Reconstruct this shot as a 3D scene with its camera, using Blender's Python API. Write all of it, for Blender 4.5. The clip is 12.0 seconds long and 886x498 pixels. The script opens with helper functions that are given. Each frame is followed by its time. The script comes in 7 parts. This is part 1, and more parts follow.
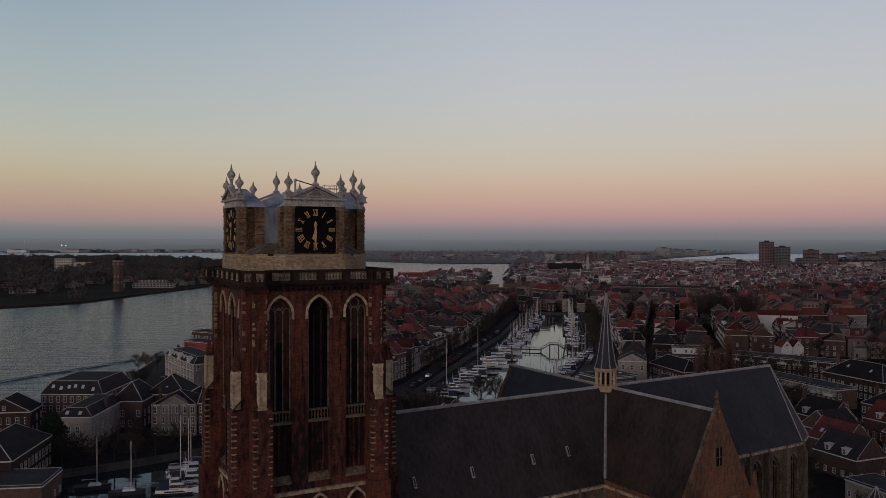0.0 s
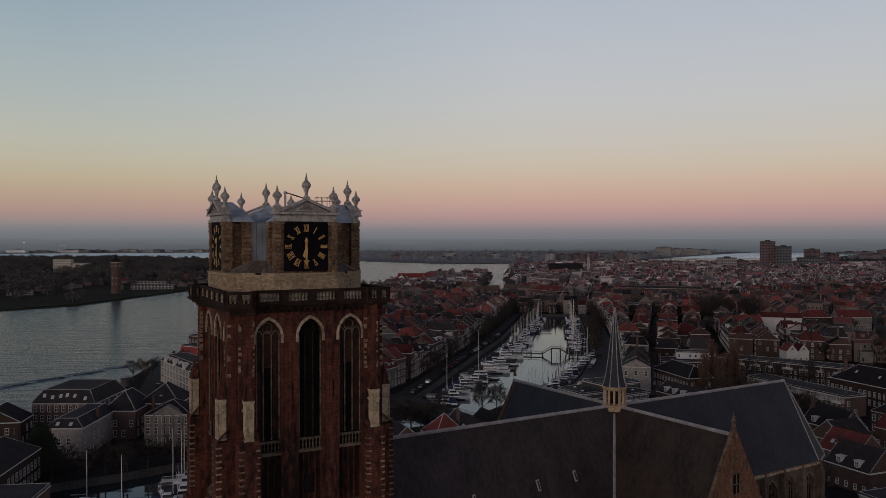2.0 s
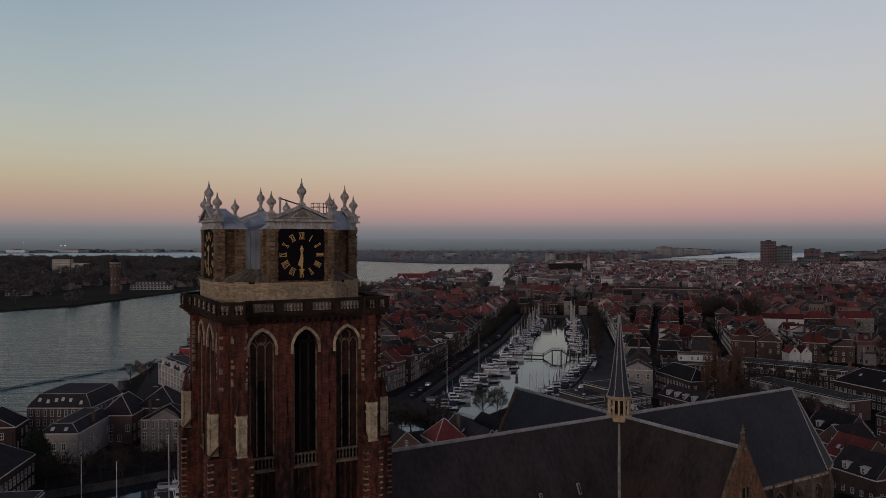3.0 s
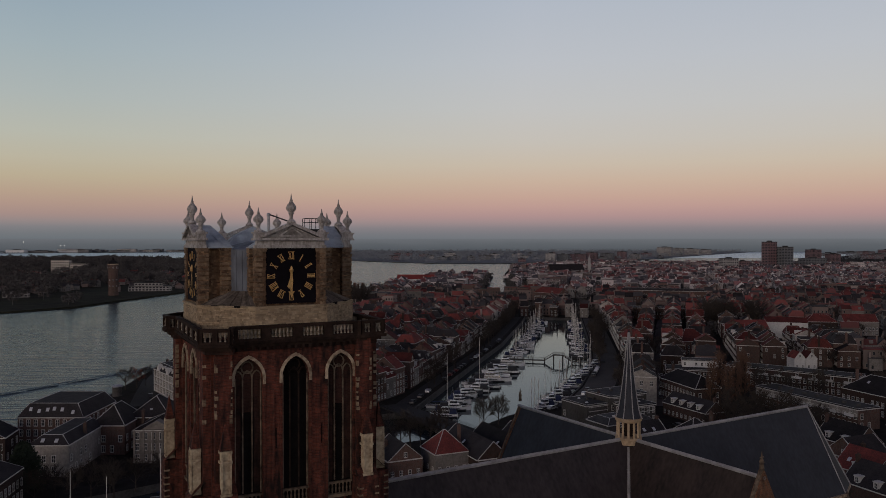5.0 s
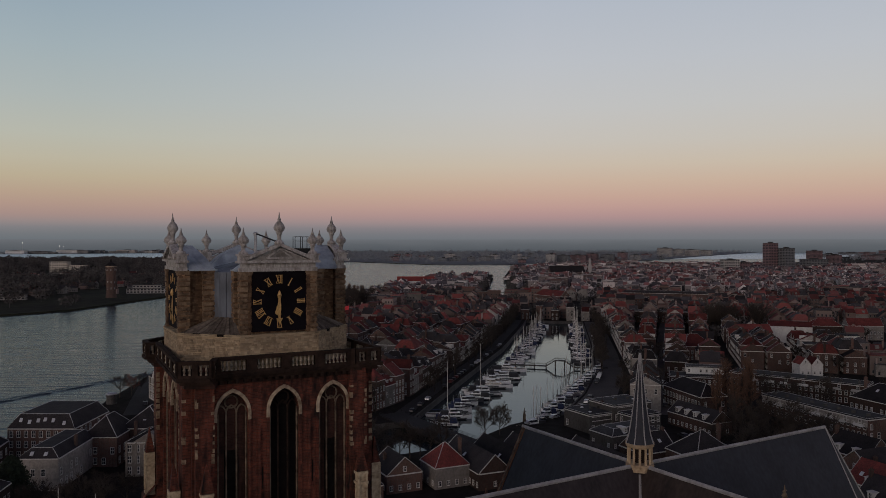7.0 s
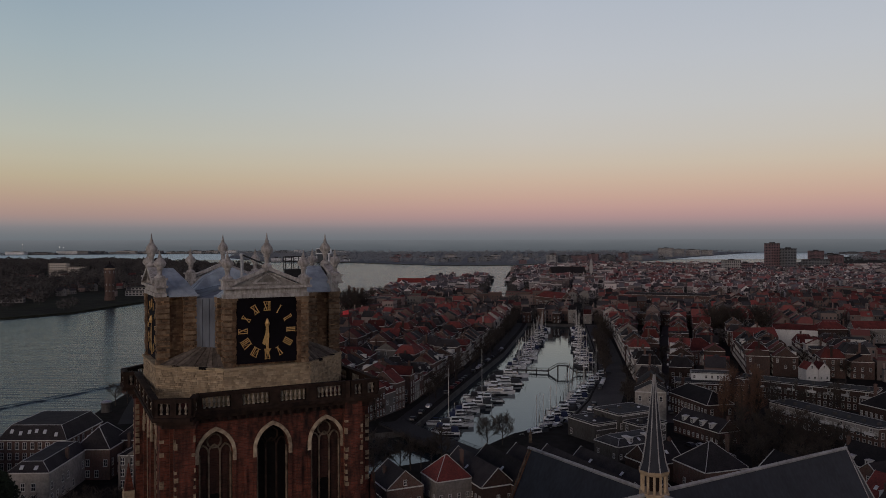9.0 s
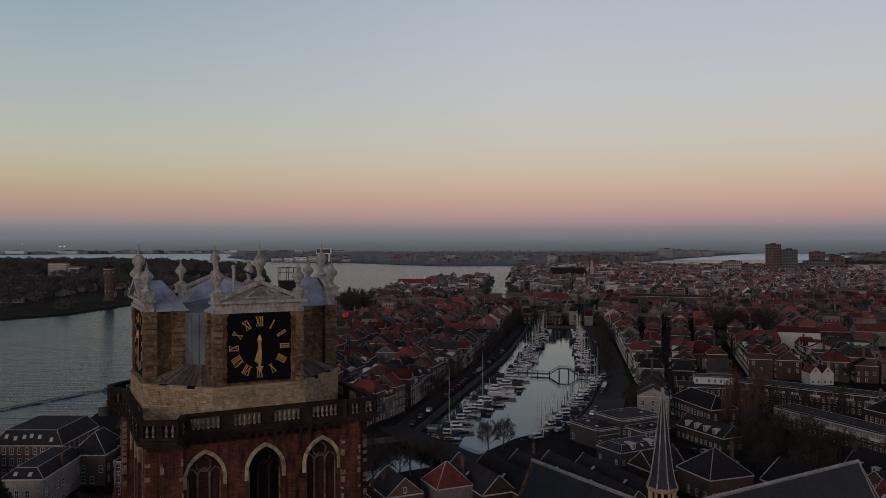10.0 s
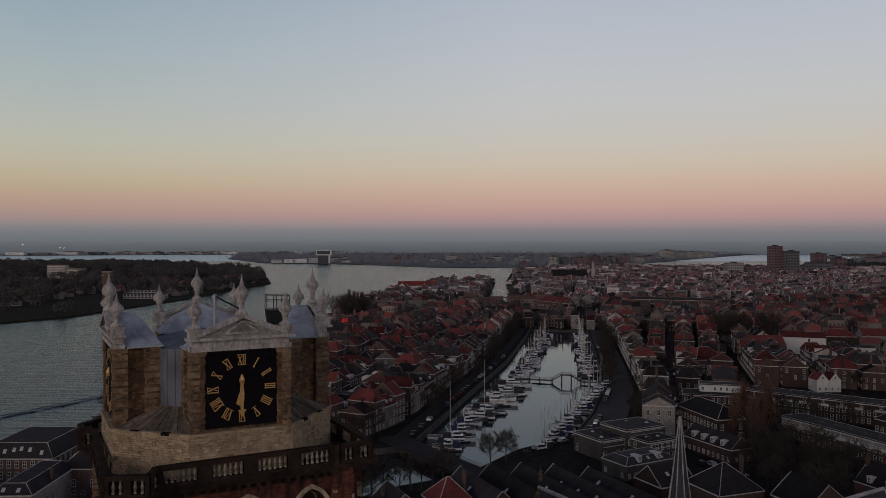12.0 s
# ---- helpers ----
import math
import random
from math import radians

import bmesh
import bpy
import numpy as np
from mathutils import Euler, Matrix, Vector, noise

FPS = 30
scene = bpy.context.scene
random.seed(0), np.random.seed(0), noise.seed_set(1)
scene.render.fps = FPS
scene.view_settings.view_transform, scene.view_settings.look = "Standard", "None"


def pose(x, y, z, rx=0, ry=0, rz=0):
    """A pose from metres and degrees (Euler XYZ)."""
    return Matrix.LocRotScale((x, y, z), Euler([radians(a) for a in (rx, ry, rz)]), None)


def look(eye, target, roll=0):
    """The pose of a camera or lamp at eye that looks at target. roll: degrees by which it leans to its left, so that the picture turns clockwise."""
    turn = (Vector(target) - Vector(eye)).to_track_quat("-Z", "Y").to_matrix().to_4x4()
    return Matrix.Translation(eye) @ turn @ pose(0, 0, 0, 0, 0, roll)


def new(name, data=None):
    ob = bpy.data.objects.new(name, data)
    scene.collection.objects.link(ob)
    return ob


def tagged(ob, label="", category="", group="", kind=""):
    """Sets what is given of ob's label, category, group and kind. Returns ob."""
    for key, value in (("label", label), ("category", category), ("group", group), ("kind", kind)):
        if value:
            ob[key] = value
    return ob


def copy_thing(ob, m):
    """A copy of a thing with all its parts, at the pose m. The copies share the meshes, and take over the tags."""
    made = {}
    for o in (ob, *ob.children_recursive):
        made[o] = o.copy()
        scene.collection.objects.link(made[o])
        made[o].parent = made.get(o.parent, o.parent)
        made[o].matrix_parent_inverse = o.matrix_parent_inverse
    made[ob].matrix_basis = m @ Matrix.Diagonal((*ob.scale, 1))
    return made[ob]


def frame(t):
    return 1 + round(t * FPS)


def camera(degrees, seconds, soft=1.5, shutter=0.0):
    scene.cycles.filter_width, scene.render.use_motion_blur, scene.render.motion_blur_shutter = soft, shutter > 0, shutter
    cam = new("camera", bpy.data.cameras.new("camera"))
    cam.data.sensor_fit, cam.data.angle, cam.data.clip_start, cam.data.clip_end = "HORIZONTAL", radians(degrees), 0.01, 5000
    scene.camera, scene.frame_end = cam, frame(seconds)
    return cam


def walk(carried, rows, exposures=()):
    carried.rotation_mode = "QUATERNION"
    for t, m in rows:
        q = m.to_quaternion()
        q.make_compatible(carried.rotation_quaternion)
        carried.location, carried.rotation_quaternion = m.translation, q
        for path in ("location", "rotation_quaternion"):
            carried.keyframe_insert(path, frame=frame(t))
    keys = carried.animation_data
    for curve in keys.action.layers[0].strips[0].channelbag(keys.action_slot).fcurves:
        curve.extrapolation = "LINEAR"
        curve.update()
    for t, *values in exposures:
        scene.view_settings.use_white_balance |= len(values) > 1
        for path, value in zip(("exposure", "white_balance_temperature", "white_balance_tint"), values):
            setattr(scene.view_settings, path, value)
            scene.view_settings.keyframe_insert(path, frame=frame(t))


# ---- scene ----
cam = camera(58.5, 12.0, 0.8)
PATH = [
    (0, (0.32, 0.547, 61.172), (0.318, 2.547, 61.154), 0.1),
    (0.5, (0.319, 2.033, 61.609), (0.316, 4.033, 61.591), 0.0),
    (1, (0.315, 3.435, 62.082), (0.312, 5.435, 62.063), 0.0),
    (1.5, (0.324, 5.047, 62.544), (0.322, 7.047, 62.524), 0.0),
    (2, (0.311, 6.439, 63.059), (0.309, 8.439, 63.039), 0.0),
    (2.5, (0.29, 7.937, 63.463), (0.287, 9.937, 63.442), -0.0),
    (3, (0.273, 9.379, 63.916), (0.271, 11.379, 63.895), 0.0),
    (5, (0.242, 14.98, 65.831), (0.24, 16.98, 65.809), 0.0),
    (5.5, (0.252, 16.396, 66.331), (0.25, 18.396, 66.31), 0.0),
    (6, (0.242, 17.827, 66.821), (0.24, 19.827, 66.8), 0.0),
    (6.5, (0.217, 19.207, 67.303), (0.215, 21.207, 67.281), 0.0),
    (7, (0.16, 20.782, 67.733), (0.158, 22.782, 67.712), 0.0),
    (9, (-0.031, 26.582, 69.549), (-0.034, 28.582, 69.528), -0.1),
    (9.5, (-0.084, 28.138, 70.047), (-0.088, 30.138, 70.025), -0.0),
    (10, (-0.151, 29.742, 70.473), (-0.155, 31.742, 70.452), -0.0),
    (10.5, (-0.149, 31.084, 70.99), (-0.153, 33.084, 70.97), -0.0),
    (11, (-0.277, 32.87, 71.421), (-0.281, 34.87, 71.402), -0.0),
    (11.5, (-0.281, 34.256, 71.912), (-0.286, 36.256, 71.893), -0.0),
    (12, (-0.343, 35.8, 72.373), (-0.348, 37.8, 72.354), 0.0),
]
walk(cam, [(t, look(eye, target, roll)) for t, eye, target, roll in PATH])

# ---- world and light ----
def srgb(r, g, b):
    return tuple((c / 255 / 12.92) if c <= 10 else ((c / 255 + 0.055) / 1.055) ** 2.4 for c in (r, g, b)) + (1.0,)


world = bpy.data.worlds.new("dusk_sky")
scene.world = world
world.use_nodes = True
wn, wl = world.node_tree.nodes, world.node_tree.links
bg = wn["Background"]
coord = wn.new("ShaderNodeTexCoord")
split = wn.new("ShaderNodeSeparateXYZ")
wl.new(coord.outputs["Generated"], split.inputs[0])


def sky_ramp(stops):
    node = wn.new("ShaderNodeValToRGB")
    node.color_ramp.interpolation = "LINEAR"
    e = node.color_ramp.elements
    for n, (deg, col) in enumerate(stops):
        p = math.sin(radians(deg))
        el = e[n] if n < 2 else e.new(p)
        el.position, el.color = p, srgb(*col)
    wl.new(split.outputs["Z"], node.inputs[0])
    return node


cool = sky_ramp([(0.0, (104, 111, 117)), (0.5, (115, 118, 122)), (0.9, (128, 126, 129)), (1.25, (147, 135, 134)), (1.7, (164, 140, 134)), (2.4, (176, 149, 136)), (3.15, (182, 159, 139)), (4.2, (186, 172, 147)),
                 (5.4, (187, 180, 160)), (7.0, (183, 184, 172)), (9.4, (173, 181, 179)), (12.6, (161, 175, 181)), (17.2, (143, 162, 177)), (26, (112, 124, 148)), (40, (70, 72, 104)), (90, (34, 30, 52))])
warm = sky_ramp([(0.0, (108, 113, 119)), (0.5, (120, 119, 124)), (0.9, (136, 127, 131)), (1.25, (156, 137, 138)), (1.7, (174, 143, 142)), (2.4, (189, 154, 146)), (3.15, (196, 164, 149)), (4.2, (200, 176, 157)),
                 (5.4, (200, 186, 169)), (7.0, (197, 191, 182)), (9.4, (193, 193, 192)), (12.6, (187, 191, 197)), (17.2, (176, 184, 196)), (26, (127, 130, 152)), (40, (78, 73, 102)), (90, (34, 30, 52))])
side = wn.new("ShaderNodeMapRange")
side.inputs["From Min"].default_value, side.inputs["From Max"].default_value = -0.42, 0.1
wl.new(split.outputs["X"], side.inputs["Value"])
blend = wn.new("ShaderNodeMix")
blend.data_type = "RGBA"
wl.new(side.outputs[0], blend.inputs["Factor"])
wl.new(cool.outputs[0], blend.inputs["A"])
wl.new(warm.outputs[0], blend.inputs["B"])
wl.new(blend.outputs["Result"], bg.inputs["Color"])
bg.inputs["Strength"].default_value = 1.0

sun = new("sun", bpy.data.lights.new("sun", "SUN"))
sun.data.energy, sun.data.angle, sun.data.color = 0.78, radians(34), (1.0, 0.80, 0.70)
sun.matrix_world = look((-52, -92, 17), (0, 0, 0))


# ---- mesh building ----
class Shape:
    """Vertices and faces gathered for one mesh, with a material slot for each face."""

    def __init__(self):
        self.v, self.f, self.s, self.slot, self.m = [], [], [], 0, None

    def put(self, verts, faces):
        n = len(self.v)
        if self.m is not None:
            verts = [tuple(self.m @ Vector(p)) for p in verts]
        self.v += verts
        self.f += [tuple(i + n for i in f) for f in faces]
        self.s += [self.slot] * len(faces)
        return self

    def box(self, x0, x1, y0, y1, z0, z1):
        return self.put([(x0, y0, z0), (x1, y0, z0), (x1, y1, z0), (x0, y1, z0), (x0, y0, z1), (x1, y0, z1), (x1, y1, z1), (x0, y1, z1)],
                        [(3, 2, 1, 0), (4, 5, 6, 7), (0, 1, 5, 4), (1, 2, 6, 5), (2, 3, 7, 6), (3, 0, 4, 7)])

    def prism(self, poly, z0, z1, inset=1.0):
        n = len(poly)
        cx, cy = sum(p[0] for p in poly) / n, sum(p[1] for p in poly) / n
        top = [(cx + (x - cx) * inset, cy + (y - cy) * inset, z1) for x, y in poly]
        return self.put([(x, y, z0) for x, y in poly] + top,
                        [tuple(range(n))[::-1], tuple(range(n, 2 * n))] + [(i, (i + 1) % n, n + (i + 1) % n, n + i) for i in range(n)])

    def lathe(self, profile, sides=10, x=0.0, y=0.0, turn=0.0):
        """profile: (radius, z) from below to above."""
        verts, faces = [], []
        for r, z in profile:
            for k in range(sides):
                a = turn + 2 * math.pi * k / sides
                verts.append((x + r * math.cos(a), y + r * math.sin(a), z))
        for j in range(len(profile) - 1):
            for k in range(sides):
                faces.append((j * sides + k, j * sides + (k + 1) % sides, (j + 1) * sides + (k + 1) % sides, (j + 1) * sides + k))
        faces += [tuple(range(sides))[::-1], tuple(range((len(profile) - 1) * sides, len(profile) * sides))]
        return self.put(verts, faces)

    def tube(self, a, b, ra, rb=None, sides=5):
        a, b = Vector(a), Vector(b)
        rb = ra if rb is None else rb
        w = (b - a).normalized()
        p = w.orthogonal().normalized()
        q = w.cross(p)
        verts = []
        for c, r in ((a, ra), (b, rb)):
            verts += [tuple(c + r * (math.cos(2 * math.pi * k / sides) * p + math.sin(2 * math.pi * k / sides) * q)) for k in range(sides)]
        return self.put(verts, [(k, (k + 1) % sides, sides + (k + 1) % sides, sides + k) for k in range(sides)] + [tuple(range(sides))[::-1], tuple(range(sides, 2 * sides))])

    def mesh(self, name, *materials):
        me = bpy.data.meshes.new(name)
        me.from_pydata(self.v, [], self.f)
        for m in materials:
            me.materials.append(m)
        if len(materials) > 1:
            me.polygons.foreach_set("material_index", self.s)
        me.update()
        return me


def part(name, shape, material, parent=None, label="", m=None):
    """Links a shape, or a mesh made before, as one object under its thing."""
    if isinstance(shape, Shape):
        shape = shape.mesh(name, *(material if isinstance(material, (list, tuple)) else [material]))
    ob = new(name, shape)
    ob.parent = parent
    if m is not None:
        ob.matrix_basis = m
    return tagged(ob, label)


def thing(name, m, label, category, group="", kind=""):
    ob = new(name)
    ob.matrix_basis = m
    ob.empty_display_size = 0.5
    return tagged(ob, label, category, group, kind)


# ---- materials ----
def material(name, base, other=None, rough=0.8, metal=0.0, grain=0.6, blotch=0.08, bump=0.3, vary=0.0, island=False, spec=0.35, streak=1.0, random_to=None):
    """Two colours mixed by a coarse and a fine noise; grain and blotch are noise scales per metre; vary shifts brightness piece by piece."""
    ma = bpy.data.materials.new(name)
    ma.use_nodes = True
    n, l = ma.node_tree.nodes, ma.node_tree.links
    p = n["Principled BSDF"]
    p.inputs["Roughness"].default_value, p.inputs["Metallic"].default_value = rough, metal
    p.inputs["Specular IOR Level"].default_value = spec
    other = other or tuple(c * 0.65 for c in base)
    tc = n.new("ShaderNodeTexCoord")
    mp = n.new("ShaderNodeMapping")
    mp.inputs["Scale"].default_value = (1, 1, streak)
    l.new(tc.outputs["Object"], mp.inputs[0])
    coarse, fine = n.new("ShaderNodeTexNoise"), n.new("ShaderNodeTexNoise")
    coarse.inputs["Scale"].default_value, coarse.inputs["Detail"].default_value = blotch, 5
    fine.inputs["Scale"].default_value, fine.inputs["Detail"].default_value = grain, 6
    l.new(mp.outputs[0], coarse.inputs["Vector"])
    l.new(mp.outputs[0], fine.inputs["Vector"])
    add = n.new("ShaderNodeMath")
    add.operation = "ADD"
    l.new(coarse.outputs[0], add.inputs[0])
    l.new(fine.outputs[0], add.inputs[1])
    rng = n.new("ShaderNodeMapRange")
    rng.inputs["From Min"].default_value, rng.inputs["From Max"].default_value = 0.75, 1.25
    l.new(add.outputs[0], rng.inputs["Value"])
    mix = n.new("ShaderNodeMix")
    mix.data_type = "RGBA"
    mix.inputs["A"].default_value, mix.inputs["B"].default_value = (*other, 1), (*base, 1)
    l.new(rng.outputs[0], mix.inputs["Factor"])
    out = mix.outputs["Result"]
    if vary or random_to:
        rnd = n.new("ShaderNodeNewGeometry" if island else "ShaderNodeObjectInfo").outputs["Random Per Island" if island else "Random"]
        if random_to:
            mx = n.new("ShaderNodeMix")
            mx.data_type = "RGBA"
            mx.inputs["B"].default_value = (*random_to, 1)
            l.new(rnd, mx.inputs["Factor"])
            l.new(out, mx.inputs["A"])
            out = mx.outputs["Result"]
        if vary:
            wob = n.new("ShaderNodeMath")
            wob.operation = "MULTIPLY"
            wob.inputs[1].default_value = 7.31
            fr = n.new("ShaderNodeMath")
            fr.operation = "FRACT"
            l.new(rnd, wob.inputs[0])
            l.new(wob.outputs[0], fr.inputs[0])
            r2 = n.new("ShaderNodeMapRange")
            r2.inputs["To Min"].default_value, r2.inputs["To Max"].default_value = 1 - vary, 1 + vary
            l.new(fr.outputs[0], r2.inputs["Value"])
            hs = n.new("ShaderNodeHueSaturation")
            l.new(r2.outputs[0], hs.inputs["Value"])
            l.new(out, hs.inputs["Color"])
            out = hs.outputs[0]
    l.new(out, p.inputs["Base Color"])
    if bump:
        b = n.new("ShaderNodeBump")
        b.inputs["Strength"].default_value, b.inputs["Distance"].default_value = bump, 0.05
        l.new(fine.outputs[0], b.inputs["Height"])
        l.new(b.outputs[0], p.inputs["Normal"])
    return ma


def brickwork(name, base, other, mortar, width=0.44, height=0.13, stain=(0.03, 0.025, 0.02), amount=0.6, vary=0.0):
    """Brick courses on upright walls, with soot in two scales."""
    ma = bpy.data.materials.new(name)
    ma.use_nodes = True
    n, l = ma.node_tree.nodes, ma.node_tree.links
    p = n["Principled BSDF"]
    p.inputs["Roughness"].default_value, p.inputs["Specular IOR Level"].default_value = 0.9, 0.2
    tc, sp, ad, cb = n.new("ShaderNodeTexCoord"), n.new("ShaderNodeSeparateXYZ"), n.new("ShaderNodeMath"), n.new("ShaderNodeCombineXYZ")
    l.new(tc.outputs["Object"], sp.inputs[0])
    l.new(sp.outputs[0], ad.inputs[0])
    l.new(sp.outputs[1], ad.inputs[1])
    l.new(ad.outputs[0], cb.inputs[0])
    l.new(sp.outputs[2], cb.inputs[1])
    br = n.new("ShaderNodeTexBrick")
    br.inputs["Color1"].default_value, br.inputs["Color2"].default_value, br.inputs["Mortar"].default_value = (*base, 1), (*other, 1), (*mortar, 1)
    br.inputs["Scale"].default_value, br.inputs["Brick Width"].default_value, br.inputs["Row Height"].default_value, br.inputs["Mortar Size"].default_value = 1, width, height, 0.012
    l.new(cb.outputs[0], br.inputs["Vector"])
    big, small = n.new("ShaderNodeTexNoise"), n.new("ShaderNodeTexNoise")
    big.inputs["Scale"].default_value, big.inputs["Detail"].default_value = 0.16, 6
    small.inputs["Scale"].default_value, small.inputs["Detail"].default_value = 2.2, 8
    mp = n.new("ShaderNodeMapping")
    mp.inputs["Scale"].default_value = (1, 1, 0.35)
    l.new(tc.outputs["Object"], mp.inputs[0])
    for t in (big, small):
        l.new(mp.outputs[0], t.inputs["Vector"])
    s = n.new("ShaderNodeMath")
    s.operation = "ADD"
    l.new(big.outputs[0], s.inputs[0])
    l.new(small.outputs[0], s.inputs[1])
    rg = n.new("ShaderNodeMapRange")
    rg.inputs["From Min"].default_value, rg.inputs["From Max"].default_value, rg.inputs["To Max"].default_value = 0.84, 1.2, amount
    l.new(s.outputs[0], rg.inputs["Value"])
    mx = n.new("ShaderNodeMix")
    mx.data_type = "RGBA"
    mx.inputs["B"].default_value = (*stain, 1)
    l.new(rg.outputs[0], mx.inputs["Factor"])
    l.new(br.outputs["Color"], mx.inputs["A"])
    out = mx.outputs["Result"]
    if vary:
        oi, r2, hs = n.new("ShaderNodeObjectInfo"), n.new("ShaderNodeMapRange"), n.new("ShaderNodeHueSaturation")
        r2.inputs["To Min"].default_value, r2.inputs["To Max"].default_value = 1 - vary, 1 + vary
        l.new(oi.outputs["Random"], r2.inputs["Value"])
        l.new(r2.outputs[0], hs.inputs["Value"])
        l.new(out, hs.inputs["Color"])
        out = hs.outputs[0]
    l.new(out, p.inputs["Base Color"])
    b = n.new("ShaderNodeBump")
    b.inputs["Strength"].default_value, b.inputs["Distance"].default_value = 0.5, 0.03
    l.new(small.outputs[0], b.inputs["Height"])
    l.new(b.outputs[0], p.inputs["Normal"])
    return ma


TOWER_BRICK = brickwork("tower_brick", (0.17, 0.046, 0.028), (0.075, 0.023, 0.016), (0.105, 0.055, 0.04), stain=(0.014, 0.009, 0.008), amount=1.0)
CROWN_BRICK = brickwork("crown_brick", (0.30, 0.17, 0.095), (0.16, 0.085, 0.048), (0.34, 0.26, 0.17), stain=(0.02, 0.014, 0.01), amount=0.85)
# Tower brick darkened: the shade of the recesses is put into its colour.
SHADE_BRICK = brickwork("sooty_brick", (0.062, 0.025, 0.018), (0.035, 0.015, 0.012), (0.05, 0.03, 0.024), stain=(0.01, 0.007, 0.006), amount=0.9)
CHURCH_BRICK = brickwork("church_brick", (0.20, 0.088, 0.046), (0.13, 0.055, 0.03), (0.19, 0.13, 0.09), amount=0.75)
CHOIR_STONE = brickwork("choir_stone", (0.17, 0.132, 0.105), (0.11, 0.084, 0.066), (0.1, 0.078, 0.062), width=0.5, height=0.22, stain=(0.05, 0.036, 0.028), amount=0.9)
TOWN_BRICK = brickwork("town_brick", (0.10, 0.044, 0.035), (0.068, 0.034, 0.028), (0.09, 0.075, 0.065), width=0.22, height=0.07, vary=0.5)
PALE_STONE = material("weathered_pale_stone", (0.56, 0.45, 0.32), (0.16, 0.11, 0.075), 0.9, grain=2.2, blotch=0.5, bump=0.6, spec=0.2)
PLINTH_STONE = material("coursed_rubble_stone", (0.45, 0.35, 0.235), (0.13, 0.095, 0.065), 0.9, grain=2.6, blotch=0.35, bump=0.6, spec=0.15, vary=0.25, island=True, random_to=(0.3, 0.22, 0.14), streak=0.6)
CROWN_STONE = material("crown_rubble_brick", (0.36, 0.22, 0.12), (0.03, 0.018, 0.012), 0.9, grain=1.8, blotch=0.7, streak=0.5, bump=0.6, spec=0.15, vary=0.25, island=True, random_to=(0.12, 0.07, 0.042))
WEATHER_BOARD = material("weathered_boarding", (0.19, 0.155, 0.125), (0.075, 0.06, 0.048), 0.85, grain=3, blotch=0.6, bump=0.4, spec=0.15, vary=0.3)
ASHLAR = brickwork("plinth_ashlar", (0.60, 0.48, 0.30), (0.42, 0.32, 0.19), (0.14, 0.10, 0.06), width=0.7, height=0.27, stain=(0.12, 0.08, 0.05), amount=0.6)
GREY_STONE = material("grey_painted_stone", (0.47, 0.435, 0.405), (0.19, 0.168, 0.152), 0.8, grain=5.5, blotch=1.6, bump=0.5, streak=0.45)
SOOT_STONE = material("soot_dark_stone", (0.042, 0.026, 0.02), (0.013, 0.009, 0.0075), 0.9, grain=2, blotch=0.4, bump=0.6, spec=0.08)
BALUSTER_STONE = material("pale_baluster_stone", (0.34, 0.29, 0.23), (0.12, 0.095, 0.07), 0.9, grain=4, blotch=1.2, bump=0.4, spec=0.15, vary=0.3)
WORN_STONE = material("worn_brown_stone", (0.20, 0.15, 0.105), (0.055, 0.04, 0.03), 0.9, grain=2, blotch=0.5, bump=0.5, spec=0.15)
SHRINE_STONE = material("pale_niche_stone", (0.52, 0.42, 0.29), (0.2, 0.145, 0.095), 0.9, grain=3, blotch=0.6, bump=0.4, spec=0.15)
QUOIN_STONE = material("weathered_quoin_stone", (0.36, 0.27, 0.18), (0.10, 0.066, 0.045), 0.9, grain=3.0, blotch=0.35, bump=0.5, spec=0.15)
RUSTIC = material("rusticated_tan_stone", (0.29, 0.2, 0.125), (0.05, 0.033, 0.023), 0.9, grain=2.2, blotch=0.6, bump=0.6, spec=0.15)
LEAD = material("weathered_lead", (0.40, 0.455, 0.50), (0.22, 0.25, 0.28), 0.55, grain=1.6, blotch=0.5, bump=0.25, spec=0.5)
# Darker copy of the lead: the recess shade between clock houses is painted in.
SHADED_LEAD = material("sooty_sheet_lead", (0.13, 0.145, 0.175), (0.035, 0.038, 0.046), 0.6, grain=1.2, blotch=0.4, bump=0.25, spec=0.4, streak=0.4)
SLATE = material("church_slate", (0.032, 0.034, 0.044), (0.019, 0.02, 0.026), 0.65, grain=2.2, blotch=0.3, bump=0.5, spec=0.22, streak=0.3)
RIDGE_LEAD = material("ridge_lead", (0.36, 0.35, 0.35), (0.2, 0.19, 0.19), 0.6, grain=2.0, blotch=0.4)
GOLD = material("gilded_metal", (0.72, 0.45, 0.18), (0.45, 0.26, 0.09), 0.5, 0.55, grain=6, blotch=1, bump=0.1)
MAST_GREY = material("grey_zinc_pipe", (0.4, 0.4, 0.41), (0.26, 0.26, 0.27), 0.5, 0.4, grain=4, blotch=1, bump=0)
DIAL_BLACK = material("dial_black_paint", (0.008, 0.006, 0.009), (0.004, 0.003, 0.004), 0.8, grain=1.5, blotch=0.3, bump=0.05, spec=0.08)
# Near-black for louvres and glazing; unlit depth of openings is painted with it too.
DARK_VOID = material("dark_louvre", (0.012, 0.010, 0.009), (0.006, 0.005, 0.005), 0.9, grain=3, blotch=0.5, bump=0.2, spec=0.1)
IRON = material("black_iron", (0.02, 0.02, 0.022), (0.012, 0.012, 0.012), 0.6, 0.3, grain=8, blotch=2)
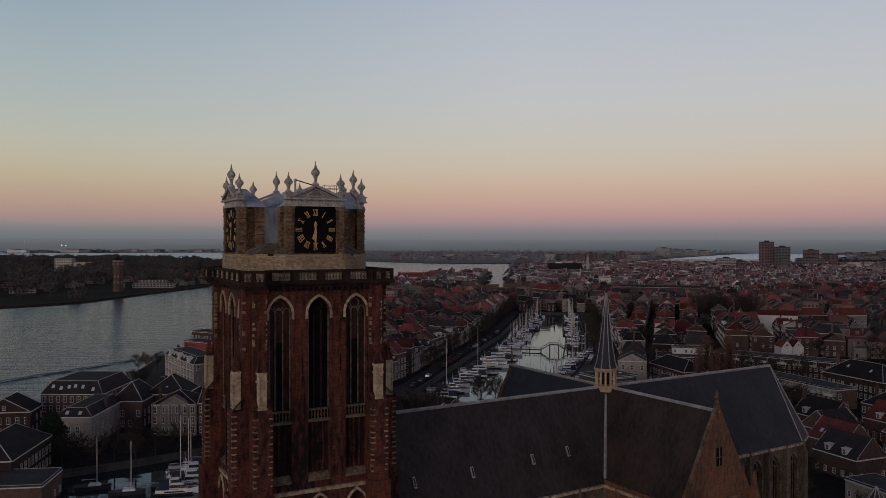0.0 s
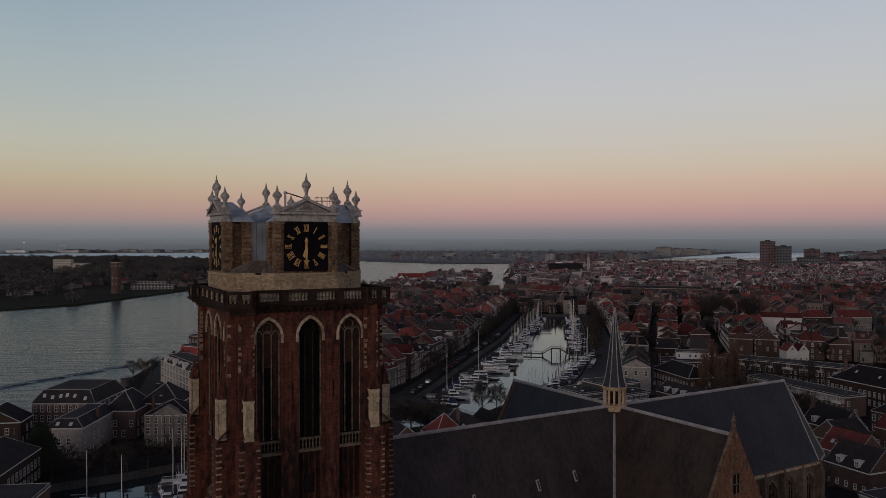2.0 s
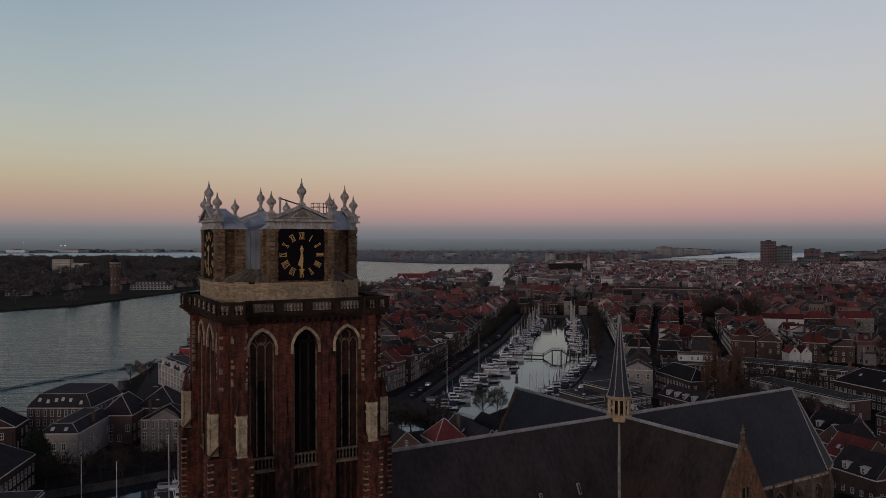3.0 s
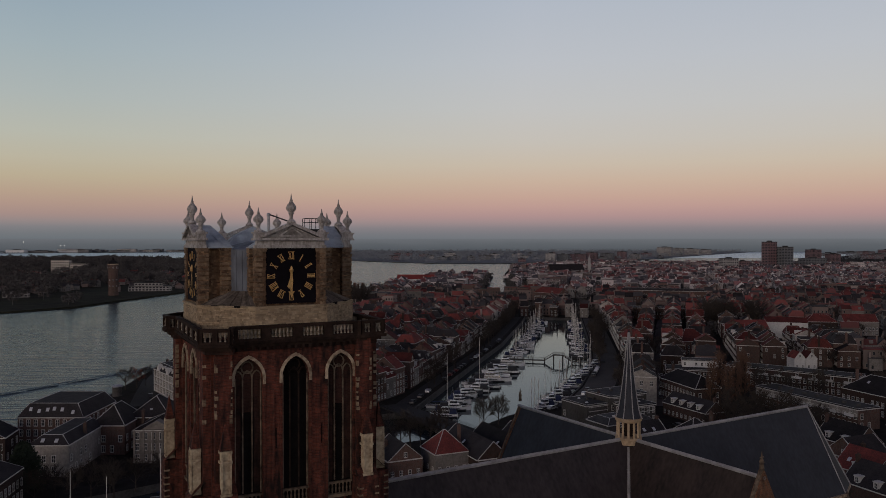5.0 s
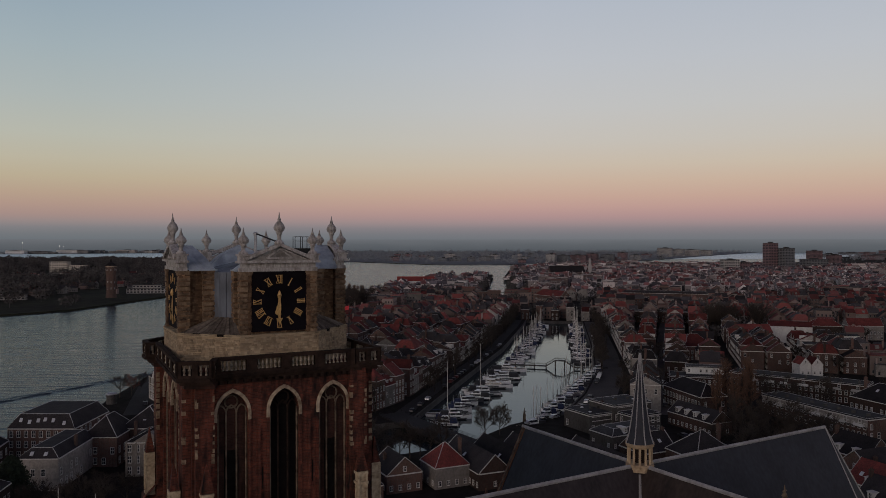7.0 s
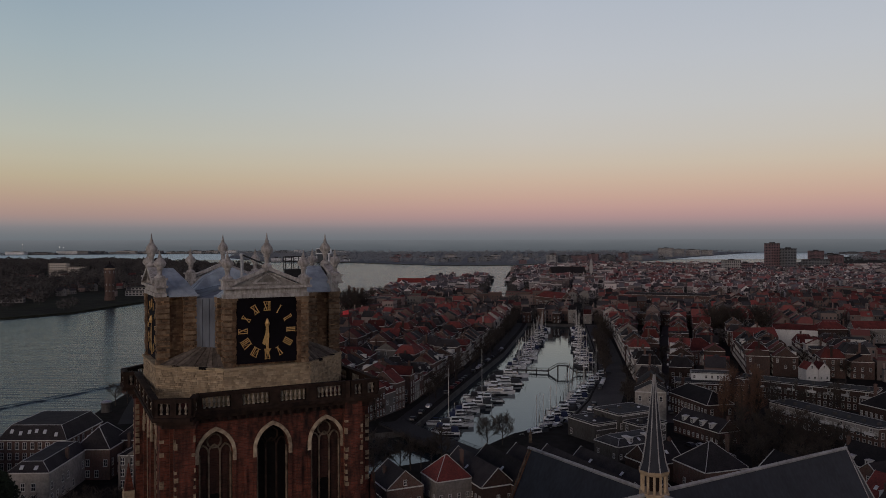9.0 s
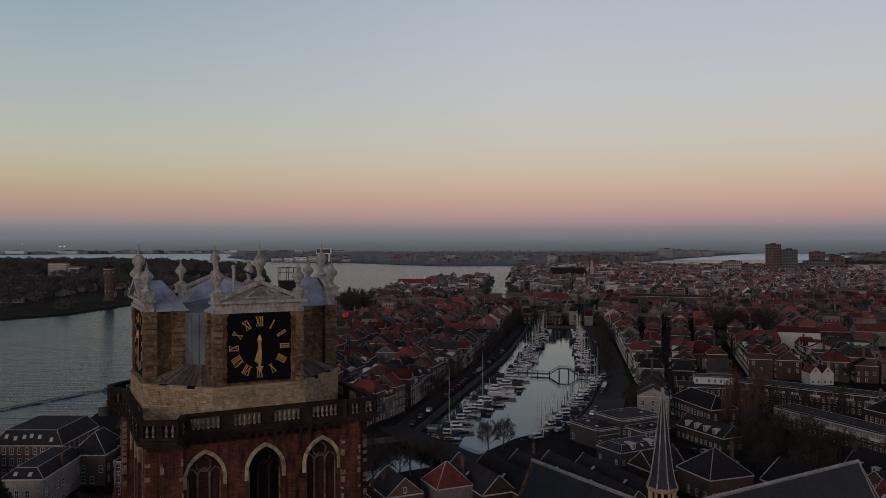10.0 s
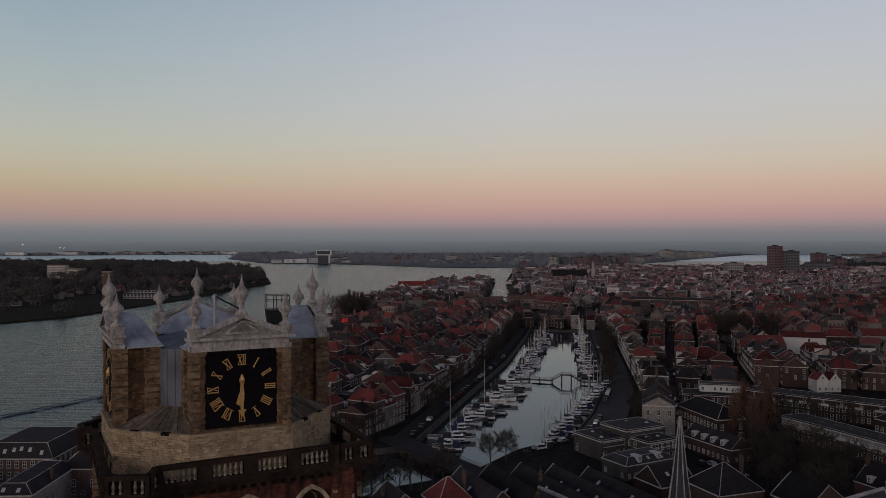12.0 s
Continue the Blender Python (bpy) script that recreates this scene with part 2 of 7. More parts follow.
GLASS = material("dark_window_glass", (0.03, 0.035, 0.04), (0.02, 0.022, 0.026), 0.15, grain=1.0, blotch=0.3, bump=0.0, spec=0.5)
WHITE_PAINT = material("white_paint", (0.62, 0.60, 0.57), (0.45, 0.43, 0.40), 0.6, grain=3, blotch=0.4, bump=0.1, vary=0.25)
PLASTER = material("pale_plaster", (0.29, 0.26, 0.235), (0.16, 0.145, 0.13), 0.9, grain=1.5, blotch=0.25, vary=0.5)
RED_TILE = material("red_pantile", (0.15, 0.037, 0.032), (0.066, 0.022, 0.02), 0.85, grain=2.5, blotch=0.3, bump=0.8, vary=0.55, spec=0.1)
DARK_TILE = material("dark_roof_tile", (0.034, 0.03, 0.031), (0.018, 0.016, 0.017), 0.8, grain=2.5, blotch=0.3, bump=0.7, vary=0.4, spec=0.1)
FLAT_ROOF = material("bitumen_flat_roof", (0.05, 0.049, 0.05), (0.026, 0.026, 0.027), 0.85, grain=1.2, blotch=0.2, vary=0.4, spec=0.12)
ASPHALT = material("asphalt", (0.036, 0.034, 0.034), (0.022, 0.021, 0.021), 0.85, grain=2, blotch=0.08, bump=0.2, spec=0.12)
GROUND = material("town_ground", (0.03, 0.027, 0.024), (0.015, 0.014, 0.012), 0.95, grain=0.35, blotch=0.03, bump=0.2, spec=0.03)
# Pale cool tone: the haze of distance is put into the colour.
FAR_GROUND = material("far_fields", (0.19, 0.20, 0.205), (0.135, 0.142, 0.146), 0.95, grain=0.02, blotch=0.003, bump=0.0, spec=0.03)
BANK = material("river_bank_grass", (0.042, 0.042, 0.028), (0.022, 0.021, 0.017), 0.95, grain=0.1, blotch=0.012, spec=0.03)
QUAY_STONE = material("quay_stone", (0.085, 0.078, 0.072), (0.04, 0.037, 0.034), 0.9, grain=1.5, blotch=0.2, bump=0.5)
BARK = material("winter_bark", (0.055, 0.042, 0.033), (0.03, 0.024, 0.02), 0.95, grain=4, blotch=0.8, vary=0.3)


def water_material(name="river_water", wave=0.5, ripple=0.4, rough=0.14, tint=0.6):
    ma = bpy.data.materials.new(name)
    ma.use_nodes = True
    n, l = ma.node_tree.nodes, ma.node_tree.links
    n.remove(n["Principled BSDF"])
    deep, gloss, mix = n.new("ShaderNodeBsdfDiffuse"), n.new("ShaderNodeBsdfGlossy"), n.new("ShaderNodeMixShader")
    deep.inputs["Color"].default_value = (0.022, 0.03, 0.033, 1)
    gloss.inputs["Color"].default_value, gloss.inputs["Roughness"].default_value = (0.9, 0.965, 1.0, 1), rough
    fres, part_of = n.new("ShaderNodeFresnel"), n.new("ShaderNodeMath")
    fres.inputs["IOR"].default_value = 1.33
    part_of.operation, part_of.inputs[1].default_value = "MULTIPLY", tint
    l.new(fres.outputs[0], part_of.inputs[0])
    l.new(part_of.outputs[0], mix.inputs[0])
    l.new(deep.outputs[0], mix.inputs[1])
    l.new(gloss.outputs[0], mix.inputs[2])
    l.new(mix.outputs[0], n["Material Output"].inputs["Surface"])
    tc, mp = n.new("ShaderNodeTexCoord"), n.new("ShaderNodeMapping")
    mp.inputs["Rotation"].default_value, mp.inputs["Scale"].default_value = (0, 0, radians(8)), (0.035, 0.26, 1)
    l.new(tc.outputs["Object"], mp.inputs[0])
    a, c = n.new("ShaderNodeTexNoise"), n.new("ShaderNodeTexNoise")
    a.inputs["Scale"].default_value, a.inputs["Detail"].default_value = 1.0, 4
    c.inputs["Scale"].default_value, c.inputs["Detail"].default_value = 0.8, 3
    l.new(mp.outputs[0], a.inputs["Vector"])
    l.new(tc.outputs["Object"], c.inputs["Vector"])
    b1, b2 = n.new("ShaderNodeBump"), n.new("ShaderNodeBump")
    b1.inputs["Strength"].default_value, b1.inputs["Distance"].default_value = wave, 1.5
    b2.inputs["Strength"].default_value, b2.inputs["Distance"].default_value = ripple, 0.12
    l.new(a.outputs[0], b1.inputs["Height"])
    l.new(c.outputs[0], b2.inputs["Height"])
    l.new(b1.outputs[0], b2.inputs["Normal"])
    l.new(b2.outputs[0], gloss.inputs["Normal"])
    l.new(b2.outputs[0], fres.inputs["Normal"])
    return ma


WATER = water_material()

# ---- water and land ----
part("water", Shape().put([(-5200, -800, 0), (5200, -800, 0), (5200, 5200, 0), (-5200, 5200, 0)], [(0, 1, 2, 3)]), WATER)
tagged(bpy.data.objects["water"], "grey rippled river and harbour water at dusk", "water", kind="structure")

TOWN = [(-50, -300), (-50, 180), (-46, 230), (-14, 262), (6, 274), (24, 302), (46, 322), (60, 360), (74, 410), (86, 478), (98, 560), (112, 660), (68, 672), (60, 624), (36, 500),
        (13, 410), (-12, 308), (-30, 300), (-56, 250), (-62, 232), (-84, 213), (-98, 204), (-108, 188), (-108, 60), (-156, 60), (-152, 225), (-142, 282), (-133, 303), (-138, 345), (-144, 412), (-146, 470), (-144, 560), (-100, 742),
        (-107, 871), (-93, 973), (-69, 1126), (-26, 1338), (60, 1440), (88, 1420), (54, 1020), (42, 890), (64, 890), (84, 1020), (106, 1420),
        (147, 1796), (323, 2171), (574, 2321), (722, 2224), (809, 2051), (2350, 4259), (4500, 5000), (4500, -300)]
PENINSULA = [(-1400, 100), (-600, 540), (-392, 730), (-357, 782), (-342, 891), (-322, 1017), (-298, 1388), (-379, 1701), (-496, 2031), (-1738, 3119), (-4500, 3200), (-4500, 100)]
FAR_SHORE = [(-596, 2656), (-300, 2531), (-12, 2212), (174, 2215), (362, 2425), (684, 2681), (1083, 3391), (1840, 4622), (1840, 5100), (-1300, 5100), (-900, 3300)]


def land(name, poly, top, mat, label):
    s = Shape()
    n = len(poly)
    s.put([(x, y, top) for x, y in poly], [tuple(range(n))[::-1] if sum(a[0] * b[1] - b[0] * a[1] for a, b in zip(poly, poly[1:] + poly[:1])) < 0 else tuple(range(n))])
    s.slot = 1
    s.put([(x, y, top) for x, y in poly] + [(x, y, -2) for x, y in poly], [(i, (i + 1) % n, n + (i + 1) % n, n + i) for i in range(n)])
    return tagged(part(name, s, [mat, QUAY_STONE if top > 2 else BANK]), label, "ground", kind="structure")


land("ground", TOWN, 2.2, GROUND, "dark paved town ground with stone quay edges")
land("ground_peninsula", PENINSULA, 1.6, BANK, "dark grassy river bank across the water")
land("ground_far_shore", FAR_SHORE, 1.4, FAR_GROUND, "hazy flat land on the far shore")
land("ground_horizon", [(4540 * math.cos(radians(96 + 4 * k)), 4540 * math.sin(radians(96 + 4 * k))) for k in range(14)] + [(4900 * math.cos(radians(148 - 4 * k)), 4900 * math.sin(radians(148 - 4 * k))) for k in range(14)], 1.2, BANK, "dark flat land along the horizon")
tagged(part("water_far", Shape().put([(-5000, 2950, 0.03), (5000, 2950, 0.03), (5000, 4840, 0.03), (-5000, 4840, 0.03)], [(0, 1, 2, 3)]), water_material("wind_ruffled_far_water", 0.5, 0.4, 0.32, 0.85)), "pale wind-ruffled far water", "water", kind="structure")


def backdrop_material():
    """Far land, haze painted in as glow: darker below, melting into the sky above."""
    ma = bpy.data.materials.new("hazy_distance")
    ma.use_nodes = True
    n, l = ma.node_tree.nodes, ma.node_tree.links
    n.remove(n["Principled BSDF"])
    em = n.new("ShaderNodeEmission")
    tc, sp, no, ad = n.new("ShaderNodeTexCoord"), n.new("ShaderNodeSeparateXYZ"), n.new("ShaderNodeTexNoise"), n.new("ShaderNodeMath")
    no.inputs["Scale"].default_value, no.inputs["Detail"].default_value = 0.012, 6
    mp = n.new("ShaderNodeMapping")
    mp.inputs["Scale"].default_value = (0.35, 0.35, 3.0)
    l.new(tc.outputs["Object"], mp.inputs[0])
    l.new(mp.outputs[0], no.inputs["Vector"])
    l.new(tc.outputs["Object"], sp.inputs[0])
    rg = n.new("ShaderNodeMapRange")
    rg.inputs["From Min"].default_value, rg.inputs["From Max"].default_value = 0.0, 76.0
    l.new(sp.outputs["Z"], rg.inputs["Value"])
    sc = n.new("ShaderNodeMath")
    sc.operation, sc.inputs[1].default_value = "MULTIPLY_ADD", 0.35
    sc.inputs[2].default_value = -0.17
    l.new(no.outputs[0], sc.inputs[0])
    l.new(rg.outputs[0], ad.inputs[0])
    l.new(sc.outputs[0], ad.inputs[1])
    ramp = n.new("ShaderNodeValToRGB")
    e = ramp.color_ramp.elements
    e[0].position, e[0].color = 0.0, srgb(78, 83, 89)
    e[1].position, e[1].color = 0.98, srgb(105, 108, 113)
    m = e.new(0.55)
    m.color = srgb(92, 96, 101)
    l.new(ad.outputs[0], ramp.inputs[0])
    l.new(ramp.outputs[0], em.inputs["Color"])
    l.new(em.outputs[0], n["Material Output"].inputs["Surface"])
    return ma


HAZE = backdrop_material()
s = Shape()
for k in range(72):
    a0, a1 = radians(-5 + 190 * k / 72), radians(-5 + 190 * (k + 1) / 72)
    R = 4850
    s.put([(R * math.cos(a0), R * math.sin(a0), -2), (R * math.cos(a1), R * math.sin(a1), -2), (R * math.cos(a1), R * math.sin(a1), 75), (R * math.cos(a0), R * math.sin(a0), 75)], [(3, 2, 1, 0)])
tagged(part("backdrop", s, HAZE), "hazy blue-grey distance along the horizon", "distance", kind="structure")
CANAL = [(-14, 258), (8, 271), (26, 300), (48, 321), (62, 359), (76, 409), (88, 477), (100, 559), (114, 662), (66, 674), (58, 624), (34, 500), (11, 410), (-14, 309), (-32, 301), (-62, 259), (-97, 233), (-110, 190), (-110, 100), (-48, 100), (-48, 180), (-44, 230)]
tagged(part("water_harbour", Shape().put([(x, y, 0.03) for x, y in CANAL], [tuple(range(len(CANAL)))]), water_material("still_harbour_water", 0.03, 0.05, 0.04, 0.85)), "still harbour water that mirrors the sky", "water", kind="structure")


# ---- openings with pointed heads ----
def arch_points(hw, rise, n=7):
    """Half-width and rise of a pointed arch: points from the left springing over the apex to the right one, springing at height 0."""
    r = (hw * hw + rise * rise) / (2 * hw)
    top = math.asin(min(1, rise / r))
    left = [(-hw + r - r * math.cos(top * k / n), r * math.sin(top * k / n)) for k in range(n + 1)]
    return left + [(-x, z) for x, z in left[-2::-1]]


def pierced_wall(s, x0, x1, z0, z1, y, depth, holes):
    """An upright wall facing -y at y with pointed holes (cx, half-width, sill, spring, rise) and reveals depth deep."""
    xs = x0
    for cx, hw, zb, zs, rise in sorted(holes):
        s.put([(xs, y, z0), (cx - hw, y, z0), (cx - hw, y, z1), (xs, y, z1)], [(0, 1, 2, 3)])
        if zb > z0:
            s.put([(cx - hw, y, z0), (cx + hw, y, z0), (cx + hw, y, zb), (cx - hw, y, zb)], [(0, 1, 2, 3)])
        pts = [(cx + x, zs + z) for x, z in arch_points(hw, rise)]
        for (xa, za), (xb, zb2) in zip(pts, pts[1:]):
            s.put([(xa, y, za), (xb, y, zb2), (xb, y, z1), (xa, y, z1)], [(0, 1, 2, 3)])
        ring = [(cx - hw, zb)] + pts + [(cx + hw, zb)]
        for (xa, za), (xb, zb2) in zip(ring, ring[1:] + ring[:1]):
            s.put([(xa, y, za), (xb, y, zb2), (xb, y + depth, zb2), (xa, y + depth, za)], [(3, 2, 1, 0)])
        xs = cx + hw
    s.put([(xs, y, z0), (x1, y, z0), (x1, y, z1), (xs, y, z1)], [(0, 1, 2, 3)])
    return s


def arch_band(s, cx, hw, zb, zs, rise, y, band, proud):
    """A moulded stone frame round a pointed opening, down to zb."""
    inner = [(cx - hw, zb)] + [(cx + x, zs + z) for x, z in arch_points(hw, rise)] + [(cx + hw, zb)]
    k = (hw + band) / hw
    outer = [(cx - hw - band, zb)] + [(cx + x * k, zs + z * (rise + band * 1.25) / rise) for x, z in arch_points(hw, rise)] + [(cx + hw + band, zb)]
    n = len(inner)
    v = [(q[0], yy, q[1]) for yy in (y - proud, y + 0.1) for ring_ in (inner, outer) for q in ring_]
    f = [(0, n, 3 * n, 2 * n), (2 * n - 1, n - 1, 3 * n - 1, 4 * n - 1)]
    for k in range(n - 1):
        f += [(k + n, k + n + 1, k + 1, k), (k + n, k + 3 * n, k + 3 * n + 1, k + n + 1), (k, k + 1, k + 1 + 2 * n, k + 2 * n)]
    s.put(v, f)
    return s


def tracery(s, cx, hw, zb, zs, rise, y, r, mullions=1):
    """Mullions, two small arches and a round light in the head of a window."""
    for k in range(mullions):
        x = cx - hw + 2 * hw * (k + 1) / (mullions + 1)
        s.tube((x, y, zb), (x, y, zs), r, r, 4)
    step = 2 * hw / (mullions + 1)
    for k in range(mullions + 1):
        c = cx - hw + step * (k + 0.5)
        pts = [(c + x, zs + z) for x, z in arch_points(step / 2, step * 0.75, 3)]
        for a, b in zip(pts, pts[1:]):
            s.tube((a[0], y, a[1]), (b[0], y, b[1]), r, r, 4)
    rr = hw * 0.42
    ring = [(cx + rr * math.cos(2 * math.pi * k / 10), zs + rise * 0.52 + rr * math.sin(2 * math.pi * k / 10)) for k in range(11)]
    for a, b in zip(ring, ring[1:]):
        s.tube((a[0], y, a[1]), (b[0], y, b[1]), r, r, 4)
    return s


# ---- church tower ----
# Darker grey stone with the shade of a recessed field painted in.
SHADED_STONE = material("stained_grey_stone", (0.3, 0.275, 0.25), (0.13, 0.115, 0.1), 0.85, grain=2.5, blotch=0.8, bump=0.5)
TC, TOWER_TURN = (-17.42, 95.9), 28.4
tower = thing("church_tower", pose(*TC, 2.2, 0, 0, TOWER_TURN), "tall dark red brick church tower with pale clock crown", "tower")
GZ = 56.9 - 2.2   # top of the shaft over the ground
HB = 7.7          # half-width of the shaft


def at(z):
    return z - 2.2


s = Shape().box(-HB + 0.9, HB - 0.9, -HB + 0.9, HB - 0.9, 0, GZ)
part("core", s, TOWER_BRICK, tower, "dark red brick")
PARAPET_BALUSTER = Shape().lathe([(0.09, 0), (0.06, 0.15), (0.1, 0.45), (0.06, 0.75), (0.09, 1.0)], 6).mesh("baluster", WORN_STONE)
WINDOWS = [(-4.35, 1.3, at(34.6), at(53.2), 1.8), (0.1, 1.3, at(34.6), at(53.2), 1.8), (4.55, 1.3, at(34.6), at(53.2), 1.8)]
LOWER = [(-4.35, 1.3, at(18), at(30.6), 2.2), (0.1, 1.3, at(18), at(30.6), 2.2), (4.55, 1.3, at(18), at(30.6), 2.2)]
for turn in (0, 90, 180, 270):
    R4 = pose(0, 0, 0, 0, 0, turn)
    s = Shape()
    pierced_wall(s, -HB, HB, at(33.6), GZ - 0.6, -HB, 0.9, WINDOWS)
    pierced_wall(s, -HB, HB, 0, at(33.2), -HB - 0.25, 1.1, LOWER)
    part("wall", s, TOWER_BRICK, tower, m=R4)
    s = Shape().box(-HB, HB, -HB - 0.35, -HB + 0.5, at(33.2), at(33.6))
    part("string_course", s, PALE_STONE, tower, "pale stone band", m=R4)
    for cx, hw, zb, zs, rise in WINDOWS:
        win = part("window", arch_band(Shape(), cx, hw, zs - 0.6, zs, rise, -HB, 0.26, 0.14), PALE_STONE, tower, "pointed stone window arch", m=R4)
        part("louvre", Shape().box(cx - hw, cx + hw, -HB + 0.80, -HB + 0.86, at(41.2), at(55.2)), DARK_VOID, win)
        part("blind_panel", Shape().box(cx - hw, cx + hw, -HB + 0.62, -HB + 0.88, zb, at(41.2)), SHADE_BRICK, win)
        tr = tracery(Shape(), cx, hw, at(42.6), zs, rise, -HB + 0.5, 0.085, 2)
        part("tracery", tr, SOOT_STONE if abs(cx) < 1 else WORN_STONE, win)
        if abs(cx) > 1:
            part("brick_infill", Shape().box(cx - hw, cx + hw, -HB + 0.60, -HB + 0.78, at(50.0), at(55.1)), SHADE_BRICK, win)
            part("reveal_pier", Shape().box(cx - hw, cx - hw + 0.7, -HB + 0.55, -HB + 0.8, at(42.6), at(53)).box(cx + hw - 0.7, cx + hw, -HB + 0.55, -HB + 0.8, at(42.6), at(53)), SHADE_BRICK, win)
        for q in (-1, 1):     # moulded brick jambs
            part("jamb", Shape().box(cx + q * (hw + 0.13) - 0.12, cx + q * (hw + 0.13) + 0.12, -HB - 0.12, -HB + 0.02, zb, zs - 0.6), TOWER_BRICK, win)
            part("jamb_shaft", Shape().tube((cx + q * (hw - 0.1), -HB + 0.25, at(42.6)), (cx + q * (hw - 0.1), -HB + 0.25, zs), 0.1, 0.1, 5), WORN_STONE, win)
        par = Shape().box(cx - hw, cx + hw, -HB + 0.05, -HB + 0.5, at(41.0), at(41.3)).box(cx - hw, cx + hw, -HB + 0.15, -HB + 0.4, at(42.3), at(42.5))
        for k in range(7):
            x = cx - hw + 2 * hw * (k + 0.5) / 7
            part("baluster", PARAPET_BALUSTER, None, win, m=pose(x, -HB + 0.27, at(41.3)))
        part("parapet", par, WORN_STONE, win, "small worn stone parapet")
        part("blind_rib", Shape().box(cx - 0.09, cx + 0.09, -HB + 0.42, -HB + 0.7, zb + 0.6, at(40.9)).box(cx - 0.72, cx - 0.58, -HB + 0.42, -HB + 0.7, zb + 0.6, at(40.9)).box(cx + 0.58, cx + 0.72, -HB + 0.42, -HB + 0.7, zb + 0.6, at(40.9)), TOWER_BRICK, win)
        part("sill", Shape().put([(cx - hw, -HB - 0.1, zb), (cx + hw, -HB - 0.1, zb), (cx + hw, -HB + 0.7, zb + 0.7), (cx - hw, -HB + 0.7, zb + 0.7), (cx - hw, -HB - 0.1, zb - 0.2), (cx + hw, -HB - 0.1, zb - 0.2)], [(0, 1, 2, 3), (4, 5, 1, 0)]), WORN_STONE, win, "sloping worn stone sill")
    for cx, hw, zb, zs, rise in LOWER:
        part("lower_window", arch_band(Shape(), cx, hw, zs - 3, zs, rise, -HB - 0.25, 0.26, 0.14), PALE_STONE, tower, "pale pointed stone arch", m=R4)
    s = Shape().box(-0.45, 0.55, -HB + 0.3, -HB + 0.61, at(36.6), at(38.6))
    part("hatch", s, DARK_VOID, tower, "small dark opening", m=R4)
    for x in (-2.1, 2.35):   # slim shafts and slits between the windows
        part("pilaster", Shape().box(x - 0.14, x + 0.14, -HB - 0.12, -HB, at(43.5), at(52)), TOWER_BRICK, tower, m=R4)
        part("slit", Shape().box(x + 0.25, x + 0.36, -HB - 0.02, -HB + 0.05, at(46.5), at(48.4)), DARK_VOID, tower, "narrow dark slit", m=R4)
    # two angle buttresses on every face, stepping in upwards
    for sx in (-1, 1):
        x = sx * 6.75
        b = Shape()
        b.box(x - 1.15, x + 1.15, -HB - 2.3, -HB, 0, at(34))
        b.box(x - 1.0, x + 1.0, -HB - 1.9, -HB, at(34), at(43.0))
        b.put([(x - 1.0, -HB - 1.9, at(43.0)), (x + 1.0, -HB - 1.9, at(43.0)), (x + 1.0, -HB - 0.65, at(44.2)), (x - 1.0, -HB - 0.65, at(44.2))], [(0, 1, 2, 3)])
        b.box(x - 0.75, x + 0.75, -HB - 0.7, -HB, at(43.0), at(55.0))
        b.prism([(x - 0.75, -HB - 0.7), (x + 0.75, -HB - 0.7), (x + 0.75, -HB), (x - 0.75, -HB)], at(55.0), at(56.3), 0.92)
        bt = part("buttress", b, TOWER_BRICK, tower, "dark brick angle buttress", m=R4)
        sh = Shape().box(x - 0.52, x + 0.52, -HB - 1.7, -HB - 0.8, at(43.1), at(43.4)).box(x - 0.40, x + 0.40, -HB - 1.55, -HB - 0.8, at(43.4), at(47.0))
        sh.box(x - 0.54, x + 0.54, -HB - 1.7, -HB - 0.8, at(46.1), at(46.3)).box(x - 0.52, x + 0.52, -HB - 1.68, -HB - 0.8, at(46.95), at(47.2))
        for q in (-0.38, 0.38):
            sh.box(x + q - 0.08, x + q + 0.08, -HB - 1.72, -HB - 1.6, at(43.5), at(47.0))
        part("shrine", sh, SHRINE_STONE, bt, "pale stone niche block")
        sp = Shape().prism([(x - 0.55, -HB - 1.65), (x + 0.55, -HB - 1.65), (x + 0.55, -HB - 0.85), (x - 0.55, -HB - 0.85)], at(47.25), at(49.6), 0.06)
        part("pinnacle", sp, TOWER_BRICK, bt)
        rnd = random.Random(int(turn + 7 * sx + 11))
        z = at(35.0)
        while z < at(42.4):     # stone quoins, long and short
            for q in (-1, 1):
                w = rnd.uniform(0.22, 0.55)
                xa, xb = sorted((x + q * 1.02, x + q * (1.02 - w)))
                part("quoin", Shape().box(xa, xb, -HB - 1.93, -HB - 1.4, z, z + 0.17), QUOIN_STONE, bt)
            z += rnd.uniform(0.55, 0.75)
        z = at(49.4)
        while z < at(54.8):
            for q in (-1, 1):
                if rnd.random() < 0.7:
                    h, w = rnd.uniform(0.15, 0.5), rnd.uniform(0.1, 0.3)
                    xa, xb = sorted((x + q * 0.77, x + q * (0.77 - w)))
                    part("quoin", Shape().box(xa, xb, -HB - 0.73, -HB - 0.4, z, z + h), QUOIN_STONE, bt)
            z += rnd.uniform(0.35, 0.7)


GF = at(56.72)     # gallery floor: bastions stand out over the angle buttresses
GALLERY = [(-8.9, -8.9), (-6.5, -9.9), (-5.9, -8.3), (6.1, -8.3), (6.4, -8.6), (8.8, -8.3), (8.8, 6.4), (7.2, 8.8), (-7.2, 9.0), (-9.3, 7.0), (-9.3, 5.0), (-8.45, 4.8)]


def stepped(k):
    return [(x * k, y * k) for x, y in GALLERY]


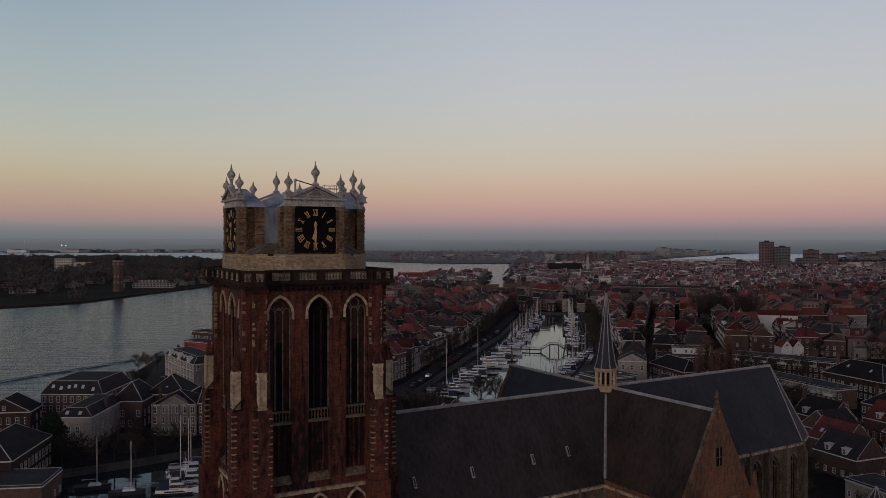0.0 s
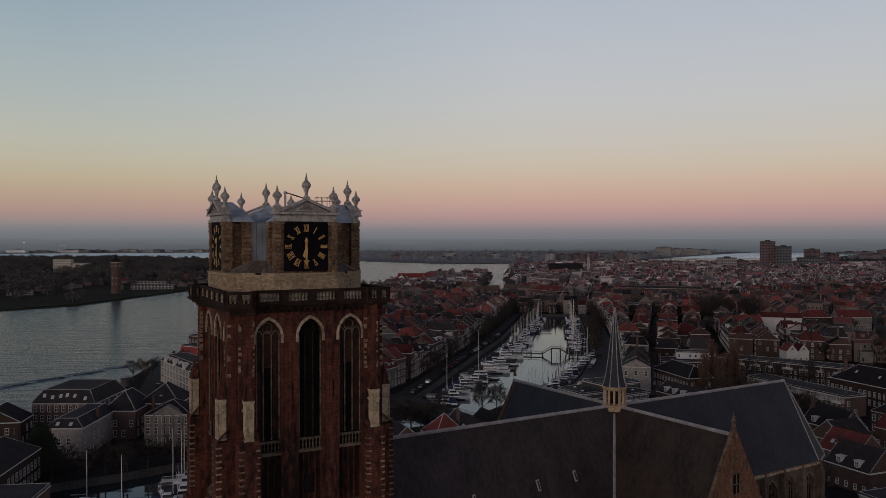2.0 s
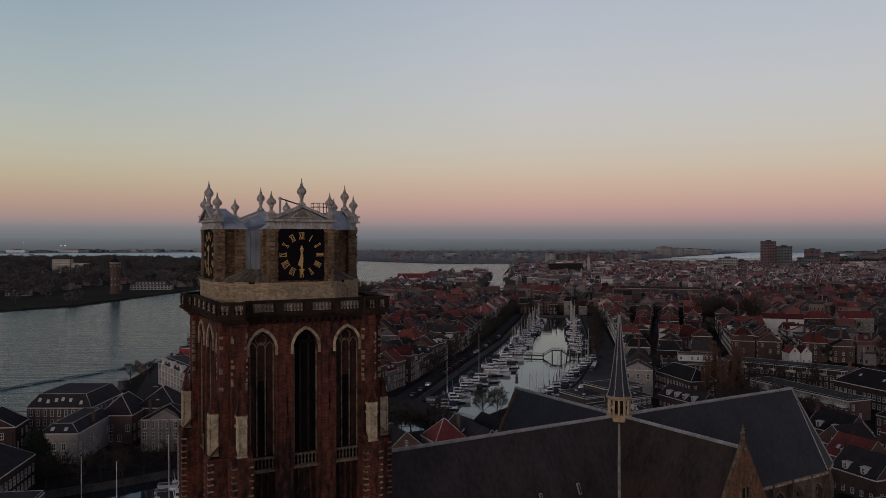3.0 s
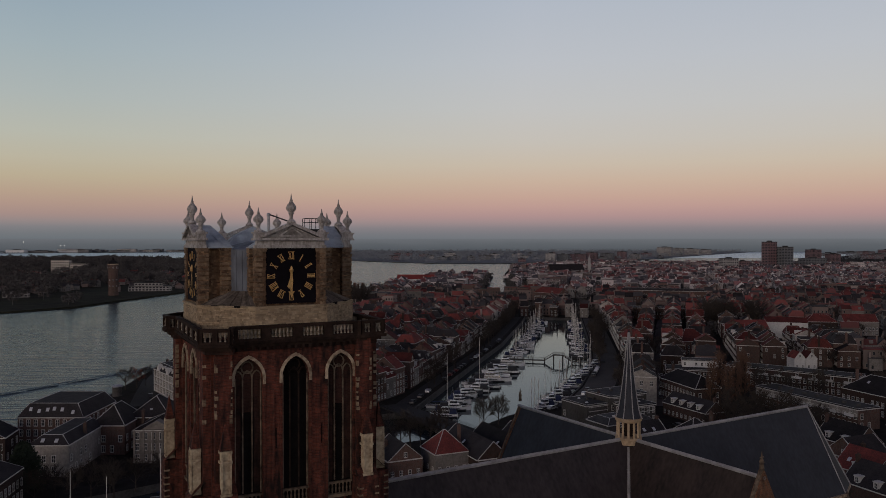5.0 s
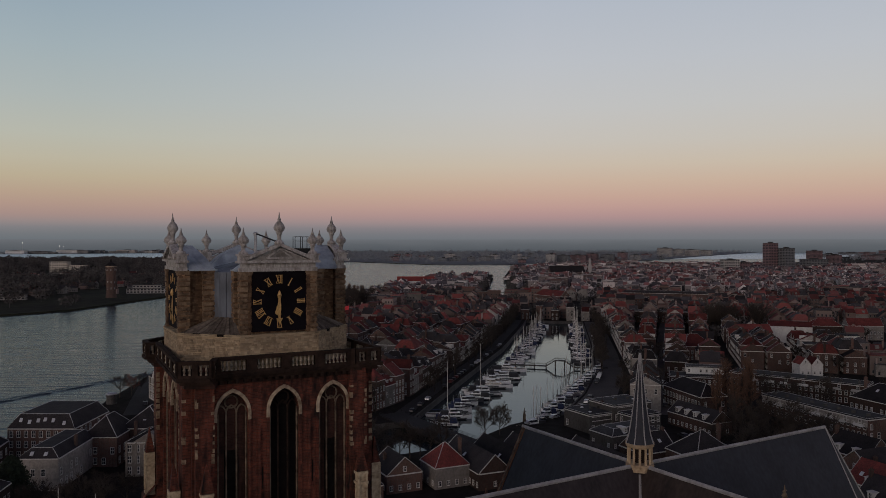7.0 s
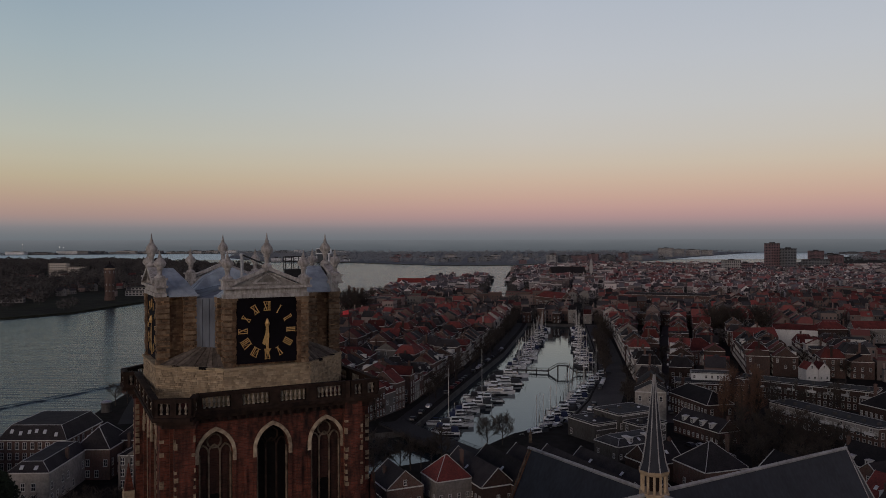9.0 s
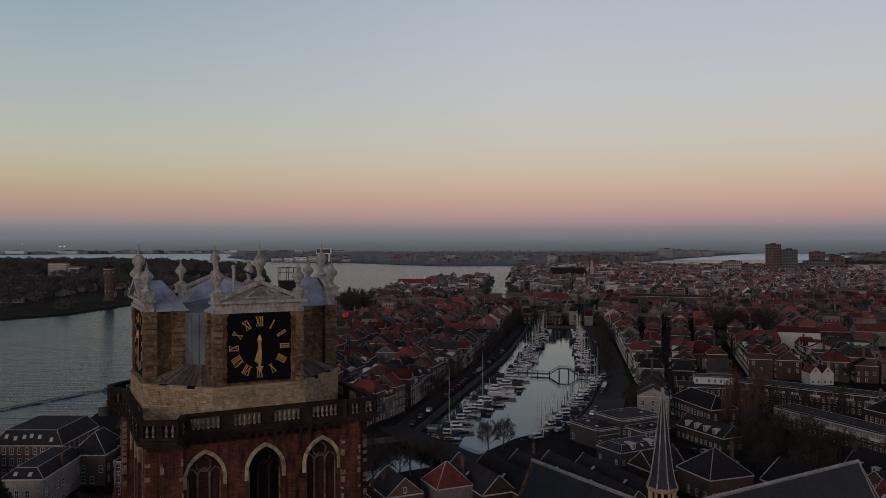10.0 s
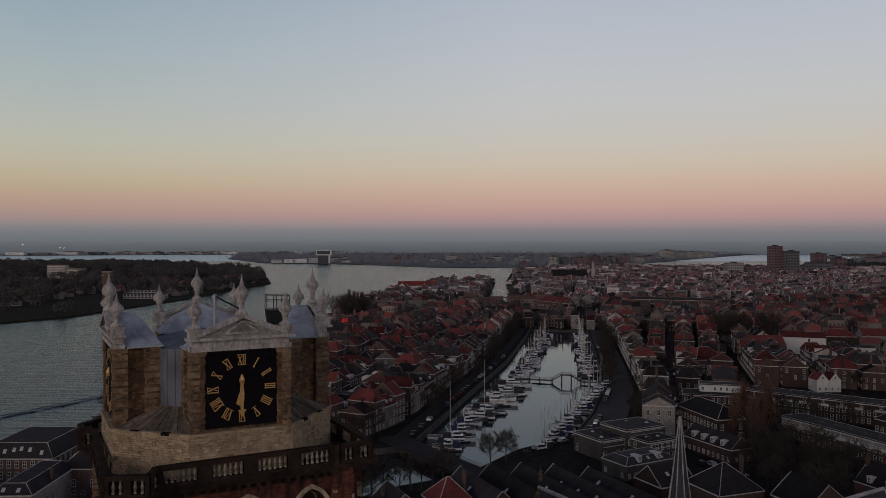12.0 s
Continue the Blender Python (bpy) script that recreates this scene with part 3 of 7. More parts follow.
gal = part("gallery", Shape().prism(stepped(1.03), GF - 0.3, GF), SOOT_STONE, tower, "soot-dark stone gallery slab")
part("cornice", Shape().prism(stepped(0.985), GF - 0.62, GF - 0.302), SOOT_STONE, tower, "soot-dark stone cornice")
part("bed_moulding", Shape().prism(stepped(0.945), GF - 1.0, GF - 0.622), SHADE_BRICK, tower, "dark brick moulding under the cornice")
for turn in (0, 270):
    for k in range(17):
        x = -5.4 + 0.68 * k
        part("corbel", Shape().box(x - 0.12, x + 0.12, -8.2, -7.6, GF - 0.92, GF - 0.63), SOOT_STONE, gal, m=pose(0, 0, 0, 0, 0, turn))
baluster_mesh = Shape().lathe([(0.11, 0), (0.11, 0.1), (0.06, 0.16), (0.13, 0.40), (0.07, 0.60), (0.06, 0.72), (0.11, 0.8)], 8).mesh("baluster", BALUSTER_STONE)
for i, (pa, pb) in enumerate(zip(GALLERY, GALLERY[1:] + GALLERY[:1])):
    a, b = Vector((*pa, 0)), Vector((*pb, 0))
    d = (b - a).normalized()
    length = (b - a).length
    M = Matrix.Translation((a.x, a.y, GF)) @ Matrix.Rotation(math.atan2(d.y, d.x), 4, "Z")
    posts = max(1, round(length / 3.0)) if length > 3 else (2 if length > 2.2 else 1)
    step = length / posts
    hw = 0.42 if length > 5 else 0.22
    par = part("balustrade", Shape().box(0, length, -0.17, 0.17, 0.0, 0.2), SOOT_STONE, tower, "dark stone balustrade with pale balusters", m=M)
    part("handrail", Shape().box(0, length, -0.2, 0.2, 1.06, 1.22).box(0, length, -0.24, 0.24, 1.22, 1.36), SOOT_STONE, par)
    for k in range(posts + 1):
        part("pier", Shape().box(max(0, k * step - hw), min(length, k * step + hw), -0.23, 0.23, 0.2, 1.06), SOOT_STONE, par)
    for k in range(posts):
        gap = step - 2 * hw
        n = max(1, round(gap / 0.36))
        for j in range(n):
            part("baluster", baluster_mesh, None, par, m=pose(k * step + hw + gap * (j + 0.5) / n, 0, 0.22))

# the crown: octagonal plinth, four clock houses, lead roofs
AP, HW = 7.6, 3.3
CROWN = pose(-0.3, -0.12, 0)   # the crown stands a little off the shaft's middle


def rubble(s, width, z0, z1, y, rnd, low=0.10, high=0.2, wide=(0.16, 0.62), proud=0.06, x0=0.0):
    """Uneven coursed stones over a width along x from x0, facing -y."""
    z = z0
    while z < z1 - 0.08:
        h = min(rnd.uniform(low, high), z1 - z)
        x = x0
        while x < x0 + width - 0.05:
            w = min(rnd.uniform(*wide), x0 + width - x)
            q = rnd.uniform(0.01, proud)
            g = 0.012
            s.put([(x + g, y - q, z + g), (x + w - g, y - q, z + g), (x + w - g, y - q, z + h - g), (x + g, y - q, z + h - g), (x, y, z), (x + w, y, z), (x + w, y, z + h), (x, y, z + h)],
                  [(0, 1, 2, 3), (4, 5, 1, 0), (5, 6, 2, 1), (6, 7, 3, 2), (7, 4, 0, 3)])
            x += w
        z += h
    return s


def rubble_on_plinth():
    rnd = random.Random(17)
    s = Shape()
    for (xa, ya), (xb, yb) in zip(OCT, OCT[1:] + OCT[:1]):
        s.m = pose(xa, ya, 0, 0, 0, math.degrees(math.atan2(yb - ya, xb - xa)))
        rubble(s, math.dist((xa, ya), (xb, yb)), GF, CZ - 0.2, 0, rnd)
        rubble(s, math.dist((xa, ya), (xb, yb)), CZ - 0.17, CZ - 0.01, -0.09, rnd, wide=(0.4, 1.1))
    s.m = None
    tagged(part("rubble_facing", s, PLINTH_STONE, bpy.data.objects["crown_plinth"], "uneven pale coursed stones"), kind="stuff")


OCT = [(-HW - 0.15, -AP - 0.15), (HW + 0.15, -AP - 0.15), (AP + 0.15, -HW - 0.15), (AP + 0.15, HW + 0.15), (HW + 0.15, AP + 0.15), (-HW - 0.15, AP + 0.15), (-AP - 0.15, HW + 0.15), (-AP - 0.15, -HW - 0.15)]
CZ = at(59.75)
part("crown_plinth", Shape().prism(OCT, GF, CZ - 0.18).prism([(x * 1.012, y * 1.012) for x, y in OCT], CZ - 0.18, CZ), ASHLAR, tower, "pale coursed stone plinth under the clocks", m=CROWN)
rubble_on_plinth()
ENT, APEX = at(65.4), at(67.5)


def finial(height):
    h = height
    return Shape().lathe([(0.42, 0), (0.42, 0.06 * h), (0.30, 0.09 * h), (0.17, 0.14 * h), (0.20, 0.30 * h), (0.30, 0.32 * h), (0.22, 0.35 * h), (0.44, 0.44 * h), (0.50, 0.52 * h),
                          (0.40, 0.61 * h), (0.2, 0.70 * h), (0.13, 0.74 * h), (0.16, 0.76 * h), (0.09, 0.82 * h), (0.05, 0.92 * h), (0.02, h)], 12)


FIN_TALL, FIN_SHORT = finial(2.75).mesh("finial", GREY_STONE), finial(2.25).mesh("finial", GREY_STONE)
for me in (FIN_TALL, FIN_SHORT):
    me.polygons.foreach_set("use_smooth", [True] * len(me.polygons))
ROMAN = ("XII", "I", "II", "III", "IIII", "V", "VI", "VII", "VIII", "IX", "X", "XI")


def numeral(s, text, m):
    """Gilded strokes of a Roman numeral, upright at the given place, about 0.55 high."""
    s.m = m
    widths = {"I": 0.13, "V": 0.32, "X": 0.32}
    x = -sum(widths[c] for c in text) / 2
    h = 0.34

    def stroke(xa, za, xb, zb, w):
        s.put([(xa - w, -0.02, za), (xa + w, -0.02, za), (xb + w, -0.02, zb), (xb - w, -0.02, zb), (xa - w, 0.03, za), (xa + w, 0.03, za), (xb + w, 0.03, zb), (xb - w, 0.03, zb)],
              [(0, 1, 2, 3), (1, 5, 6, 2), (4, 0, 3, 7), (3, 2, 6, 7), (4, 5, 1, 0)])

    for c in text:
        mid = x + widths[c] / 2
        if c == "I":
            stroke(mid, -h, mid, h, 0.034)
        elif c == "V":
            stroke(mid, -h, mid - 0.13, h, 0.04)
            stroke(mid, -h, mid + 0.13, h, 0.02)
        else:
            stroke(mid + 0.13, -h, mid - 0.13, h, 0.04)
            stroke(mid - 0.13, -h, mid + 0.13, h, 0.02)
        x += widths[c]
    for z in (-h, h):
        s.put([(-sum(widths[c] for c in text) / 2, -0.015, z - 0.022), (x, -0.015, z - 0.022), (x, -0.015, z + 0.022), (-sum(widths[c] for c in text) / 2, -0.015, z + 0.022)], [(0, 1, 2, 3)])
    s.m = None


def boarded(m):
    """Boards down the sloping sill between two clock houses."""
    p, q, r, t = Vector((-AP, -HW, CZ + 0.02)), Vector((-HW, -AP, CZ + 0.02)), Vector((-HW, -4.7, CZ + 1.22)), Vector((-4.7, -HW, CZ + 1.22))
    for k in range(11):
        f0, f1 = k / 11 + 0.004, (k + 1) / 11 - 0.004
        up = Vector((-0.01, -0.01, 0.02 + 0.02 * (k * 7 % 3)))
        c = [p.lerp(q, f0), p.lerp(q, f1), t.lerp(r, f1), t.lerp(r, f0)]
        part("board", Shape().put([tuple(v + up) for v in c] + [tuple(v) for v in c], [(0, 1, 2, 3), (4, 5, 1, 0), (5, 6, 2, 1), (7, 4, 0, 3)]), WEATHER_BOARD, tower, m=m)


for turn in (0, 90, 180, 270):
    R4 = CROWN @ pose(0, 0, 0, 0, 0, turn)
    body = Shape().box(-HW + 0.55, HW - 0.55, -AP + 0.35, -4.4, CZ, ENT - 0.3)
    blocks = []
    for sx in (-1, 1):    # corner pilasters with rusticated blocks
        x = sx * (HW - 0.42)
        blocks.append((x - 0.42, x + 0.42, -AP, -AP + 0.9))
        for y in (-AP + 2.1,):
            xs = sorted((sx * (HW - 0.6), sx * (HW + 0.02)))
            blocks.append((xs[0], xs[1], y, y + 0.9))
    house = part("clock_house", body, CROWN_BRICK, tower, "brown brick clock housing with pilasters", m=R4)
    rnd = random.Random(turn + 3)
    for x0, x1, y0, y1 in blocks:
        pil = part("pilaster", Shape().box(x0, x1, y0, y1, CZ, ENT - 0.3), CROWN_BRICK, house, "weathered brown rubble pilaster")
        st = Shape()
        for m, length in ((pose(x0, y0, 0), x1 - x0), (pose(x1, y0, 0, 0, 0, 90), y1 - y0), (pose(x0, y1, 0, 0, 0, -90), y1 - y0)):
            st.m = m
            rubble(st, length, CZ, ENT - 0.3, 0, rnd, 0.1, 0.22, (0.15, 0.5), 0.09)
        st.m = None
        tagged(part("stone_facing", st, CROWN_STONE, pil), kind="stuff")
        z = CZ + 0.02
        while z < ENT - 0.75:     # rusticated blocks round the pilaster, uneven with age
            h, q = rnd.uniform(0.26, 0.36), rnd.uniform(0.07, 0.13)
            xa, xb = (x0 - q, x1 - 0.3) if x0 < 0 else (x0 + 0.3, x1 + q)
            part("block", Shape().prism([(xa, y0 - q), (xb, y0 - q), (xb, y1 + 0.02), (xa, y1 + 0.02)], z, z + h, rnd.uniform(0.95, 1.0)), RUSTIC, pil)
            z += h + rnd.uniform(0.1, 0.2)
        part("capital", Shape().box(x0 - 0.08, x1 + 0.08, y0 - 0.1, y1, ENT - 0.62, ENT - 0.46).box(x0 - 0.14, x1 + 0.14, y0 - 0.16, y1, ENT - 0.46, ENT - 0.3), RUSTIC, pil)
    st = Shape()
    for sx in (-1, 1):
        st.m = pose(sx * (HW - 0.55), -AP + (0.9 if sx > 0 else 3.0), 0, 0, 0, 90 * sx)
        rubble(st, 2.1, CZ, ENT - 0.3, 0, rnd, 0.11, 0.2, (0.2, 0.5), 0.03)
    st.m = None
    tagged(part("side_facing", st, CROWN_STONE, house), kind="stuff")
    mould = Shape().box(-HW - 0.1, HW + 0.1, -AP - 0.12, -AP + 0.7, ENT - 0.3, ENT).box(-HW - 0.3, HW + 0.3, -AP - 0.32, -AP + 0.78, ENT + 0.42, ENT + 0.62).box(-HW + 0.1, HW - 0.1, -AP + 0.02, -AP + 0.9, ENT, ENT + 0.02)
    part("frieze", Shape().box(-HW + 0.05, HW - 0.05, -AP + 0.0, -AP + 0.66, ENT + 0.02, ENT + 0.41), GREY_STONE, house, "stained grey stone frieze")
    part("entablature", mould, GREY_STONE, house, "grey moulded stone entablature")
    ped = Shape()
    pz, pw = ENT + 0.62, HW - 0.55
    ped.put([(-pw, -AP - 0.05, pz), (pw, -AP - 0.05, pz), (0, -AP - 0.05, APEX - 0.3), (-pw, -AP + 0.6, pz), (pw, -AP + 0.6, pz), (0, -AP + 0.6, APEX - 0.3)], [(0, 1, 2), (4, 3, 5)])
    for sx in (-1, 1):
        a, b = Vector((sx * (pw + 0.25), 0, pz)), Vector((0, 0, APEX - 0.25))
        nrm = Vector((sx * (APEX - pz), 0, pw)).normalized() * 0.28
        pts = [a, b, b + Vector((0, 0, 0.3)), a + nrm]
        v = [(p.x, -AP - 0.35, p.z) for p in pts] + [(p.x, -AP + 0.35, p.z) for p in pts]
        ped.put(v, [(0, 1, 2, 3), (7, 6, 5, 4), (3, 2, 6, 7), (1, 0, 4, 5), (0, 3, 7, 4)])
    pd = part("pediment", ped, GREY_STONE, house, "grey stone triangular pediment")
    part("tympanum", Shape().put([(-pw + 0.3, -AP - 0.08, pz + 0.04), (pw - 0.3, -AP - 0.08, pz + 0.04), (0, -AP - 0.08, APEX - 0.45)], [(0, 1, 2)]), SHADED_STONE, pd, "darker field with painted recess shade")
    tri = Shape()
    for a, b in (((-1.15, pz + 0.22), (1.15, pz + 0.22)), ((1.15, pz + 0.22), (0, pz + 1.0)), ((0, pz + 1.0), (-1.15, pz + 0.22))):
        tri.tube((a[0], -AP - 0.1, a[1]), (b[0], -AP - 0.1, b[1]), 0.09, 0.09, 4)
    part("inner_moulding", tri, GREY_STONE, pd)
    ex, yf, ym, yb = HW + 0.02, -AP + 0.55, -AP + 1.75, -4.45
    roof = Shape().put([(-ex, yf, ENT - 0.22), (-ex * 0.6, yf, ENT + 0.92), (0, yf, APEX - 0.2), (ex * 0.6, yf, ENT + 0.92), (ex, yf, ENT - 0.22),
                        (-ex, yb, ENT - 0.22), (-ex * 0.6, (ym + yb) / 2, ENT + 0.92), (0, ym, APEX - 0.2), (ex * 0.6, (ym + yb) / 2, ENT + 0.92), (ex, yb, ENT - 0.22)],
                       [(0, 1, 6, 5), (1, 2, 7, 6), (2, 3, 8, 7), (3, 4, 9, 8), (5, 6, 8, 9), (6, 7, 8)])
    rf = part("lead_roof", roof, LEAD, house, "blue-grey sheet lead hip roof")
    for f in (0.15, 0.4, 0.65):     # standing seams down both slopes
        for sx in (-1, 1):
            y = yf + (ym - yf) * f
            part("seam", Shape().tube((0, y, APEX - 0.2), (sx * ex * 0.6, y + 0.3 * f, ENT + 0.92), 0.035, 0.035, 4).tube((sx * ex * 0.6, y + 0.3 * f, ENT + 0.92), (sx * ex, y + 1.6 * f, ENT - 0.2), 0.035, 0.035, 4), LEAD, rf)
    part("lead_eaves", Shape().box(-ex - 0.14, -ex + 0.05, yf + 0.3, yb, ENT - 0.32, ENT - 0.2).box(ex - 0.05, ex + 0.14, yf + 0.3, yb, ENT - 0.32, ENT - 0.2).box(-ex, ex, yb - 0.05, yb + 0.15, ENT - 0.32, ENT - 0.2), LEAD, house)
    part("finial", FIN_TALL, None, house, "grey stone vase finial", m=pose(0, -AP + 0.05, APEX - 0.05))
    for sx in (-1, 1):
        part("finial_block", Shape().box(sx * (HW - 0.25) - 0.42, sx * (HW - 0.25) + 0.42, -AP - 0.2, -AP + 0.66, ENT + 0.55, ENT + 1.05).box(sx * (HW - 0.25) - 0.54, sx * (HW - 0.25) + 0.54, -AP - 0.32, -AP + 0.78, ENT + 1.05, ENT + 1.2), GREY_STONE, house)
        part("finial", FIN_SHORT, None, house, "grey stone vase finial", m=pose(sx * (HW - 0.25), -AP + 0.23, ENT + 1.2))
    dial = part("dial", Shape().box(-2.5, 2.5, -AP + 0.05, -AP + 0.4, at(59.95), at(65.12)), DIAL_BLACK, house, "square black clock face")
    for k, text in enumerate(ROMAN):
        a = radians(30 * k)
        s = Shape()
        numeral(s, text, pose(1.92 * math.sin(a), -AP + 0.03, at(62.5) + 1.92 * math.cos(a), 0, math.degrees(a), 0))
        part("numeral", s, GOLD, dial, "gilded Roman numeral")
    s = Shape()
    zc = at(62.5)
    # both pointers hang near the VI: half past five
    s.put([(-0.10, -AP, zc + 0.35), (0.10, -AP, zc + 0.35), (0.16, -AP, zc - 0.4), (0.07, -AP, zc - 1.9), (-0.07, -AP, zc - 1.9), (-0.16, -AP, zc - 0.4)], [(0, 5, 4, 3, 2, 1)])
    s.put([(-0.05, -AP - 0.04, zc + 0.1), (0.06, -AP - 0.04, zc + 0.05), (-0.18, -AP - 0.04, zc - 1.2), (-0.42, -AP - 0.04, zc - 1.0)], [(0, 3, 2, 1)])
    s.lathe([(0.14, zc + 0.3), (0.2, zc + 0.55), (0.08, zc + 0.85), (0.02, zc + 0.95)], 8, 0, -AP)
    s.put([(-0.3, -AP - 0.02, zc - 1.45), (0.3, -AP - 0.02, zc - 1.45), (0.12, -AP - 0.02, zc - 1.75), (-0.12, -AP - 0.02, zc - 1.75)], [(0, 3, 2, 1)])
    part("pointer", s, GOLD, dial, "gilded clock pointers near the six")
    # recess between two clock houses: sloping stone sill and lead wall
    R45 = R4
    part("sloping_sill", Shape().put([(-AP, -HW, CZ), (-HW, -AP, CZ), (-HW, -4.7, CZ + 1.2), (-4.7, -HW, CZ + 1.2)], [(0, 1, 2, 3)]), WEATHER_BOARD, tower, "weathered sloping boarded sill", m=R45)
    boarded(R45)
    for f in (0.3, 0.7):
        x, y = -AP + (AP - HW) * f, -HW - (AP - HW) * f
        part("drain", Shape().box(-0.32, 0.32, -0.16, 0.1, CZ - 0.16, CZ + 0.03), DARK_VOID, tower, "dark drain hole in the ledge", m=R45 @ pose(x - 0.12, y - 0.12, 0, 0, 0, -45))
    for f in (0.0, 0.33, 0.66, 1.0):     # rolls on the lead between two clock houses
        x, y = -HW - 1.4 * (1 - f), -4.7 + 1.4 * (1 - f)
        part("lead_roll", Shape().tube((x, y, CZ + 1.2), (x, y, ENT - 0.5), 0.06, 0.06, 5), SHADED_LEAD, tower, m=R45)
part("crown_core", Shape().prism([(-HW, -4.7), (HW, -4.7), (4.7, -HW), (4.7, HW), (HW, 4.7), (-HW, 4.7), (-4.7, HW), (-4.7, -HW)], CZ, ENT - 0.45).prism([(-HW, -4.4), (HW, -4.4), (4.4, -HW), (4.4, HW), (HW, 4.4), (-HW, 4.4), (-4.4, HW), (-4.4, -HW)], ENT - 0.45, ENT + 0.3, 0.4), SHADED_LEAD, tower, "shade-darkened blue-grey lead-clad drum and roof between the clock houses", m=CROWN)
part("flue", Shape().tube((-1.0, -2.6, ENT), (-1.0, -2.6, APEX + 0.75), 0.13, 0.13, 8).lathe([(0.2, APEX + 0.75), (0.2, APEX + 0.95), (0.05, APEX + 1.05)], 8, -1.0, -2.6), MAST_GREY, tower, "pale metal flue")
part("stay", Shape().tube((-1.0, -2.6, APEX + 0.9), (0.2, -5.6, APEX + 0.1), 0.07, 0.07, 5), IRON, tower, "dark iron stay")
plat = part("roof_platform", Shape().prism([(3.7, 0.2), (5.2, -0.2), (5.5, 1.2), (4.0, 1.6)], APEX - 1.7, APEX - 0.5, 1.2), IRON, tower, "dark railed platform on the lead roof")
PLAT = [(3.6, 0.1), (4.1, -0.05), (4.7, -0.2), (5.3, -0.35), (5.6, 1.3), (4.8, 1.5), (3.9, 1.7)]
for (xa, ya), (xb, yb) in zip(PLAT, PLAT[1:] + PLAT[:1]):
    part("rail_post", Shape().tube((xa, ya, APEX - 0.55), (xa, ya, APEX + 0.65), 0.04, 0.035, 4), IRON, plat)
    for z in (APEX + 0.2, APEX + 0.62):
        part("rail", Shape().tube((xa, ya, z), (xb, yb, z), 0.03, 0.03, 4), IRON, plat)

# ---- church ----
CX, CHURCH_TURN = (25.2, 121.6), 31.5
church = thing("church", pose(*CX, 2.2, 0, 0, CHURCH_TURN), "large gothic brick church with dark slate roofs", "church")
RZ, EZ, NW_, TW = at(39.13), at(27.4), 6.3, 6.0
NAVE_W, CHOIR_E, TR_S, TR_N = -43.0, 39.3, -21.2, 24.6


def gable_roof(s, along, a0, a1, hw, ze, zr, over=0.35, hip1=0.0):
    """Two slopes; along 'x' or 'y'."""
    k = (zr - ze) / hw
    e = hw + over
    pts = [(a0, -e, ze - over * k), (a1, -e, ze - over * k), (a1 - hip1, 0, zr), (a0, 0, zr), (a0, e, ze - over * k), (a1, e, ze - over * k)]
    if along == "y":
        pts = [(-y, x, z) for x, y, z in pts]
    f = [(0, 1, 2, 3), (3, 2, 5, 4)]
    s.put(pts, f)
    low = [(x, y, z - 0.3) for x, y, z in pts]
    s.put(low, [t[::-1] for t in f])
    return s


OLD_SLATE = material("weathered_nave_slate", (0.048, 0.039, 0.04), (0.022, 0.018, 0.019), 0.7, grain=2.2, blotch=0.3, bump=0.5, spec=0.2, streak=0.3)
part("nave_roof", gable_roof(Shape(), "x", NAVE_W, 0, NW_, EZ, RZ), OLD_SLATE, church, "weathered brown-grey slate roof")
part("choir_roof", gable_roof(Shape(), "x", 0, CHOIR_E, NW_, EZ, RZ), SLATE, church, "dark blue-grey slate roof")
MOSSY = material("mossy_slate", (0.05, 0.036, 0.031), (0.021, 0.017, 0.016), 0.75, grain=2.2, blotch=0.35, bump=0.5, spec=0.15, streak=0.3)
part("transept_roof", gable_roof(Shape(), "y", TR_S, 0, TW, EZ + 0.05, RZ - 0.02), MOSSY, church, "brownish mossy slate roof")
part("transept_roof", gable_roof(Shape(), "y", 0, TR_N, TW, EZ + 0.05, RZ - 0.02), SLATE, church, "dark blue-grey slate roof")
ap = Shape()
e = NW_ + 0.35
k = (RZ - EZ) / NW_
ring = [(CHOIR_E, -e), (CHOIR_E + 5.2, -e * 0.62), (CHOIR_E + 7.6, 0), (CHOIR_E + 5.2, e * 0.62), (CHOIR_E, e)]
for a, b in zip(ring, ring[1:]):
    ap.put([(*a, EZ - 0.35 * k), (*b, EZ - 0.35 * k), (CHOIR_E, 0, RZ)], [(0, 1, 2)])
part("apse_roof", ap, SLATE, church, "hipped dark slate apse roof")
s = Shape()
for a, b in (((NAVE_W, 0, RZ), (-1.5, 0, RZ)), ((1.5, 0, RZ), (CHOIR_E, 0, RZ)), ((0, TR_S, RZ), (0, -1.5, RZ)), ((0, 1.5, RZ), (0, TR_N, RZ))):
    s.tube(a, b, 0.26, 0.26, 6)
part("ridge_cap", s, RIDGE_LEAD, church, "pale lead ridge capping")
s = Shape()
for sx in (-1, 1):
    for sy in (-1, 1):
        s.tube((sx * 0.6, sy * 0.6, RZ - 1.1), (sx * (TW + 0.1), sy * (NW_ + 0.1), EZ + 0.12), 0.2, 0.2, 5)
for a in ring[1:4]:
    s.tube((CHOIR_E, 0, RZ), (*a, EZ - 0.5), 0.13, 0.13, 5)
s.tube((CHOIR_E, -e, EZ - 0.6), (CHOIR_E, 0, RZ), 0.1, 0.1, 5)
part("valley_gutter", s, RIDGE_LEAD, church, "pale lead valley and hip strips")
s = Shape()
for sy in (-1, 1):
    s.box(NAVE_W, -TW - 0.4, sy * 6.75 - 0.2, sy * 6.75 + 0.2, EZ - 0.95, EZ - 0.55).box(TW + 0.4, CHOIR_E, sy * 6.75 - 0.2, sy * 6.75 + 0.2, EZ - 0.95, EZ - 0.55)
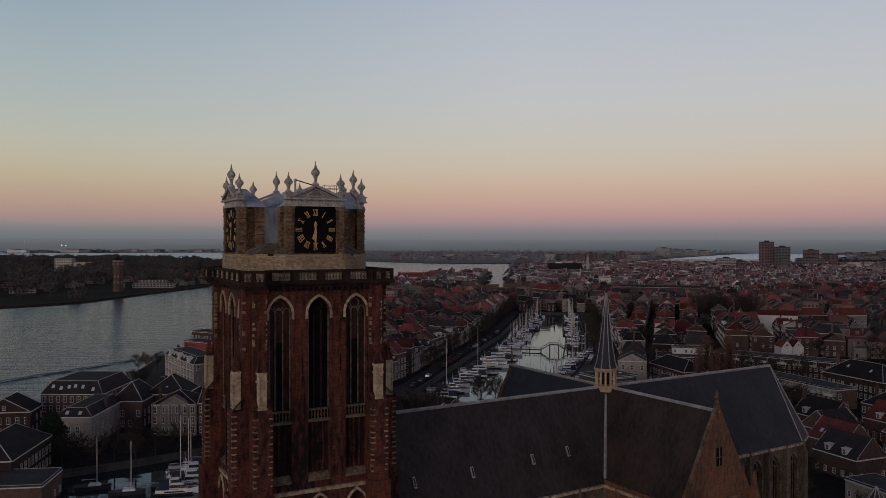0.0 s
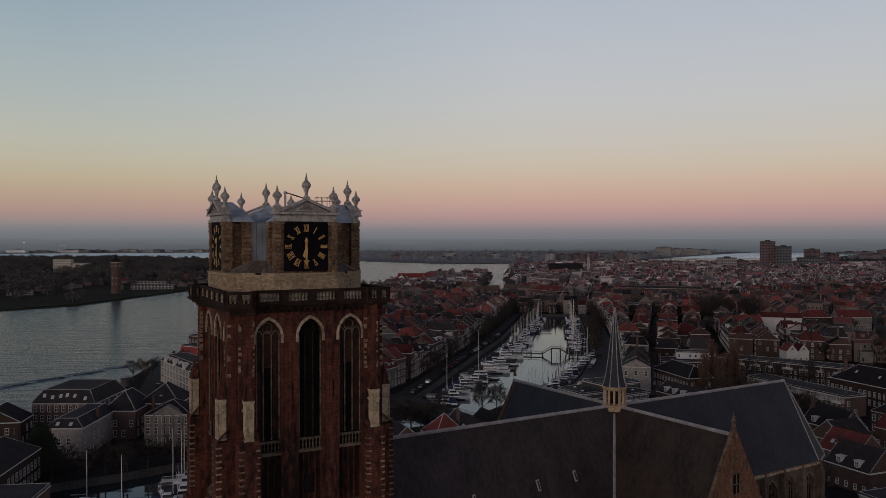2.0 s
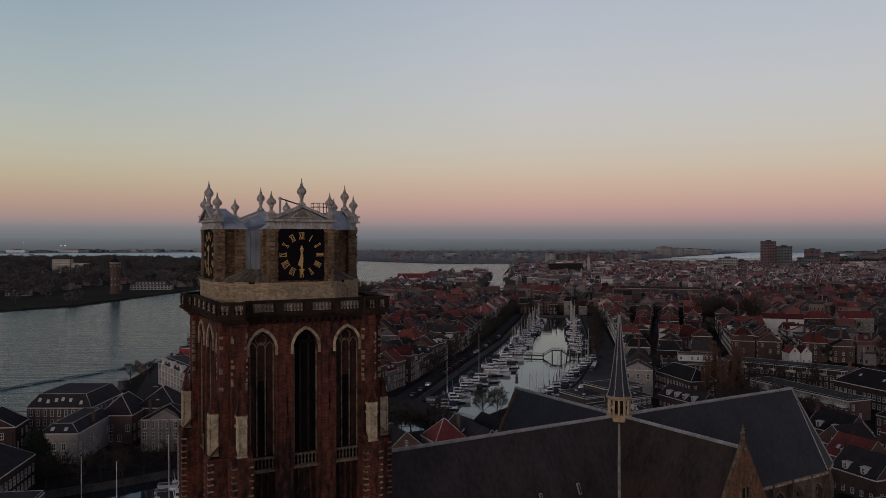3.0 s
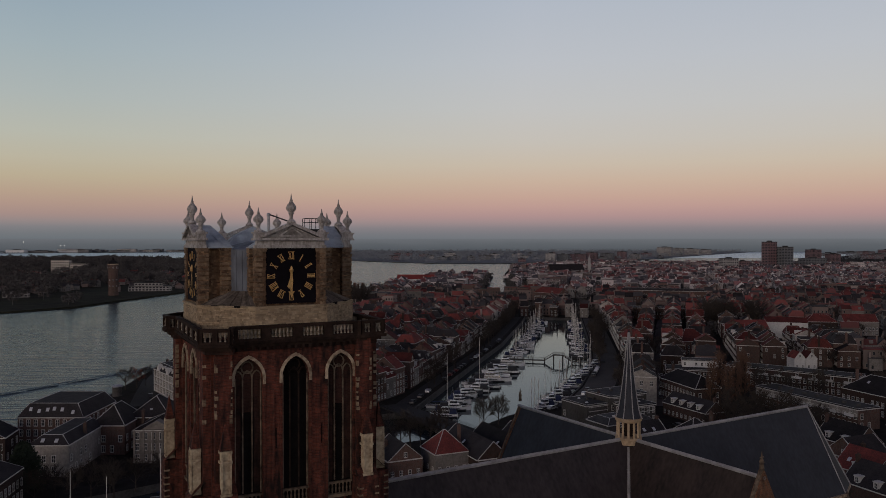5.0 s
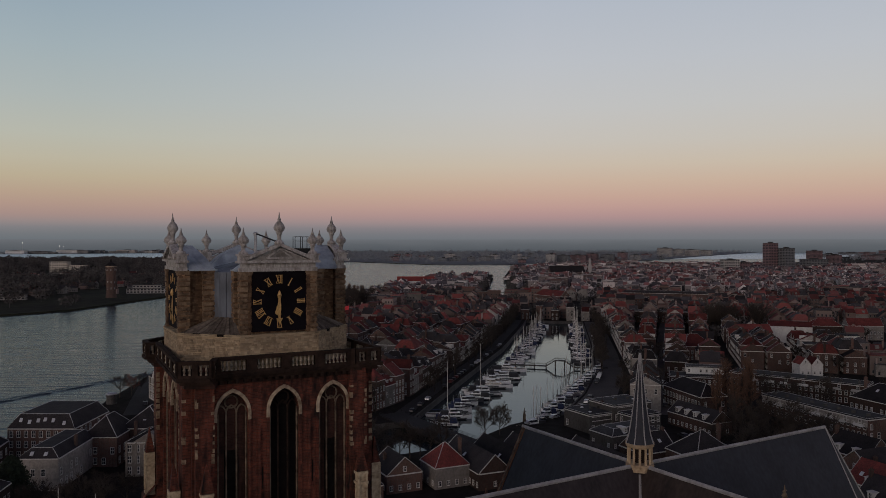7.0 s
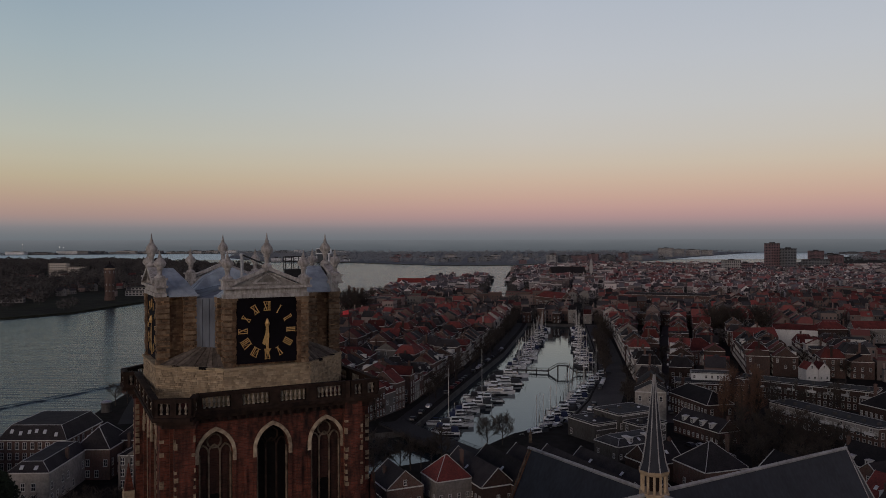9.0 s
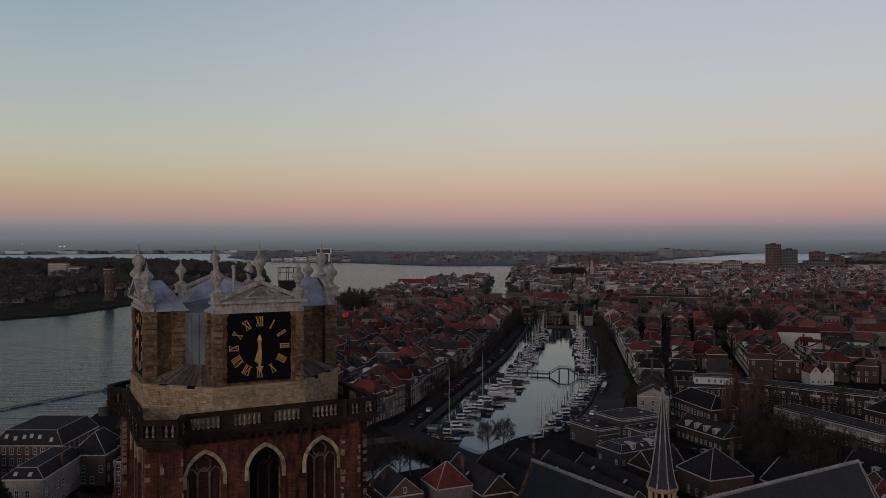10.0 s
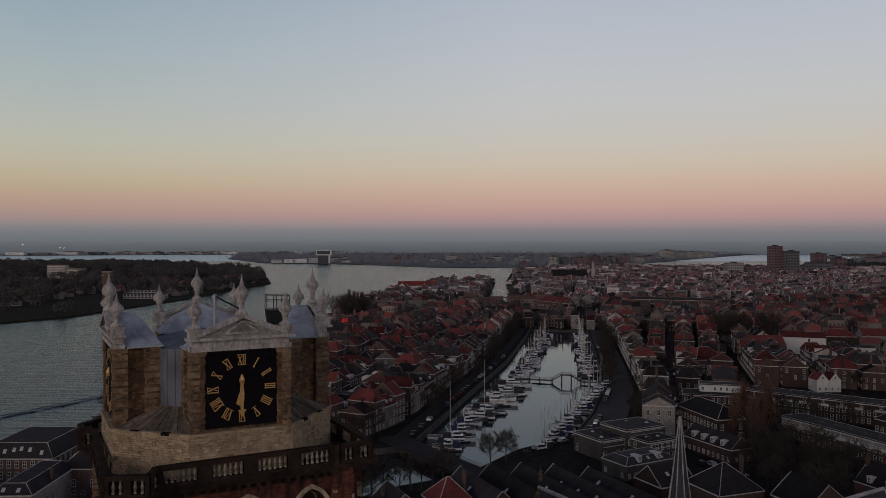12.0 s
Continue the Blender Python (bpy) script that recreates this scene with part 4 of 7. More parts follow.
for sx in (-1, 1):
    s.box(sx * 6.45 - 0.2, sx * 6.45 + 0.2, TR_S + 0.5, -NW_ - 0.4, EZ - 0.95, EZ - 0.55).box(sx * 6.45 - 0.2, sx * 6.45 + 0.2, NW_ + 0.4, TR_N, EZ - 0.95, EZ - 0.55)
for a, b in zip(ring, ring[1:]):
    s.tube((*a, EZ - 0.75), (*b, EZ - 0.75), 0.22, 0.22, 4)
part("eaves_gutter", s, PALE_STONE, church, "pale stone eaves gutter")

# walls with pointed windows
for x0, x1, n in ((NAVE_W, -TW, 7), (TW, CHOIR_E, 7)):
    step = (x1 - x0) / n
    for sy in (0, 180):
        M = pose(0, 0, 0, 0, 0, sy)
        xa, xb = (x0, x1) if sy == 0 else (-x1, -x0)
        holes = [(xa + step * (i + 0.5), 1.35, at(17), at(23), 2.2) for i in range(n)]
        w = part("wall", pierced_wall(Shape(), xa, xb, 0, EZ, -NW_, 0.6, holes), CHOIR_STONE, church, m=M)
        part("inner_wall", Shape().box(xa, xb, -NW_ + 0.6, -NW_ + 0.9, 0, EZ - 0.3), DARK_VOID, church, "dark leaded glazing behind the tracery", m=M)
        for i, (cx, hw, zb, zs, rise) in enumerate(holes):
            win = part("window", arch_band(Shape(), cx, hw, zb, zs, rise, -NW_, 0.3, 0.12), WORN_STONE, church, "worn pointed window arch", m=M)
            part("tracery", tracery(Shape(), cx, hw, zb, zs, rise, -NW_ + 0.3, 0.09, 2), WORN_STONE, win)
        for i in range(n + 1):
            cx = xa + step * i
            part("buttress", Shape().box(cx - 0.5, cx + 0.5, -NW_ - 1.0, -NW_, 0, at(25.2)).prism([(cx - 0.5, -NW_ - 1.0), (cx + 0.5, -NW_ - 1.0), (cx + 0.5, -NW_), (cx - 0.5, -NW_)], at(25.2), at(27.0), 0.3), CHOIR_STONE, church, m=M)
        # aisle under a lean-to roof
        part("aisle", Shape().box(xa, xb, -NW_ - 7.5, -NW_ - 0.3, 0, at(12)).put([(xa, -NW_ - 7.9, at(11.8)), (xb, -NW_ - 7.9, at(11.8)), (xb, -NW_ - 0.2, at(16.4)), (xa, -NW_ - 0.2, at(16.4))], [(0, 1, 2, 3)]), [SLATE], church, "low aisle with slate lean-to roof", m=M)
for a, b in zip(ring, ring[1:]):
    d = Vector((b[0] - a[0], b[1] - a[1], 0))
    L = d.length * 0.95
    M = Matrix.Translation((a[0] * 0.992, a[1] * 0.96, 0)) @ Matrix.Rotation(math.atan2(d.y, d.x), 4, "Z")
    part("apse_wall", pierced_wall(Shape(), 0, L, 0, EZ - 0.7, 0, 0.5, [(L / 2, 1.15, at(12), at(22.5), 2.2)]), CHOIR_STONE, church, m=M)
    win = part("window", arch_band(Shape(), L / 2, 1.15, at(12), at(22.5), 2.2, 0, 0.28, 0.1), WORN_STONE, church, "worn pointed window arch", m=M)
    part("tracery", tracery(Shape().box(L / 2 - 1.15, L / 2 + 1.15, 0.45, 0.5, at(12), at(24.5)), L / 2, 1.15, at(12), at(22.5), 2.2, 0.3, 0.09, 1), SOOT_STONE, win)
for y0, y1, n in ((TR_S, -NW_, 2), (NW_, TR_N, 3)):
    for sx in (-1, 1):
        part("transept_wall", Shape().box(sx * TW - 0.3, sx * TW + 0.3, y0, y1, 0, EZ), CHURCH_BRICK, church)
for y, sgn in ((TR_S, 1), (TR_N, -1)):
    M = pose(0, y, 0, 0, 0, 0 if sgn == 1 else 180)
    g = Shape()
    pierced_wall(g, -TW - 0.3, TW + 0.3, 0, EZ, 0, 0.7, [(0, 2.6, at(8), at(20), 4.0)])
    up, wide = (0.8, 0.7) if sgn == 1 else (0.1, 0.2)     # the north gable hides behind its roof
    g.put([(-TW - wide, 0, EZ), (TW + wide, 0, EZ), (0, 0, RZ + up), (-TW - wide, 0.8, EZ), (TW + wide, 0.8, EZ), (0, 0.8, RZ + up)], [(0, 1, 2), (5, 4, 3), (0, 2, 5, 3), (2, 1, 4, 5)])
    gb = part("transept_gable", g, CHURCH_BRICK, church, "brown brick gable with pointed niche", m=M)
    cop = Shape()
    for sx in (-1, 1):
        cop.tube((sx * (TW + wide), 0.4, EZ - 0.1), (0, 0.4, RZ + up + 0.12), 0.26 if sgn == 1 else 0.14, 0.26 if sgn == 1 else 0.14, 4)
    cop.lathe([(0.3, RZ + 0.8), (0.22, RZ + 1.6), (0.32, RZ + 1.7), (0.1, RZ + 2.2), (0.04, RZ + 2.9)], 6, 0, 0.4).box(-0.3, 0.3, 0.34, 0.46, RZ + 2.2, RZ + 2.32)
    part("coping", cop, WORN_STONE, gb, "weathered stone coping and finial")
    band = arch_band(Shape(), 0, 0.85, at(31.8), at(34.9), 1.8, 0, 0.2, 0.12)
    band.box(-3.9, 3.9, -0.2, 0.1, EZ + 0.05, EZ + 0.3)
    nic = part("niche", band, WORN_STONE, gb, "worn stone arch round the gable niche")
    part("hatch_window", Shape().box(-0.52, 0.52, -0.05, 0.1, at(32.0), at(34.4)), DARK_VOID, nic, "dark gable window")
    part("mullion", Shape().box(-0.06, 0.06, -0.12, 0.0, at(32.0), at(34.4)).box(-0.52, 0.52, -0.12, 0.0, at(33.1), at(33.25)), WORN_STONE, nic)
    win = part("window", arch_band(Shape().box(-2.6, 2.6, 0.6, 0.66, at(8), at(24.2)), 0, 2.6, at(8), at(20), 4.0, 0, 0.35, 0.15), SOOT_STONE, gb)
    part("tracery", tracery(Shape(), 0, 2.6, at(8), at(20), 4.0, 0.35, 0.11, 3), PALE_STONE, win)
    for sx in (-1, 1):
        part("buttress", Shape().box(sx * (TW + 0.5) - 0.7, sx * (TW + 0.5) + 0.7, -1.3, 0.3, 0, at(25)).prism([(sx * (TW + 0.5) - 0.7, -1.3), (sx * (TW + 0.5) + 0.7, -1.3), (sx * (TW + 0.5) + 0.7, 0.3), (sx * (TW + 0.5) - 0.7, 0.3)], at(25), at(30.5), 0.1), CHURCH_BRICK, gb)
# small roof hatches on the nave slope
for x, f in ((-36.2, 0.74), (-27.5, 0.74), (-17.5, 0.72), (-11.2, 0.70)):
    y, z = -NW_ * f, RZ - (RZ - EZ) * f
    hat = part("roof_hatch", Shape().put([(x - 0.2, y - 0.12, z), (x + 0.2, y - 0.12, z), (x + 0.2, y + 0.5, z + 1.25), (x - 0.2, y + 0.5, z + 1.25), (x - 0.2, y - 0.3, z + 0.12), (x + 0.2, y - 0.3, z + 0.12), (x + 0.2, y + 0.34, z + 1.4), (x - 0.2, y + 0.34, z + 1.4)], [(4, 5, 6, 7), (0, 1, 5, 4), (1, 2, 6, 5), (2, 3, 7, 6), (3, 0, 4, 7)]), RIDGE_LEAD, church, "small pale dormer hatch")
    part("glazing", Shape().put([(x - 0.12, y - 0.25, z + 0.25), (x + 0.12, y - 0.25, z + 0.25), (x + 0.12, y + 0.25, z + 1.26), (x - 0.12, y + 0.25, z + 1.26)], [(0, 1, 2, 3)]), GLASS, hat)
# flèche over the crossing
lan = Shape()
for k in range(12):
    a = 2 * math.pi * (k + 0.5) / 12
    lan.tube((1.45 * math.cos(a), 1.45 * math.sin(a), RZ - 0.3), (1.45 * math.cos(a), 1.45 * math.sin(a), RZ + 2.6), 0.17, 0.17, 6)
lan.lathe([(1.6, RZ - 0.7), (1.6, RZ - 0.1), (1.9, RZ), (1.9, RZ + 0.25), (1.5, RZ + 0.3)], 8, turn=math.pi / 8)
lan.lathe([(1.6, RZ + 2.3), (1.85, RZ + 2.55), (1.95, RZ + 2.85), (1.7, RZ + 2.9)], 8, turn=math.pi / 8)
fl = part("lantern", lan, material("ochre_paint", (0.46, 0.35, 0.23), (0.28, 0.2, 0.125), 0.8, grain=3, blotch=0.6), church, "ochre painted open timber lantern")
part("lantern_core", Shape().lathe([(0.6, RZ), (0.6, RZ + 2.6)], 8), SOOT_STONE, fl)
prof = [(1.8, RZ + 2.85), (1.45, RZ + 3.9), (1.15, RZ + 5.6), (0.82, RZ + 7.9), (0.48, RZ + 10.8), (0.1, RZ + 14.3)]
sp = part("spire", Shape().lathe(prof, 8, turn=math.pi / 8), SLATE, church, "slim dark slate spire with pale ribs")
rib = Shape()
for k in range(8):
    a = math.pi / 8 + 2 * math.pi * k / 8
    for (r0, z0), (r1, z1) in zip(prof, prof[1:]):
        rib.tube((r0 * math.cos(a), r0 * math.sin(a), z0), (r1 * math.cos(a), r1 * math.sin(a), z1), 0.075, 0.06, 4)
part("rib", rib, RIDGE_LEAD, sp, "pale lead ribs")
part("weathervane", Shape().tube((0, 0, RZ + 13.8), (0, 0, RZ + 16.1), 0.06, 0.03, 5).lathe([(0.02, RZ + 14.2), (0.2, RZ + 14.4), (0.02, RZ + 14.6)], 8).tube((-0.4, 0, RZ + 15.4), (0.4, 0, RZ + 15.4), 0.04, 0.04, 4), IRON, sp)


# ---- houses ----
GZ0 = 2.2
FAR_RED = material("town_red_roofs", (0.25, 0.056, 0.05), (0.12, 0.038, 0.034), 0.85, grain=1.6, blotch=0.12, bump=0.0, vary=0.5, island=True, random_to=(0.12, 0.05, 0.045), spec=0.1)
FAR_DARK = material("town_dark_roofs", (0.062, 0.056, 0.057), (0.034, 0.031, 0.032), 0.85, grain=1.6, blotch=0.12, bump=0.0, vary=0.6, island=True, spec=0.1)
FAR_WALL = material("town_walls", (0.15, 0.09, 0.076), (0.085, 0.056, 0.05), 0.9, grain=1.6, blotch=0.12, bump=0.0, vary=0.5, island=True, random_to=(0.2, 0.16, 0.145), spec=0.1)
# Hazy roofs and walls are paler: distance haze mixed into the base colours.
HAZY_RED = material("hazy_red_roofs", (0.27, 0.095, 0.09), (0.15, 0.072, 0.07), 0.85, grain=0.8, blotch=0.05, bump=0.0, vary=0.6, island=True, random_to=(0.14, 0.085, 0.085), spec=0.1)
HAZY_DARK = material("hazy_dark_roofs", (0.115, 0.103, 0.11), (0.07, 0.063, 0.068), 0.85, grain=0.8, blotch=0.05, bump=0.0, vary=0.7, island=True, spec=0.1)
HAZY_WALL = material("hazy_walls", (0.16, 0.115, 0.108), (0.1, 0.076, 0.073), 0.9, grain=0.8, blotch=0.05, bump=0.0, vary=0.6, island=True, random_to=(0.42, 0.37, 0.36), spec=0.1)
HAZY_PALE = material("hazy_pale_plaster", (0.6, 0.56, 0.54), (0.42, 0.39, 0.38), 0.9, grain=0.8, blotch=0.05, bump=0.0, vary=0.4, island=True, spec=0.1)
FRAME_WHITE = material("window_frame_white", (0.58, 0.56, 0.52), (0.4, 0.38, 0.36), 0.6, grain=3, blotch=0.5, bump=0.0)
COPING = material("zinc_coping", (0.46, 0.45, 0.44), (0.26, 0.25, 0.245), 0.6, grain=2, blotch=0.3, bump=0.0)


def window_shape(s, w, h):
    """A sash window on the plane y = 0, facing -y: white frame and bars proud of a dark pane."""
    t, b = 0.11, 0.035
    xs, zs = (-w / 2, -w / 2 + t, -b, b, w / 2 - t, w / 2), (-0.08, t, h * 0.5 - 0.05, h * 0.5 + 0.05, h - t, h)
    v = [(x, -0.15 if j == 0 else -0.09, z) for j, z in enumerate(zs) for x in xs]
    frame_faces, panes = [], []
    for j in range(5):
        for i in range(5):
            q = (j * 6 + i, j * 6 + i + 1, j * 6 + i + 7, j * 6 + i + 6)
            if i in (1, 3) and j in (1, 3):
                n = len(v)
                v += [(v[k][0], -0.03, v[k][2]) for k in q]
                frame_faces += [(q[k], q[(k + 1) % 4], n + (k + 1) % 4, n + k) for k in range(4)]
                panes.append((n, n + 1, n + 2, n + 3))
            else:
                frame_faces.append(q)
    n = len(v)
    rim = [0, 5, 35, 30]
    v += [(v[k][0], 0.02, v[k][2]) for k in rim]
    frame_faces += [(rim[(k + 1) % 4], rim[k], n + k, n + (k + 1) % 4) for k in range(4)]
    s.slot = 0
    s.put(v, frame_faces + panes)
    for k in range(len(panes)):
        s.s[-1 - k] = 1
    return s


WIN_BIG = window_shape(Shape(), 1.15, 2.0).mesh("window", FRAME_WHITE, GLASS)
WIN_SMALL = window_shape(Shape(), 0.95, 1.4).mesh("window", FRAME_WHITE, GLASS)
SKYLIGHT = Shape().box(-0.45, 0.45, -0.06, 0.06, -0.6, 0.6).mesh("skylight", material("pale_skylight", (0.5, 0.5, 0.52), (0.4, 0.4, 0.42), 0.3, grain=2, blotch=0.4, bump=0))


def roof_faces(s, roof, w, d, h, rh, over=0.25):
    """Roof over a body w wide (x) and d deep (y from 0 to d) with its eaves at h. Returns the ridge's height."""
    x, y0, y1 = w / 2 + over * 0.3, -over, d + over
    if roof == "flat":
        s.box(-x, x, y0 * 0.6, d - y0 * 0.6, h, h + 0.35)
    elif roof == "gable_x":
        m = d / 2
        s.put([(-x, y0, h - 0.15), (x, y0, h - 0.15), (x, m, h + rh), (-x, m, h + rh), (-x, y1, h - 0.15), (x, y1, h - 0.15)], [(0, 1, 2, 3), (3, 2, 5, 4)])
    elif roof == "gable_y":
        s.put([(-x, y0, h - 0.15), (0, y0, h + rh), (x, y0, h - 0.15), (-x, y1, h - 0.15), (0, y1, h + rh), (x, y1, h - 0.15)], [(0, 1, 4, 3), (1, 2, 5, 4)])
    elif roof == "hip":
        k = min(w, d) / 2 * 0.95
        if w >= d:
            a, b = (-w / 2 + k, d / 2), (w / 2 - k, d / 2)
            s.put([(-x, y0, h - 0.1), (x, y0, h - 0.1), (x, y1, h - 0.1), (-x, y1, h - 0.1), (*a, h + rh), (*b, h + rh)], [(0, 1, 5, 4), (1, 2, 5), (2, 3, 4, 5), (3, 0, 4)])
        else:
            a, b = (0, k), (0, d - k)
            s.put([(-x, y0, h - 0.1), (x, y0, h - 0.1), (x, y1, h - 0.1), (-x, y1, h - 0.1), (*a, h + rh), (*b, h + rh)], [(0, 1, 4), (1, 2, 5, 4), (2, 3, 5), (3, 0, 4, 5)])
    elif roof == "mansard":
        i = min(2.6, d * 0.25)
        s.put([(-x, y0, h), (x, y0, h), (x, y1, h), (-x, y1, h), (-x + i, y0 + i, h + rh), (x - i, y0 + i, h + rh), (x - i, y1 - i, h + rh), (-x + i, y1 - i, h + rh)],
              [(0, 1, 5, 4), (1, 2, 6, 5), (2, 3, 7, 6), (3, 0, 4, 7), (4, 5, 6, 7)])


def roof_edges(s, roof, w, d, h, rh, r=0.11, ends=(-1, 1)):
    """Pale verge, hip and ridge strips."""
    x = w / 2
    if roof == "gable_y":
        for y in (-0.2 if e < 0 else d + 0.2 for e in ends):
            for sx in (-1, 1):
                s.tube((sx * x, y, h), (0, y, h + rh + 0.08), r, r, 4)
    elif roof == "gable_x":
        for sx in ends:
            for y in (0, d):
                s.tube((sx * x, y, h), (sx * x, d / 2, h + rh + 0.08), r, r, 4)
    elif roof == "hip":
        k = min(w, d) / 2 * 0.95
        a, b = ((-w / 2 + k, d / 2), (w / 2 - k, d / 2)) if w >= d else ((0, k), (0, d - k))
        ends = ((a, (-x, 0)), (a, (-x, d)), (b, (x, 0)), (b, (x, d))) if w >= d else ((a, (-x, 0)), (a, (x, 0)), (b, (-x, d)), (b, (x, d)))
        for p, q in ends:
            s.tube((*p, h + rh), (*q, h), r, r, 4)
        s.tube((*a, h + rh), (*b, h + rh), r, r, 4)
    elif roof == "mansard":
        i = min(2.6, d * 0.25)
        for sx in (-1, 1):
            s.tube((sx * x, 0, h + 0.05), (sx * (x - i), i - 0.2, h + rh), r, r, 4).tube((sx * x, d, h + 0.05), (sx * (x - i), d - i, h + rh), r, r, 4)
        top = [(-x + i, i - 0.2), (x - i, i - 0.2), (x - i, d - i), (-x + i, d - i)]
        for a, b in zip(top, top[1:] + top[:1]):
            s.tube((*a, h + rh), (*b, h + rh), r, r, 4)
    elif roof == "flat":
        for a, b in (((-x, 0), (x, 0)), ((x, 0), (x, d)), ((x, d), (-x, d)), ((-x, d), (-x, 0))):
            s.tube((*a, h + 0.38), (*b, h + 0.38), 0.1, 0.1, 4)


def wall_body(s, roof, w, d, h, rh):
    x = w / 2
    s.box(-x, x, 0, d, 0, h)
    if roof == "gable_y":
        s.put([(-x, 0, h), (x, 0, h), (0, 0, h + rh - 0.2), (-x, d, h), (x, d, h), (0, d, h + rh - 0.2)], [(0, 1, 2), (4, 3, 5)])
    elif roof == "gable_x":
        for sx in (-x, x):
            s.put([(sx, 0, h), (sx, d, h), (sx, d / 2, h + rh - 0.2)], [(0, 1, 2) if sx > 0 else (2, 1, 0)])


def faces_towards_view(x, y, turn, w, d):
    """The sides of a house, as poses of their lower left edge's middle and their length, that face the south-west half of the town."""
    out = []
    for k, (px, py, a, length) in enumerate(((0, 0, 0, w), (w / 2, d / 2, 90, d), (-w / 2, d / 2, -90, d), (0, d, 180, w))):
        n = radians(turn + a)
        nx, ny = math.sin(n), -math.cos(n)
        wx = x + px * math.cos(radians(turn)) - py * math.sin(radians(turn))
        wy = y + px * math.sin(radians(turn)) + py * math.cos(radians(turn))
        L = math.hypot(wx, wy - 15)
        if (-wx * nx - (wy - 15) * ny) / L > 0.015:
            out.append((pose(px, py, 0, 0, 0, a), length, k))
    return out


def spots(length, h, big=True, dx=2.1, dz=3.05):
    n = max(1, int((length - 0.6) / dx))
    rows = max(1, int((h - 0.4) / dz))
    return [(length * ((i + 0.5) / n - 0.5), 0.75 + dz * j) for j in range(rows) for i in range(n)]


def chimney_shape(s, x, y, z0, z1):
    s.box(x - 0.35, x + 0.35, y - 0.5, y + 0.5, z0, z1).box(x - 0.42, x + 0.42, y - 0.57, y + 0.57, z1 - 0.25, z1 - 0.05)
    for k in (-0.25, 0.25):
        s.lathe([(0.11, z1), (0.09, z1 + 0.4)], 5, x, y + k)


ROOF_NAMES = {"flat": "flat-roofed", "gable_x": "pitched-roof", "gable_y": "gabled", "hip": "hip-roofed", "mansard": "mansard-roofed"}


def house(x, y, turn, w, d, h, rh, roof, wall, tiles, rng, detail=2, name="house", label="", chimneys=1, skylights=0, edges=False, dormers=0, windows=True, group="", z=GZ0):
    """One house; detail 2: every window an object; 1: windows joined."""
    wall_word = {"town_brick": "dark brick", "pale_plaster": "pale plastered", "church_brick": "brown brick"}.get(wall.name, "painted")
    tile_word = {"red_pantile": "red tiled", "dark_roof_tile": "dark tiled", "bitumen_flat_roof": "grey bitumen"}.get(tiles.name, "dark")
    t = thing(name, pose(x, y, z, 0, 0, turn), label or f"{wall_word} {ROOF_NAMES[roof]} town house with {tile_word} roof", "house", group)
    s = Shape()
    wall_body(s, roof, w, d, h, rh)
    part("wall", s, wall, t)
    s = Shape()
    roof_faces(s, roof, w, d, h, rh)
    rf = part("roof", s, tiles, t)
    if edges or rng.random() < 0.6:
        for ends in ((-1,), (1,)) if roof in ("gable_x", "gable_y") else ((-1, 1),):
            s = Shape()
            roof_edges(s, roof, w, d, h, rh, 0.12 if edges else 0.065, ends)
            part("roof_trim", s, COPING, rf, "pale roof trim")
    for k in range(chimneys):
        s = Shape()
        cx, cy = (rng.choice((-1, 1)) * (w / 2 - 0.5), d * rng.uniform(0.4, 0.6)) if roof != "gable_y" else (rng.choice((-1, 1)) * w * 0.25, d * rng.uniform(0.3, 0.8))
        chimney_shape(s, cx, cy, h, h + (rh if roof != "gable_y" else rh * 0.6) + rng.uniform(0.7, 1.3))
        part("chimney", s, TOWN_BRICK, rf)
    sides = faces_towards_view(x, y, turn, w, d)
    joined = Shape()
    gut = Shape()
    for m, length, k in sides:
        gut.m = m
        gut.box(-length / 2, length / 2, -0.28, -0.02, h - 0.32, h - 0.06)
        if windows:
            for px, pz in spots(length, h, dx=2.1 if k in (0, 3) else 2.9):
                if rng.random() < (0.94 if k in (0, 3) else 0.6):
                    if detail == 2:
                        part("window", WIN_BIG if h > 6 else WIN_SMALL, None, t, m=m @ pose(px, 0, pz))
                    else:
                        joined.m = m @ pose(px, 0, pz)
                        window_shape(joined, 1.1, 1.9)
        if roof == "gable_y" and k in (0, 3) and windows:
            part("window", WIN_SMALL, None, t, m=m @ pose(0, 0, h + 0.5))
    gut.m = None
    if gut.v:
        part("gutter", gut, FRAME_WHITE, t, "white painted gutter")
    if joined.v:
        joined.m = None
        tagged(part("glazing", joined, [FRAME_WHITE, GLASS], t), kind="stuff")
    slope = math.degrees(math.atan2(rh, d / 2)) if roof in ("gable_x", "hip") else math.degrees(math.atan2(rh, min(2.6, d * 0.25)))
    for k in range(skylights):
        fx, f = w * ((k + 0.5) / skylights - 0.5) * 0.75 + rng.uniform(-0.6, 0.6), rng.uniform(0.35, 0.6)
        yy = f * (d / 2 if roof in ("gable_x", "hip") else min(2.6, d * 0.25))
        part("skylight", SKYLIGHT, None, rf, "pale roof light", m=pose(fx, yy - 0.36, h + rh * f + 0.1, slope - 90, 0, 0))
    for k in range(dormers):
        fx = w * ((k + 0.5) / dormers - 0.5) * 0.8
        z0 = h + 0.3
        dm = part("dormer", Shape().box(fx - 0.8, fx + 0.8, 0.5, 0.5 + d * 0.3, z0, z0 + 1.6).box(fx - 0.95, fx + 0.95, 0.35, 0.6 + d * 0.3, z0 + 1.6, z0 + 1.75), FRAME_WHITE, rf, "white dormer")
        part("window", WIN_SMALL, None, dm, m=pose(fx, 0.48, z0 + 0.1))
    return t


